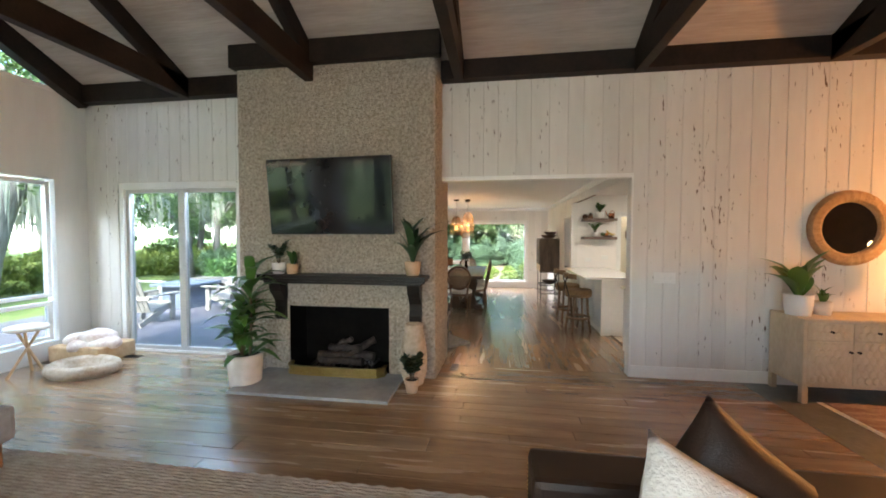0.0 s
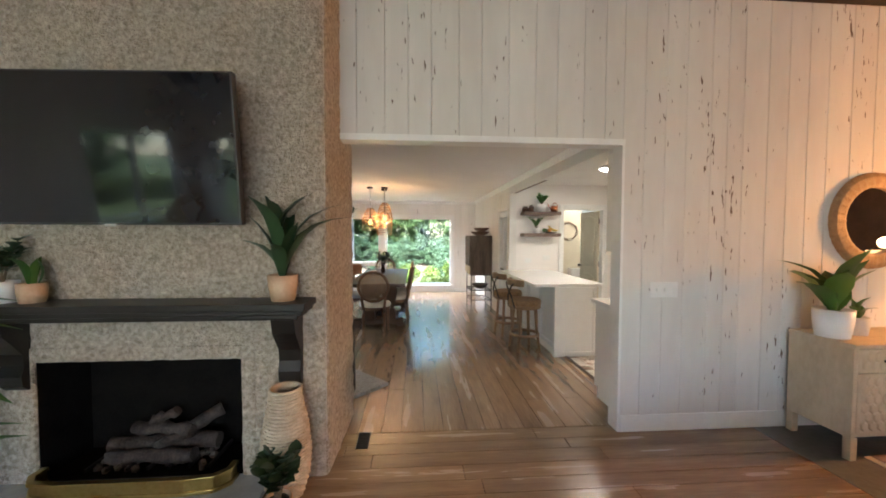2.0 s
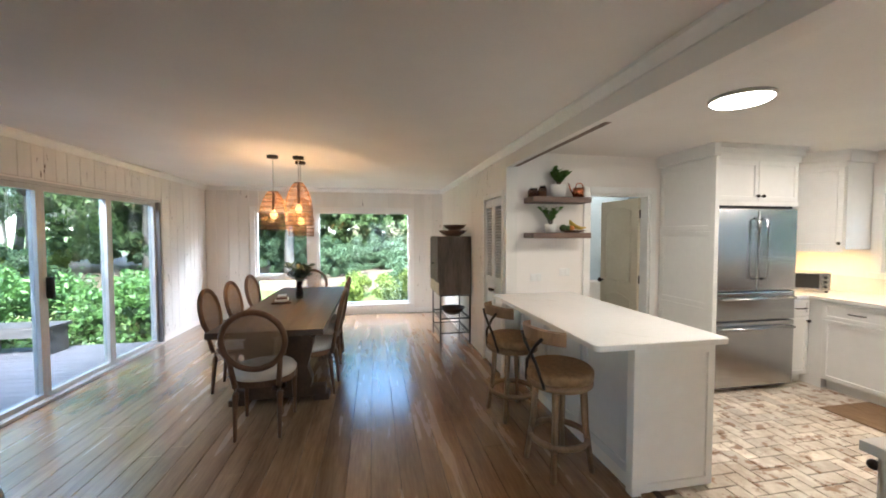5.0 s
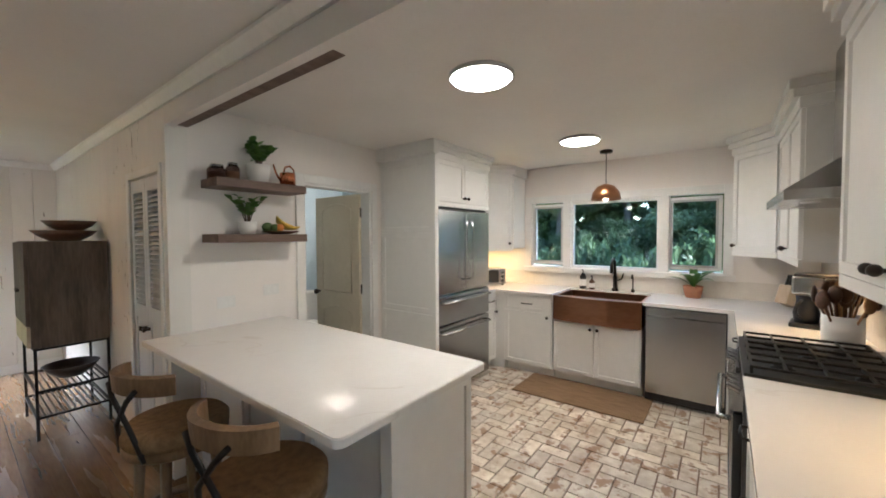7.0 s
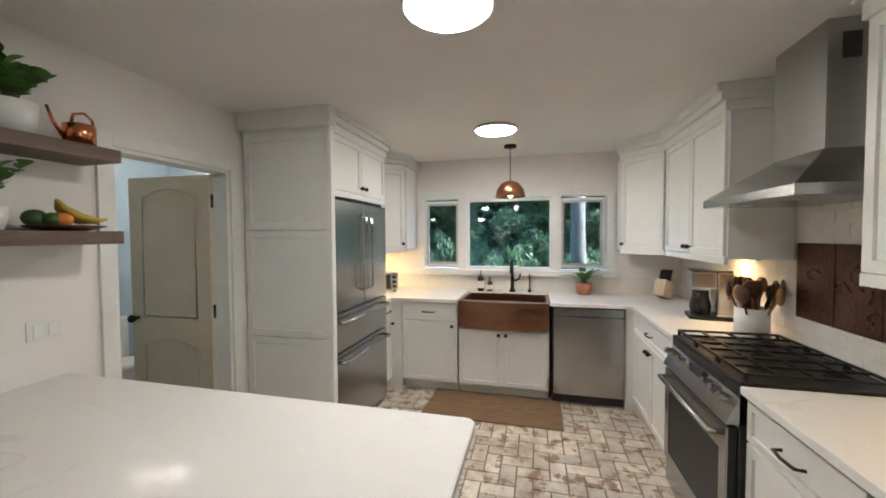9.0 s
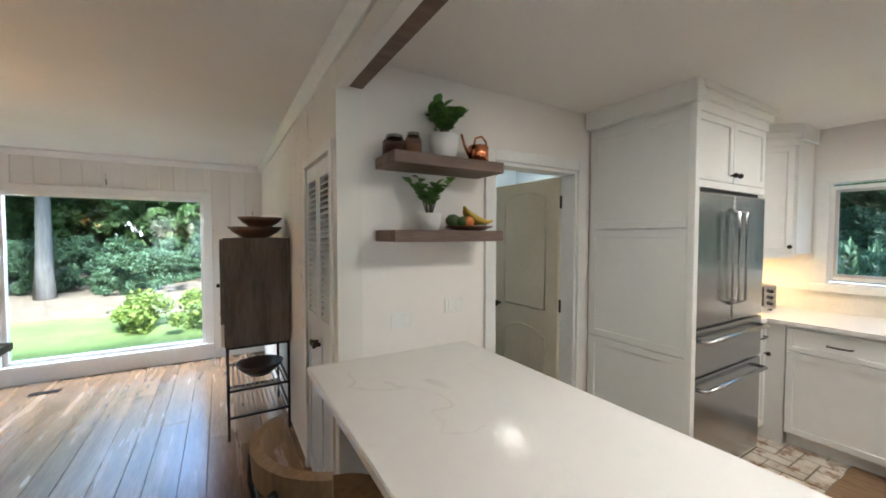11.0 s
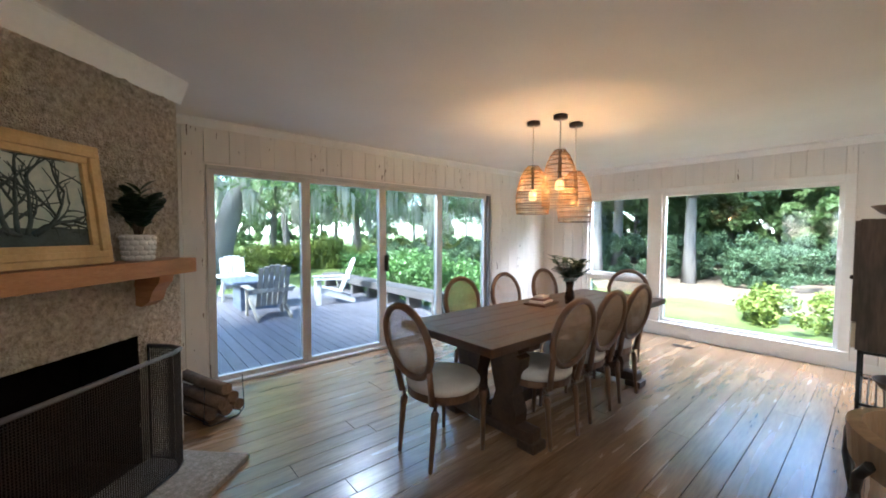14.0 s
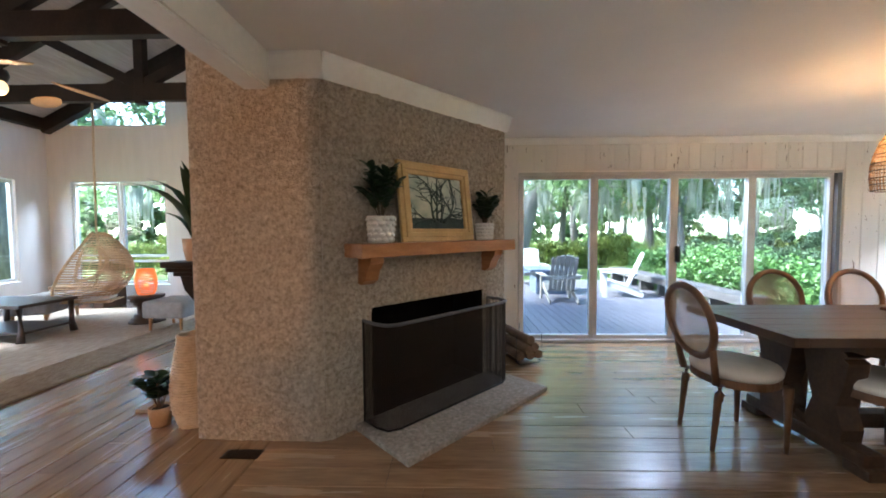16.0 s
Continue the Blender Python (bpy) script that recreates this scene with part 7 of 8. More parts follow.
for k in range(24):
    bmesh.ops.create_icosphere(bm, subdivisions=1, radius=0.006, matrix=Matrix.Translation((0.004, -0.01 if k < 24 else 0, 0.13 + k * 0.019)))
part("nailheads", bm, M["brass"], sf, "row of small brass nailheads")
def pillow(name, label, where, rot, w, h, t, mat, ridges=False):
    p = thing(name, label, "cushion", (0, 0, 0))
    bm = bmesh.new()
    n = 18
    G = {}
    for s in (1, -1):
        for i in range(n + 1):
            for j in range(n + 1):
                u, v = i / n * 2 - 1, j / n * 2 - 1
                th = t * (max(0, (1 - u ** 4) * (1 - v ** 4))) ** 0.6
                if ridges:
                    th += 0.008 * max(0, 1 - abs(abs(u) + abs(v) - 0.75) * 14) + 0.006 * max(0, 1 - abs(abs(u) + abs(v) - 1.3) * 14)
                pin = 1 - 0.06 * (1 - u * u) * abs(v) - 0.0
                pin2 = 1 - 0.06 * (1 - v * v) * abs(u)
                G[s, i, j] = bm.verts.new((u * w / 2 * pin2, s * th / 2 * 0.9, v * h / 2 * pin))
        for i in range(n):
            for j in range(n):
                f = bm.faces.new((G[s, i, j], G[s, i + 1, j], G[s, i + 1, j + 1], G[s, i, j + 1]))
                f.smooth = True
    bmesh.ops.remove_doubles(bm, verts=bm.verts, dist=0.0008)
    part("cover", bm, M[mat], p)
    p.matrix_basis = pose(*where, *rot)
    return p
pillow("throw_pillow", "white tufted cotton throw pillow on the sofa", (0.64, 1.12, 0.585), (-30, 30, 8), 0.60, 0.54, 0.19, "boucle", True)
pillow("leather_cushion", "large brown leather cushion leaning on the sofa back", (0.84, 1.43, 0.555), (-14, 40, 0), 0.60, 0.56, 0.20, "leather")

# rug, ottoman, stool, pet bed
rg2 = thing("jute_rug", "large pale woven jute rug", "rug", (0, 0, 0.002))
B("woven_field", M["rug_jute"], rg2, -4.75, 0.1, -1.6, 2.15, 0, 0.012, bevel=0.004)
bm = bmesh.new()
for k in range(20):
    y = 2.145 - k * 0.028
    tube(bm, [(-4.74 + q * 0.0605, y + 0.003 * (1 if q % 2 else -1), 0.012 + 0.003 * (1 if (q + k) % 2 else -1)) for q in range(81)], 0.010, 4)
tagged(part("braid", bm, M["rug_jute"], rg2, "raised braided rows"), kind="stuff")
def ottoman(where, rz, w, d, label):
    o = thing("ottoman", label, "ottoman", where, rz, group="ottomans")
    B("cushion", M["grey_fabric"], o, -w / 2, w / 2, -d / 2, d / 2, 0.17, 0.40, bevel=0.035)
    for x in (-w / 2 + 0.07, w / 2 - 0.07):
        for y in (-d / 2 + 0.07, d / 2 - 0.07):
            bm = bmesh.new()
            rod(bm, (x * 1.04, y * 1.04, 0), (x, y, 0.18), 0.016, 0.026, 10)
            part("leg", bm, M["mirror_wood"], o, "tapered wooden leg")
ottoman((-3.45, 1.75, 0.014), 0, 0.55, 0.55, "grey fabric ottoman on tapered wooden legs")
ottoman((-3.75, -0.45, 0.014), 20, 0.85, 0.5, "grey fabric bench ottoman on the rug")
st = thing("tripod_stool", "small round white stool on a twisted wooden tripod", "stool", (-5.15, 3.40, 0))
bm = bmesh.new()
lathe(bm, [(0, 0.50), (0.17, 0.50), (0.185, 0.52), (0.175, 0.545), (0, 0.55)], n=28)
part("seat", bm, M["boucle"], st)
for k in range(3):
    a = k * 2.09 + 0.3
    bm = bmesh.new()
    rod(bm, (0.17 * math.cos(a), 0.17 * math.sin(a), 0), (-0.11 * math.cos(a), -0.11 * math.sin(a), 0.50), 0.014, n=8)
    part("leg", bm, M["rattan"], st)
pb = thing("pet_bed", "tan fleece pet bed on the planks", "pet bed", (-4.62, 3.55, 0))
pb.scale = (1.15, 0.85, 1.0)
bm = bmesh.new()
lathe(bm, [(0, 0.02), (0.20, 0.03), (0.22, 0.10), (0.28, 0.13), (0.33, 0.10), (0.34, 0.04), (0.31, 0.0), (0, 0)], n=30)
part("bolster", bm, M["fleece"], pb, smooth=True)
bk = thing("storage_basket", "low woven basket heaped with a cream blanket", "basket", (-5.05, 4.0, 0))
B("basket", M["rattan"], bk, -0.36, 0.36, -0.24, 0.24, 0, 0.20, bevel=0.03)
bm = bmesh.new()
for k, (x, y, z, r) in enumerate(((-0.18, 0, 0.22, 0.16), (0.05, 0.02, 0.26, 0.18), (0.22, -0.03, 0.20, 0.15), (0.0, -0.12, 0.18, 0.14))):
    bmesh.ops.create_icosphere(bm, subdivisions=3, radius=r, matrix=Matrix.Translation((x, y, z)) @ Matrix.Diagonal((1.2, 1.0, 0.6, 1)))
for v in bm.verts:
    v.co += v.normal * 0.0 + Vector((0, 0, 0.02 * noise.noise(v.co * 9)))
part("blanket", bm, M["blanket"], bk, "rumpled cream blanket", smooth=True)

# far end of the living room
ct = thing("coffee_table", "dark wooden coffee table with a lower shelf", "coffee table", (-2.95, 0.15, 0.014))
B("top", M["dark_wood"], ct, -0.35, 0.35, -0.65, 0.35, 0.42, 0.46, bevel=0.006)
B("shelf", M["dark_wood"], ct, -0.32, 0.32, -0.62, 0.32, 0.10, 0.13, bevel=0.004)
for x in (-0.30, 0.30):
    for y in (-0.60, 0.30):
        bm = bmesh.new()
        tube(bm, [(x * 1.06, y * 1.03, 0), (x, y, 0.12), (x, y, 0.42)], [0.045, 0.032, 0.034], 8)
        part("leg", bm, M["dark_wood"], ct)
sw = thing("hanging_chair", "natural rattan teardrop chair hanging on a rope", "hanging chair", (-3.93, 0.19, 0))
def swing_level(f):
    """Front edge, back edge, half width and height of the shell at f from apex to base."""
    z = 1.34 - 1.04 * f
    front = -0.02 - 0.44 * f
    back = 0.02 + 0.50 * math.sin(math.pi * min(1.0, f * 0.92 + 0.04)) ** 0.75 * (1 if f < 0.62 else 1 - 0.55 * (f - 0.62))
    half = 0.03 + 0.30 * math.sin(min(1.0, f * 1.25) * math.pi / 2) * (1 if f < 0.8 else 1 - 1.1 * (f - 0.8))
    return front, max(back, front + 0.05), half, z
def swing_ring(f):
    fr, bk_, hw, z = swing_level(f)
    d = bk_ - fr
    return [Vector((hw * math.cos(q) * (1 if abs(q - math.pi / 2) > 0.1 else 1), fr + d * math.sin(q) ** 0.8, z)) for q in [math.pi * j / 16 for j in range(17)]]
bm = bmesh.new()
for k in range(1, 30):
    tube(bm, swing_ring(k / 29), 0.011, 5)
for j in range(1, 16):
    tube(bm, [swing_ring(k / 14)[j] for k in range(15)], 0.007, 4)
for j in range(9):
    y = -0.44 + 0.6 * j / 8
    tube(bm, [(-0.25, y, 0.31), (0, y, 0.27), (0.25, y, 0.31)], 0.010, 5)
tagged(part("shell", bm, M["rattan"], sw, "open woven rattan shell"), kind="stuff")
for side in (-1, 1):
    bm = bmesh.new()
    tube(bm, [(side * swing_level(k / 14)[2], swing_level(k / 14)[0], swing_level(k / 14)[3]) for k in range(15)], 0.020, 7)
    part("edge_pole", bm, M["rattan"], sw)
bm = bmesh.new()
tube(bm, [(0.23 * math.sin(q), -0.16 - 0.17 * (0.5 - 0.5 * math.cos(q)) + 0.16 * abs(math.sin(q)), 0.86 + 0.27 * math.cos(q)) for q in [2 * math.pi * k / 30 for k in range(30)]], 0.020, 7, closed=True)
part("hoop", bm, M["rattan"], sw)
bm = bmesh.new()
bmesh.ops.create_icosphere(bm, subdivisions=3, radius=0.3, matrix=Matrix.Translation((0, -0.08, 0.36)) @ Matrix.Diagonal((0.8, 1.0, 0.25, 1)))
part("seat_pad", bm, M["boucle"], sw, smooth=True)
bm = bmesh.new()
tube(bm, [(0, 0.0, 1.32), (0, 0.01, 2.2), (0, 0.03, 3.37)], 0.014, 6)
part("rope", bm, M["wicker"], sw)
tk = thing("blanket_chest", "low brown woven chest under the gable window", "chest", (-4.95, -0.95, 0))
B("body", M["bowl_wood"], tk, -0.24, 0.24, -0.5, 0.45, 0.0, 0.34, bevel=0.02)
B("lid", M["rug_brown"], tk, -0.26, 0.26, -0.52, 0.47, 0.342, 0.40, bevel=0.02, label="flat woven lid")
for y_ in (-0.3, 0.25):
    B("strap", M["dark_wood"], tk, 0.24, 0.255, y_ - 0.03, y_ + 0.03, 0.02, 0.34, bevel=0.003)
sd = thing("side_table", "black hourglass drum side table", "side table", (-3.76, 1.07, 0.014))
bm = bmesh.new()
lathe(bm, [(0, 0), (0.23, 0), (0.23, 0.03), (0.20, 0.03), (0.20, 0.07), (0.16, 0.07), (0.16, 0.12), (0.12, 0.12), (0.12, 0.26), (0.16, 0.26), (0.16, 0.31), (0.20, 0.31), (0.20, 0.36), (0.235, 0.36), (0.235, 0.395), (0, 0.395)], n=10)
part("drum", bm, M["dark_wood"], sd)
wl_ = thing("wicker_lamp", "lit amber wicker table lamp on the side table", "lamp", (-3.76, 1.07, 0.409))
bm = bmesh.new()
z = 0.02
while z < 0.39:
    r = 0.085 + 0.05 * math.sin(math.pi * (z + 0.03) / 0.46)
    tube(bm, [(r * math.cos(2 * math.pi * q / 20), r * math.sin(2 * math.pi * q / 20), z) for q in range(20)], 0.008, 5, closed=True)
    z += 0.024
tagged(part("shade", bm, M["amber"], wl_, "glowing amber wicker rings"), kind="stuff")
bm = bmesh.new()
bmesh.ops.create_uvsphere(bm, u_segments=12, v_segments=8, radius=0.035, matrix=Matrix.Translation((0, 0, 0.15)))
part("bulb", bm, M["bulb"], wl_, smooth=True)
lamp("wicker_lamp_bulb", "POINT", (-3.76, 1.07, 0.62), 0.035, (1.0, 0.5, 0.16), 0.04)
fn = thing("ceiling_fan", "ceiling fan with broad leaf shaped blades and lit globe", "fan", (-2.08, 1.02, 0))
bm = bmesh.new()
rod(bm, (0, 0, 2.95), (0, 0, 3.26), 0.014, n=8)
lathe(bm, [(0, 2.98), (0.09, 2.97), (0.10, 2.92), (0.08, 2.86), (0, 2.86)], n=20)
part("motor", bm, M["bronze"], fn)
for k in range(5):
    a = k * 72 + 30
    bm = bmesh.new()
    r_ = Matrix.Rotation(radians(a), 4, "Z") @ Matrix.Rotation(radians(10), 4, "X")
    pts = [(0.12, -0.025), (0.22, -0.07), (0.36, -0.105), (0.52, -0.10), (0.64, -0.06), (0.70, 0), (0.64, 0.06), (0.52, 0.10), (0.36, 0.105), (0.22, 0.07), (0.12, 0.025)]
    lo = [bm.verts.new(r_ @ Vector((x, y, 2.90))) for x, y in pts]
    hi = [bm.verts.new(r_ @ Vector((x, y, 2.908))) for x, y in pts]
    bm.faces.new(lo[::-1])
    bm.faces.new(hi)
    for i in range(len(pts)):
        bm.faces.new((lo[i], lo[(i + 1) % len(pts)], hi[(i + 1) % len(pts)], hi[i]))
    part("blade", bm, M["mirror_wood"], fn)
bm = bmesh.new()
bmesh.ops.create_uvsphere(bm, u_segments=16, v_segments=10, radius=0.085, matrix=Matrix.Translation((0, 0, 2.80)))
part("globe", bm, M["lampshade"], fn, "glowing glass globe", smooth=True)
lamp("fan_bulb", "POINT", (-2.08, 1.02, 2.68), 1.6, (1.0, 0.62, 0.30), 0.08)

# ---- dining room ----
dm = thing("dining_mantel", "warm oak mantel shelf on two corbels", "mantel", (CH[2][0], CH[2][1], 0), 135)
B("shelf", M["mantel_oak"], dm, 0.145, 1.72, -0.215, -0.004, 1.155, 1.245, bevel=0.006)
for x in (0.24, 1.49):
    bm = bmesh.new()
    prof = [(-0.004, 0.98), (-0.05, 0.97), (-0.10, 1.0), (-0.12, 1.06), (-0.16, 1.11), (-0.17, 1.155), (-0.004, 1.155)]
    a = [bm.verts.new((x, y, z)) for y, z in prof]
    b = [bm.verts.new((x + 0.10, y, z)) for y, z in prof]
    bm.faces.new(a)
    bm.faces.new(b[::-1])
    for i in range(len(prof)):
        bm.faces.new((a[i], a[(i + 1) % len(prof)], b[(i + 1) % len(prof)], b[i]))
    part("corbel", bm, M["mantel_oak"], dm, "shaped oak corbel")
hd2 = thing("dining_hearth", "shell flecked hearth slab laid on the planks", "hearth", (CH[2][0], CH[2][1], 0), 135)
B("slab", M["tabby_hearth"], hd2, 0.20, 1.66, -0.58, 0.0, 0.0, 0.035, bevel=0.006)
fs = thing("fire_screen", "black mesh fire screen with a curved top rail", "fire screen", (CH[2][0], CH[2][1], 0.035), 135)
pth = [(0.27, -0.02), (0.27, -0.16), (0.30, -0.25), (0.38, -0.28), (1.45, -0.28), (1.53, -0.25), (1.56, -0.16), (1.56, -0.02)]
bm = bmesh.new()
for (x0, y0), (x1, y1) in zip(pth, pth[1:]):
    L = math.hypot(x1 - x0, y1 - y0)
    nn = max(1, int(L / 0.012))
    for k in range(nn):
        f = (k + 0.5) / nn
        x, y = x0 + (x1 - x0) * f, y0 + (y1 - y0) * f
        box(bm, x - 0.0016, x + 0.0016, y - 0.0016, y + 0.0016, 0.0, 0.68)
for k in range(54):
    z = 0.012 + k * 0.0125
    tube(bm, [(x, y, z) for x, y in pth], 0.0017, 3)
tagged(part("mesh", bm, M["mesh_screen"], fs, "fine black wire mesh"), kind="stuff")
bm = bmesh.new()
tube(bm, [(x, y, 0.69) for x, y in pth], 0.012, 8)
part("top_rail", bm, M["alu_dark"], fs, "grey metal top rail")
bm = bmesh.new()
tube(bm, [(x, y, 0.01) for x, y in pth], 0.007, 6)
for x in (0.27, 1.56):
    rod(bm, (x, -0.02, 0), (x, -0.02, 0.69), 0.007, n=6)
part("bottom_rail", bm, M["black_metal"], fs)
pc = thing("painting", "framed painting of a bare branching tree on the mantel", "painting", (CH[2][0], CH[2][1], 0), 135)
pm = Matrix.Translation((0.87, -0.13, 1.246)) @ Matrix.Rotation(radians(-7), 4, "X")
bm = bmesh.new()
for o, t0, t1 in ((0.0, 0.0, 0.03), (0.03, 0.0, 0.045), (0.06, 0.0, 0.03)):
    x0, x1, z0, z1 = -0.36 + o, 0.36 - o, 0.0 + o, 0.575 - o
    w = 0.032
    for b in ((x0, x1, z0, z0 + w), (x0, x1, z1 - w, z1), (x0, x0 + w, z0 + w, z1 - w), (x1 - w, x1, z0 + w, z1 - w)):
        box(bm, b[0], b[1], -t1, 0.0, b[2], b[3], 0.004, pm)
part("frame", bm, M["gold_frame"], pc, "pale gold stepped frame")
bm = bmesh.new()
box(bm, -0.28, 0.28, -0.012, -0.002, 0.08, 0.49, 0, pm)
part("canvas", bm, M["canvas_sky"], pc)
bm = bmesh.new()
rnd = random.Random(31)
def branch(p, a, L, r, depth):
    pts = [Vector(p)]
    for k in range(4):
        a += rnd.uniform(-0.35, 0.35)
        q = pts[-1] + Vector((math.cos(a) * L / 4, 0, math.sin(a) * L / 4))
        q.x, q.z = min(max(q.x, -0.27), 0.27), min(max(q.z, 0.09), 0.48)
        pts.append(q)
    tube(bm, [pm @ v for v in pts], [r, r * 0.85, r * 0.7, r * 0.55, r * 0.4], 4)
    if depth:
        for k in (1, 2, 3, 4):
            branch(pts[k], a + rnd.choice((-1, 1)) * rnd.uniform(0.4, 0.9), L * 0.62, r * 0.6, depth - 1)
for x, a in ((-0.04, 2.2), (-0.01, 1.7), (0.02, 1.3), (0.05, 0.8), (0.0, 2.6), (0.04, 0.5)):
    branch((x, -0.012, 0.14), a, 0.25, 0.0125, 2)
box(bm, -0.278, 0.278, -0.0135, -0.0125, 0.082, 0.17, 0, pm)
part("painted_tree", bm, M["canvas_tree"], pc, "dark painted branches and bank")
def mantel_pot(s, d, seed):
    m = pose(CH[2][0], CH[2][1], 0, 0, 0, 135) @ Vector((s, -0.11, 1.246))
    t = potted("zz_plant", "dark glossy plant in a white scale textured pot", tuple(m), (d * 0.42, d * 0.5, d * 0.95), "white_pot", "white pot with raised scales", (14, 0.09, 0.048, 0.34 if seed == 1 else 0.26), "leaf_dark", seed, stems=12, kind="sprig")
    bm = bmesh.new()
    for r in range(5):
        for k in range(12):
            a = 2 * math.pi * (k + 0.5 * (r % 2)) / 12
            z = d * 0.95 * (r + 0.6) / 5.3
            R = d * (0.42 + 0.08 * z / (d * 0.95)) + 0.003
            bmesh.ops.create_uvsphere(bm, u_segments=8, v_segments=5, radius=0.018, matrix=Matrix.Translation((R * math.cos(a), R * math.sin(a), z)) @ Matrix.Rotation(a, 4, "Z") @ Matrix.Diagonal((0.45, 1.25, 0.75, 1)))
    tagged(part("scales", bm, M["white_pot"], t, smooth=True), kind="stuff")
mantel_pot(0.36, 0.185, 1)
mantel_pot(1.42, 0.15, 2)
lg = thing("log_holder", "split firewood stacked in a low wire holder", "firewood", (-2.25, 6.28, 0), 20)
bm = bmesh.new()
for x in (-0.22, 0.22):
    tube(bm, [(x, -0.14, 0.30), (x, -0.15, 0.04), (x, -0.10, 0.0), (x, 0.10, 0.0), (x, 0.15, 0.04), (x, 0.14, 0.30)], 0.005, 6)
for y in (-0.12, 0.12):
    rod(bm, (-0.22, y, 0.03), (0.22, y, 0.03), 0.005, n=6)
part("wire_frame", bm, M["black_metal"], lg)
rnd = random.Random(2)
for y, z in ((-0.10, 0.09), (0.0, 0.09), (0.10, 0.09), (-0.06, 0.17), (0.05, 0.17), (0.0, 0.245)):
    bm = bmesh.new()
    tube(bm, [(-0.27 + rnd.uniform(-0.05, 0.05), y, z), (0, y + rnd.uniform(-0.01, 0.01), z + rnd.uniform(-0.01, 0.01)), (0.27 + rnd.uniform(-0.05, 0.05), y, z)], [0.045, 0.042, 0.045], 7)
    part("log", bm, M["log"], lg)

# table
dt = thing("dining_table", "long dark oak trestle dining table", "table", (0, 0, 0))
TX0, TX1, TY0, TY1 = -1.15, -0.27, 7.33, 9.88
for k in range(6):
    w = (TX1 - TX0) / 6
    B("top_plank", M["table_wood"], dt, TX0 + k * w + 0.001, TX0 + (k + 1) * w - 0.001, TY0 + 0.08, TY1 - 0.08, 0.715, 0.765, bevel=0.003)
for y in (TY0, TY1 - 0.0795):
    B("breadboard_end", M["table_wood"], dt, TX0, TX1, y, y + 0.0785, 0.714, 0.766, bevel=0.004)
xm = (TX0 + TX1) / 2
for y in (TY0 + 0.48, TY1 - 0.48):
    bm = bmesh.new()
    for s in (-1, 1):
        prof = [(0.10, 0.12), (0.11, 0.2), (0.07, 0.32), (0.11, 0.46), (0.13, 0.58), (0.10, 0.60), (0.13, 0.62), (0.10, 0.64), (0.13, 0.66)]
        a = [bm.verts.new((xm + s * 0.17 - p, y - 0.06, z)) for p, z in prof] + [bm.verts.new((xm + s * 0.17 + p, y - 0.06, z)) for p, z in prof[::-1]]
        b = [bm.verts.new((v.co.x, y + 0.06, v.co.z)) for v in a]
        bm.faces.new(a)
        bm.faces.new(b[::-1])
        for i in range(len(a)):
            bm.faces.new((a[i], a[(i + 1) % len(a)], b[(i + 1) % len(a)], b[i]))
    part("pedestal", bm, M["table_leg"], dt, "carved vase shaped trestle posts")
    bm = bmesh.new()
    box(bm, xm - 0.40, xm + 0.40, y - 0.065, y + 0.065, 0.04, 0.13, 0.025)
    for s in (-1, 1):
        box(bm, xm + s * 0.36 - 0.07, xm + s * 0.36 + 0.07, y - 0.07, y + 0.07, 0.0, 0.06, 0.012)
    part("foot", bm, M["table_leg"], dt)
    B("cross_bearer", M["table_leg"], dt, xm - 0.38, xm + 0.38, y - 0.06, y + 0.06, 0.65, 0.714, bevel=0.01)
B("stretcher", M["table_leg"], dt, xm - 0.04, xm + 0.04, TY0 + 0.45, TY1 - 0.45, 0.09, 0.18, bevel=0.008)

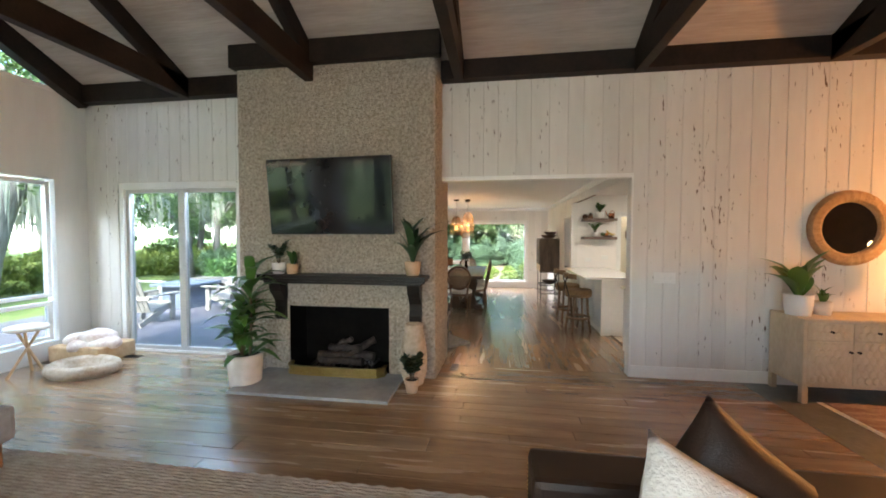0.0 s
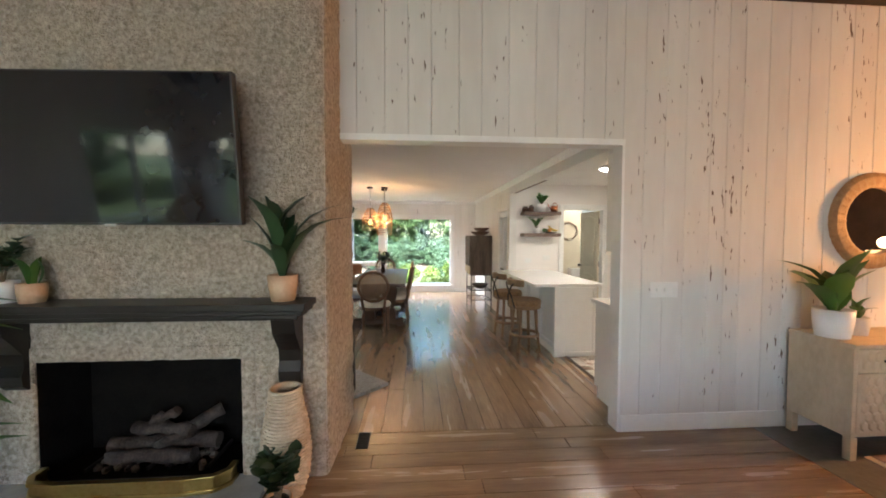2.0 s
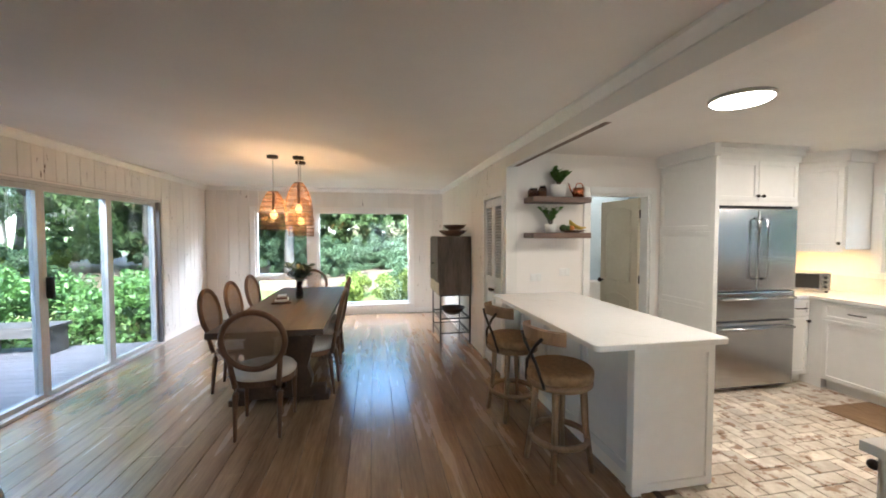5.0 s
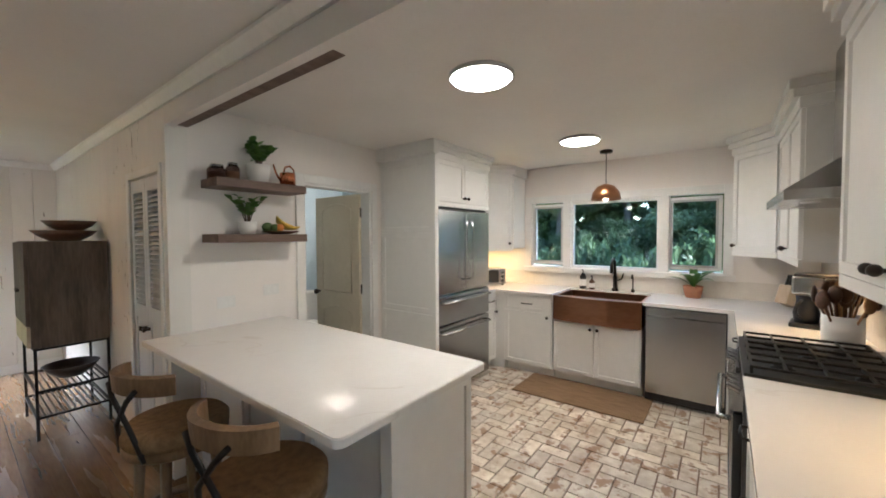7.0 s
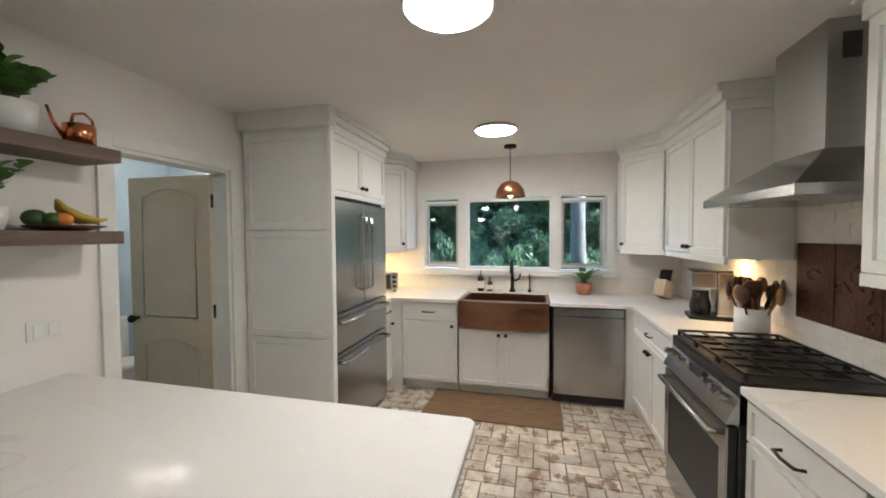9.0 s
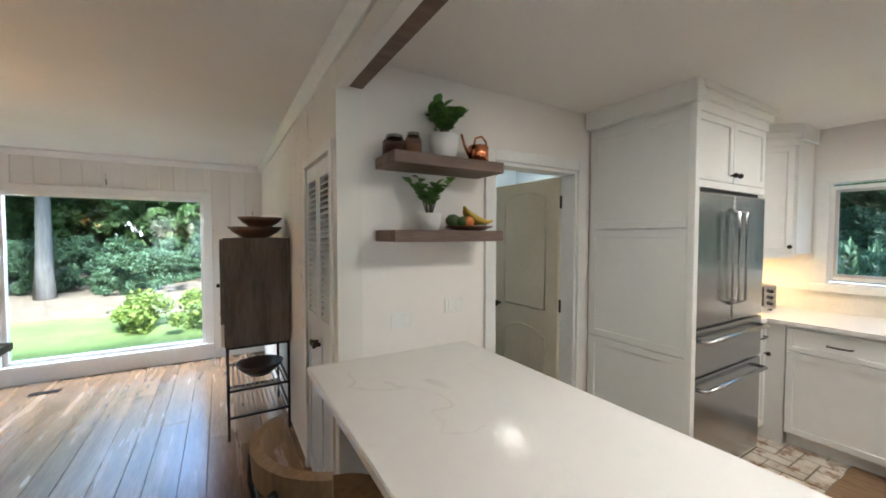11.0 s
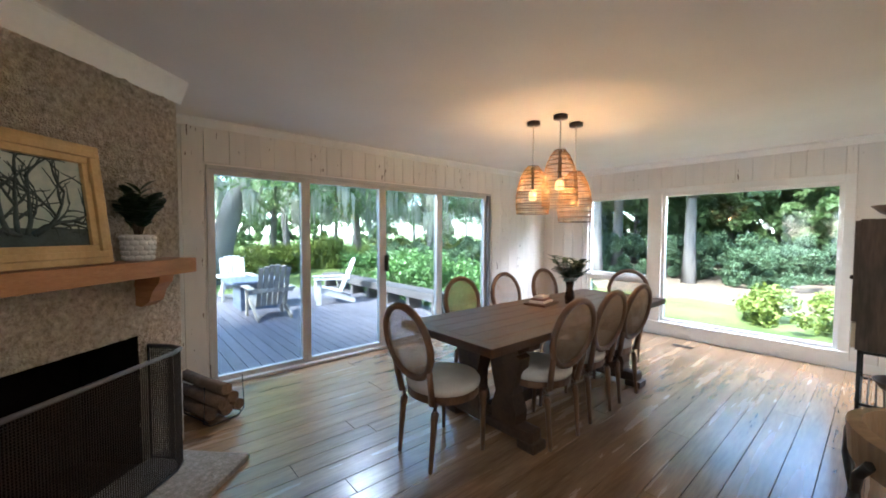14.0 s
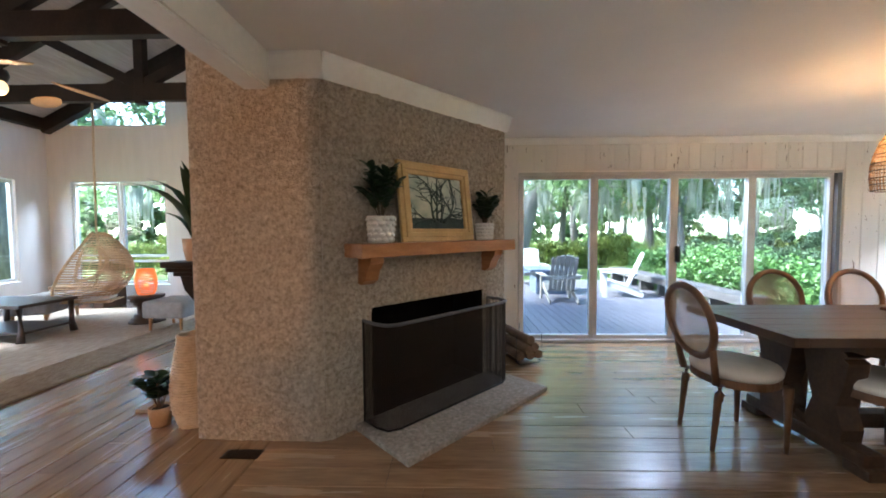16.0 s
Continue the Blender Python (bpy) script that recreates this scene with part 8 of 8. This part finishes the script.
# oval back chair, facing local -y
def oval_chair():
    c = thing("dining_chair", "oval cane back oak dining chair with a linen seat", "chair", group="dining chairs")
    bm = bmesh.new()
    N = 28
    sh = []
    for k in range(N):
        a = 2 * math.pi * k / N
        sh.append((0.235 * math.cos(a) * (1 + 0.06 * math.sin(a)), -0.02 + 0.235 * math.sin(a)))
    L = [[bm.verts.new((x * r, y * r, z)) for x, y in sh] for r, z in ((0.97, 0.43), (1.02, 0.445), (1.03, 0.465), (0.97, 0.487), (0.75, 0.502), (0.4, 0.508))]
    for p, q in zip(L, L[1:]):
        for k in range(N):
            f = bm.faces.new((p[k], p[(k + 1) % N], q[(k + 1) % N], q[k]))
            f.smooth = True
    bm.faces.new(L[0][::-1])
    bm.faces.new(L[-1])
    part("seat", bm, M["linen"], c, "cream linen seat pad")
    bm = bmesh.new()
    L = [[bm.verts.new((x * r, y * r, z)) for x, y in sh] for r, z in ((0.9, 0.385), (0.99, 0.385), (1.0, 0.40), (0.99, 0.432), (0.9, 0.432))]
    for p, q in zip(L, L[1:]):
        for k in range(N):
            bm.faces.new((p[k], p[(k + 1) % N], q[(k + 1) % N], q[k]))
    part("seat_frame", bm, M["chair_wood"], c)
    lean = lambda z: 0.215 + (z - 0.45) * 0.20
    bm = bmesh.new()
    pts = []
    for k in range(32):
        a = 2 * math.pi * k / 32
        z = 0.755 + 0.22 * math.sin(a)
        pts.append((0.215 * math.cos(a), lean(z), z))
    tube(bm, pts, 0.022, 8, closed=True)
    part("back_frame", bm, M["chair_wood"], c, "rounded oval oak frame")
    bm = bmesh.new()
    for k in range(-11, 12):
        x = k * 0.0175
        h = 0.21 * math.sqrt(max(0, 1 - (x / 0.205) ** 2))
        if h > 0.02:
            for dx in (-0.003, 0.003):
                tube(bm, [(x + dx, lean(0.755 - h), 0.755 - h), (x + dx, lean(0.755 + h), 0.755 + h)], 0.0012, 3)
    for k in range(-12, 13):
        z = 0.755 + k * 0.0175
        w = 0.205 * math.sqrt(max(0, 1 - ((z - 0.755) / 0.21) ** 2))
        if w > 0.02:
            for dz in (-0.003, 0.003):
                tube(bm, [(-w, lean(z), z + dz), (w, lean(z), z + dz)], 0.0012, 3)
    for k in range(-22, 23):
        for s in (-1, 1):
            q = []
            for f in range(41):
                x = -0.205 + 0.41 * f / 40
                z = 0.755 + s * x + k * 0.02
                if (x / 0.205) ** 2 + ((z - 0.755) / 0.21) ** 2 < 1:
                    q.append((x, lean(z) + 0.001 * s, z))
            if len(q) > 2:
                tube(bm, [q[0], q[-1]], 0.0014, 3)
    tagged(part("cane_panel", bm, M["cane"], c, "open woven cane panel"), kind="stuff")
    for s in (-1, 1):
        bm = bmesh.new()
        tube(bm, [(s * 0.15, 0.205, 0.40), (s * 0.165, lean(0.52), 0.52), (s * 0.175, lean(0.62), 0.63)], [0.022, 0.02, 0.018], 8)
        part("back_post", bm, M["chair_wood"], c)
    for x, y, sp_ in ((-0.19, -0.19, 0.0), (0.19, -0.19, 0.0), (-0.155, 0.185, 0.035), (0.155, 0.185, 0.035)):
        bm = bmesh.new()
        tube(bm, [(x, y + sp_, 0), (x, y + sp_ * 0.88, 0.05), (x, y + sp_ * 0.25, 0.30), (x, y + sp_ * 0.15, 0.315), (x, y + sp_ * 0.12, 0.33), (x, y, 0.34), (x, y, 0.40)], [0.013, 0.014, 0.021, 0.026, 0.021, 0.027, 0.026], 10)
        part("leg", bm, M["chair_wood"], c, "")
    return c
ch = oval_chair()
ch.matrix_basis = pose(-0.73, 7.36, 0, 0, 0, 181)
for x, y, rz in ((-0.46, 8.04, -93), (-0.48, 8.56, -90), (-0.49, 9.07, -91), (-1.18, 8.24, 91), (-1.18, 8.87, 90), (-1.18, 9.56, 88), (-0.79, 9.98, 3)):
    copy_thing(ch, pose(x, y, 0, 0, 0, rz))
vz = thing("table_vase", "clear glass vase with dark leafy stems on the table", "vase", (-0.74, 8.90, 0.766))
bm = bmesh.new()
lathe(bm, [(0, 0.004), (0.04, 0.0), (0.045, 0.06), (0.03, 0.14), (0.04, 0.2), (0.037, 0.2), (0.027, 0.14), (0.042, 0.06), (0, 0.01)], n=20)
part("glass", bm, M["jar_glass"], vz)
bm = bmesh.new()
sb = bmesh.new()
rnd = random.Random(6)
for s in range(17):
    a = s * 2.4
    o = rnd.uniform(0.04, 0.19)
    p = [Vector((0, 0, 0.02)), Vector((0.02 * math.cos(a), 0.02 * math.sin(a), 0.2)), Vector((o * math.cos(a), o * math.sin(a), rnd.uniform(0.28, 0.42)))]
    tube(sb, p, 0.003, 4)
    for k in range(9):
        c = p[1].lerp(p[2], 0.25 + 0.75 * k / 8)
        q = rnd.uniform(0, 6.28)
        blade(bm, c, c + Vector((math.cos(q) * 0.08, math.sin(q) * 0.08, rnd.uniform(-0.02, 0.06))), 0.055, 0.1)
part("stems", sb, M["stem"], vz)
part("foliage", bm, M["leaf_dark"], vz)
tr = thing("table_tray", "small tray with folded cloths on the table", "tray", (-0.89, 8.68, 0.766), 10)
B("tray", M["bowl_wood"], tr, -0.10, 0.10, -0.15, 0.15, 0.0, 0.02, bevel=0.006)
for k, mt in enumerate(("white_pot", "rug_red", "white_pot")):
    B("folded_cloth", M[mt], tr, -0.07 + k * 0.012, 0.07 - k * 0.012, -0.11 + k * 0.02, 0.10 - k * 0.015, 0.02 + k * 0.02, 0.039 + k * 0.02, bevel=0.007)

# counter stools
def stool(where, rz):
    s = thing("counter_stool", "swivel counter stool with rush seat and curved back", "stool", where, rz, group="counter stools")
    bm = bmesh.new()
    lathe(bm, [(0, 0.60), (0.205, 0.60), (0.215, 0.615), (0.215, 0.655), (0.195, 0.675), (0.10, 0.668), (0, 0.660)], n=32)
    part("seat", bm, M["rush"], s, "round woven rush seat")
    bm = bmesh.new()
    lathe(bm, [(0, 0.555), (0.20, 0.555), (0.212, 0.565), (0.212, 0.598), (0, 0.598)], n=32)
    part("seat_ring", bm, M["stool_wood"], s)
    for k in range(4):
        a = math.pi / 4 + k * math.pi / 2
        bm = bmesh.new()
        tube(bm, [(0.21 * math.cos(a), 0.21 * math.sin(a), 0), (0.165 * math.cos(a), 0.165 * math.sin(a), 0.3), (0.15 * math.cos(a), 0.15 * math.sin(a), 0.56)], [0.018, 0.021, 0.024], 4)
        part("leg", bm, M["stool_wood"], s)
    bm = bmesh.new()
    tube(bm, [(0.185 * math.cos(2 * math.pi * q / 28), 0.185 * math.sin(2 * math.pi * q / 28), 0.21) for q in range(28)], 0.014, 6, closed=True, rz=0.022)
    part("footrest", bm, M["stool_wood"], s)
    for sgn in (-1, 1):
        bm = bmesh.new()
        tube(bm, [(sgn * 0.10, 0.185, 0.57), (sgn * 0.05, 0.215, 0.72), (-sgn * 0.06, 0.225, 0.84), (-sgn * 0.11, 0.215, 0.89)], 0.011, 6)
        part("back_strap", bm, M["black_metal"], s, "black iron crossed strap")
    bm = bmesh.new()
    A = []
    for k in range(17):
        a = radians(28 + 124 * k / 16)
        for r, z in ((0.205, 0.865), (0.232, 0.865), (0.238, 0.945), (0.21, 0.95)):
            A.append(bm.verts.new((r * math.cos(a), r * math.sin(a), z - 0.012 * abs(k - 8) / 8)))
    for k in range(16):
        for i in range(4):
            bm.faces.new((A[k * 4 + i], A[k * 4 + (i + 1) % 4], A[k * 4 + 4 + (i + 1) % 4], A[k * 4 + 4 + i]))
    bm.faces.new(A[:4])
    bm.faces.new(A[-4:])
    part("back_rail", bm, M["stool_wood"], s, "curved wooden back rail")
    return s
stool((1.33, 6.45, 0), 100)
stool((1.29, 7.20, 0), 100)

# hutch cabinet on an iron stand
hu = thing("hutch_cabinet", "weathered grey wooden cabinet on a black iron stand", "cabinet", (0, 0, 0))
B("body", M["hutch_wood"], hu, 1.01, 1.455, 9.20, 9.88, 0.70, 1.50, bevel=0.004)
for y0, y1 in ((9.21, 9.535), (9.545, 9.87)):
    d = B("door", M["hutch_wood"], hu, 0.988, 1.01, y0, y1, 0.87, 1.49, bevel=0.003)
    bm = bmesh.new()
    bmesh.ops.create_uvsphere(bm, u_segments=10, v_segments=6, radius=0.013, matrix=Matrix.Translation((0.975, y1 - 0.03 if y0 < 9.3 else y0 + 0.03, 1.12)))
    part("knob", bm, M["bronze"], d)
    B("drawer", M["cred_wood"], hu, 0.99, 1.01, y0, y1, 0.71, 0.86, bevel=0.003)
for x in (1.02, 1.435):
    for y in (9.21, 9.86):
        B("stand_leg", M["black_metal"], hu, x, x + 0.018, y, y + 0.018, 0.0, 0.70)
for z in (0.68, 0.36, 0.16):
    for b in ((1.02, 1.453, 9.21, 9.226), (1.02, 1.453, 9.862, 9.878), (1.02, 1.036, 9.21, 9.878), (1.437, 1.453, 9.21, 9.878)):
        B("stand_rail", M["black_metal"], hu, *b, z, z + 0.016)
bm = bmesh.new()
for z in (0.36, 0.16):
    for k in range(12):
        box(bm, 1.03 + k * 0.035, 1.04 + k * 0.035, 9.22, 9.87, z + 0.004, z + 0.012)
part("stand_slats", bm, M["black_metal"], hu)
def wood_bowl(where, r, h, mat="bowl_wood"):
    b = thing("wooden_bowl", "shallow carved dark wooden bowl", "bowl", where, group="wooden bowls")
    bm = bmesh.new()
    lathe(bm, [(0, 0), (r * 0.45, 0), (r * 0.8, h * 0.5), (r, h), (r * 0.95, h), (r * 0.75, h * 0.55), (r * 0.4, 0.015), (0, 0.012)], n=28)
    part("bowl", bm, M[mat], b)
wood_bowl((1.24, 9.42, 1.50), 0.20, 0.085)
wood_bowl((1.28, 9.48, 1.585), 0.17, 0.08)
wood_bowl((1.26, 9.5, 0.376), 0.18, 0.10, "dark_wood")

# shelf things
potted("potted_basil", "bright green basil in a white pot on the shelf", (1.98, 7.74, 1.90), (0.058, 0.078, 0.125), "white_pot", "white ceramic pot", (12, 0.062, 0.048, 0.17), "leaf_bright", 21, stems=20, kind="sprig")
potted("trailing_herb", "leafy trailing herb in a white round pot on the shelf", (1.90, 7.74, 1.545), (0.045, 0.06, 0.085), "white_pot", "white melon shaped pot", (7, 0.055, 0.045, 0.19), "leaf_bright", 22, stems=10, kind="sprig")
cw = thing("copper_watering_can", "small polished copper watering can on the shelf", "watering can", (2.20, 7.74, 1.90))
bm = bmesh.new()
lathe(bm, [(0, 0), (0.055, 0), (0.055, 0.095), (0.05, 0.10), (0.045, 0.095), (0, 0.09)], n=24)
part("body", bm, M["copper_bright"], cw)
bm = bmesh.new()
tube(bm, [(-0.05, 0, 0.03), (-0.09, 0, 0.09), (-0.11, 0, 0.15)], [0.01, 0.007, 0.006], 8)
part("spout", bm, M["copper_bright"], cw)
bm = bmesh.new()
tube(bm, [(-0.03, 0, 0.10), (-0.02, 0, 0.14), (0.02, 0, 0.155), (0.05, 0, 0.13), (0.055, 0, 0.08)], 0.006, 7)
part("handle", bm, M["copper_bright"], cw)
for x, r, h, mt, lb in ((1.71, 0.055, 0.075, "bowl_wood", "dark preserves"), (1.81, 0.042, 0.10, "tan_pot", "dried spices")):
    j = thing("storage_jar", "glass storage jar of " + lb + " on the shelf", "jar", (x, 7.74, 1.90), group="shelf jars")
    bm = bmesh.new()
    lathe(bm, [(0, 0.003), (r, 0), (r, h * 0.8), (r * 0.75, h), (0, h)], n=20)
    part("glass", bm, M["jar_glass"], j)
    bm = bmesh.new()
    lathe(bm, [(0, 0.006), (r * 0.9, 0.006), (r * 0.9, h * 0.6), (0, h * 0.6)], n=20)
    part("contents", bm, M[mt], j)
    bm = bmesh.new()
    lathe(bm, [(0, h + 0.018), (r * 0.7, h + 0.016), (r * 0.75, h), (0, h)], n=20)
    part("lid", bm, M["steel"], j)
fb_ = thing("fruit_plate", "dark shallow plate of fruit on the shelf", "plate", (2.14, 7.74, 1.545))
bm = bmesh.new()
lathe(bm, [(0, 0), (0.06, 0), (0.13, 0.02), (0.128, 0.024), (0.06, 0.006), (0, 0.005)], n=28)
part("plate", bm, M["bowl_wood"], fb_)
bn = thing("banana_bunch", "bunch of ripe yellow bananas", "fruit", (2.16, 7.74, 1.555))
for k in range(4):
    bm = bmesh.new()
    a = -0.35 + k * 0.22
    tube(bm, [(-0.05, 0.0, 0.12), (-0.035, -0.02 + k * 0.012, 0.085), (0.01, -0.04 + k * 0.025, 0.05), (0.055, -0.05 + k * 0.03, 0.035), (0.10, -0.05 + k * 0.032, 0.045)], [0.006, 0.014, 0.018, 0.016, 0.006], 6)
    part("banana", bm, M["banana"], bn)
for x, y, r, mt, nm in ((2.04, 7.74, 0.036, "fruit_green", "avocado"), (2.075, 7.70, 0.03, "fruit_green", "lime"), (2.10, 7.69, 0.03, "fruit_orange", "orange")):
    f_ = thing(nm, "ripe " + nm + " lying on the dark plate", "fruit", (x, y, 1.565))
    bm = bmesh.new()
    bmesh.ops.create_uvsphere(bm, u_segments=14, v_segments=10, radius=r, matrix=Matrix.Translation((0, 0, r * 0.85)) @ Matrix.Diagonal((1.15, 1, 0.95, 1)))
    part("fruit", bm, M[mt], f_, smooth=True)

# counter things
oc = potted("orchid", "orchid leaves in a terracotta pot on the worktop", (5.03, 5.36, 0.915), (0.062, 0.085, 0.115), "terracotta", "terracotta pot", (8, 0.40, 0.07, 0.5), "leaf", 33)
kb = thing("knife_block", "wooden knife block with black handled knives", "knife block", (4.86, 4.70, 0.915), 225)
bm = bmesh.new()
box(bm, -0.05, 0.05, -0.07, 0.07, 0.0, 0.16, 0.006, Matrix.Rotation(radians(-18), 4, "X") @ Matrix.Translation((0, 0, 0.02)))
part("block", bm, M["cred_wood"], kb)
for i in range(3):
    for j in range(3):
        bm = bmesh.new()
        rod(bm, (-0.03 + i * 0.03, -0.01 + j * 0.03 + 0.03, 0.165), (-0.03 + i * 0.03, -0.01 + j * 0.03 + 0.07, 0.27), 0.010, 0.009, 8)
        part("knife_handle", bm, M["black_plastic"], kb)
cm = thing("coffee_maker", "stainless steel drip coffee maker with a glass pot", "coffee maker", (4.06, 4.62, 0.915), 170)
B("base", M["black_plastic"], cm, -0.10, 0.10, -0.14, 0.12, 0.0, 0.03, bevel=0.008)
B("tower", M["steel"], cm, -0.10, 0.10, 0.02, 0.12, 0.03, 0.34, bevel=0.012)
B("brew_head", M["steel"], cm, -0.10, 0.10, -0.13, 0.02, 0.22, 0.34, bevel=0.012)
B("lid", M["black_plastic"], cm, -0.095, 0.095, -0.12, 0.11, 0.34, 0.352, bevel=0.004)
bm = bmesh.new()
lathe(bm, [(0, 0.03), (0.06, 0.03), (0.068, 0.09), (0.05, 0.17), (0.055, 0.20), (0, 0.20)], 0, -0.06, 20)
tube(bm, [(0.06, -0.08, 0.06), (0.10, -0.10, 0.08), (0.10, -0.10, 0.15), (0.055, -0.08, 0.18)], 0.009, 6)
part("pot", bm, M["black_plastic"], cm)
ut = thing("utensil_crock", "white crock full of wooden spoons by the range", "crock", (3.565, 4.60, 0.915))
bm = bmesh.new()
lathe(bm, [(0, 0), (0.085, 0), (0.085, 0.17), (0.078, 0.17), (0.076, 0.02), (0, 0.02)], n=28)
part("crock", bm, M["white_pot"], ut)
rnd = random.Random(17)
for k in range(24):
    a = k * 2.4
    o = rnd.uniform(0.03, 0.15)
    bm = bmesh.new()
    tip = Vector((o * math.cos(a), o * math.sin(a), rnd.uniform(0.24, 0.30)))
    tube(bm, [(0.02 * math.cos(a), 0.02 * math.sin(a), 0.03), tip], 0.006, 6)
    bmesh.ops.create_uvsphere(bm, u_segments=10, v_segments=8, radius=0.034, matrix=Matrix.Translation(tip) @ Matrix.Rotation(a, 4, "Z") @ Matrix.Diagonal((0.4, 0.95, 1.45, 1)))
    part("spoon", bm, M[("mirror_wood", "bowl_wood", "bowl_wood")[k % 3]], ut, smooth=True)
to2 = thing("toaster_oven", "small steel toaster oven in the corner", "toaster", (4.78, 7.50, 0.915), -45)
B("body", M["steel"], to2, -0.18, 0.18, -0.12, 0.14, 0.015, 0.21, bevel=0.01)
B("glass_door", M["black_plastic"], to2, -0.165, 0.09, -0.128, -0.118, 0.04, 0.19, bevel=0.004)
for k in range(3):
    bm = bmesh.new()
    rod(bm, (0.135, -0.12, 0.06 + k * 0.05), (0.135, -0.14, 0.06 + k * 0.05), 0.014, n=12)
    part("knob", bm, M["black_plastic"], to2)
for x in (-0.15, 0.15):
    for y in (-0.09, 0.11):
        B("foot", M["black_plastic"], to2, x - 0.012, x + 0.012, y - 0.012, y + 0.012, 0.0, 0.015)
km = thing("kitchen_mat", "woven brown jute mat in front of the sink", "mat", (0, 0, 0.003))
B("weave", M["rug_brown"], km, 3.98, 4.54, 5.62, 6.78, 0.0, 0.010, bevel=0.003)

# floor vents
for x, y, rz in ((-0.49, 4.34, 90), (-0.48, 11.10, 0), (-4.6, 4.12, 0)):
    v = thing("floor_vent", "dark metal floor vent set in the planks", "vent", (x, y, 0.0), rz, group="floor vents")
    B("frame", M["bronze"], v, -0.11, 0.11, -0.045, 0.045, 0.0005, 0.005, bevel=0.001)
    for k in range(9):
        B("slat", M["black_metal"], v, -0.095 + k * 0.022, -0.086 + k * 0.022, -0.038, 0.038, 0.005, 0.008)

# ---- small pieces: planks and bricks, last ----
rnd = random.Random(11)
lay(floor_living, XL, 2.55, 2.0, 4.44, "x", M["plank_x"], rnd, (0.13, 0.15, 0.18), (1.6, 2.2, 2.8))
lay(floor_living, XL, 6.95, YN, 2.0, "x", M["plank_x"], rnd, (0.18, 0.2), (3.2, 4.2))
lay(floor_dining, XW, XC + 0.28, 4.44, YE, "y", M["plank_y"], rnd, (0.13, 0.15, 0.18), (1.8, 2.6, 3.4))
bm = bmesh.new()
box(bm, 2.55, 6.95, 2.0, 4.34, -0.02, 0.002, 0.003)
setting("floor_entry", bm, M["slate"], "dark slate floor of the entry beside the planks")
bm = bmesh.new()
box(bm, XC + 0.275, XC + 0.315, 4.46, YS, -0.02, 0.008, 0.004)
setting("trim_threshold", bm, M["table_leg"], "dark wooden edge strip between planks and brick tiles")
BW, BL, GAP = 0.104, 0.208, 0.009
def brick_shape(sx, sy):
    bm = bmesh.new()
    box(bm, GAP / 2, sx - GAP / 2, GAP / 2, sy - GAP / 2, -0.012, 0.002, 0.004)
    me = bpy.data.meshes.new("brick")
    bmesh.ops.recalc_face_normals(bm, faces=bm.faces)
    bm.to_mesh(me)
    bm.free()
    me.materials.append(M["brick_tile"])
    return me
kx0, kx1, ky0, ky1 = XC + 0.32, 4.62, 4.5, YS
lying, standing = brick_shape(BL, BW), brick_shape(BW, BL)
rest = bmesh.new()
for i in range(-50, 70):
    for j in range(-50, 70):
        ox, oy = kx0 + (i + j * 2) * BW, ky0 + (i - j * 2) * BW
        for me, x, y, sx, sy in ((lying, ox, oy, BL, BW), (standing, ox, oy + BW, BW, BL)):
            inside = kx0 - 0.1 <= x and x + sx <= kx1 + 0.12 and ky0 <= y and y + sy <= ky1 + 0.1
            hidden = (1.62 < x and x + sx < 2.1 and y > 6.3) or (y + sy < 5.0 and x > 1.95)
            if not inside or hidden:
                continue
            if x < 4.0 and 4.9 < y < 7.0:
                ob = new("brick", me)
                ob.parent = floor_kitchen
                ob.matrix_basis = pose(x, y, 0)
            else:
                box(rest, x + GAP / 2, x + sx - GAP / 2, y + GAP / 2, y + sy - GAP / 2, -0.012, 0.002)
tagged(part("brick_rest", rest, M["brick_tile"], floor_kitchen), kind="stuff")
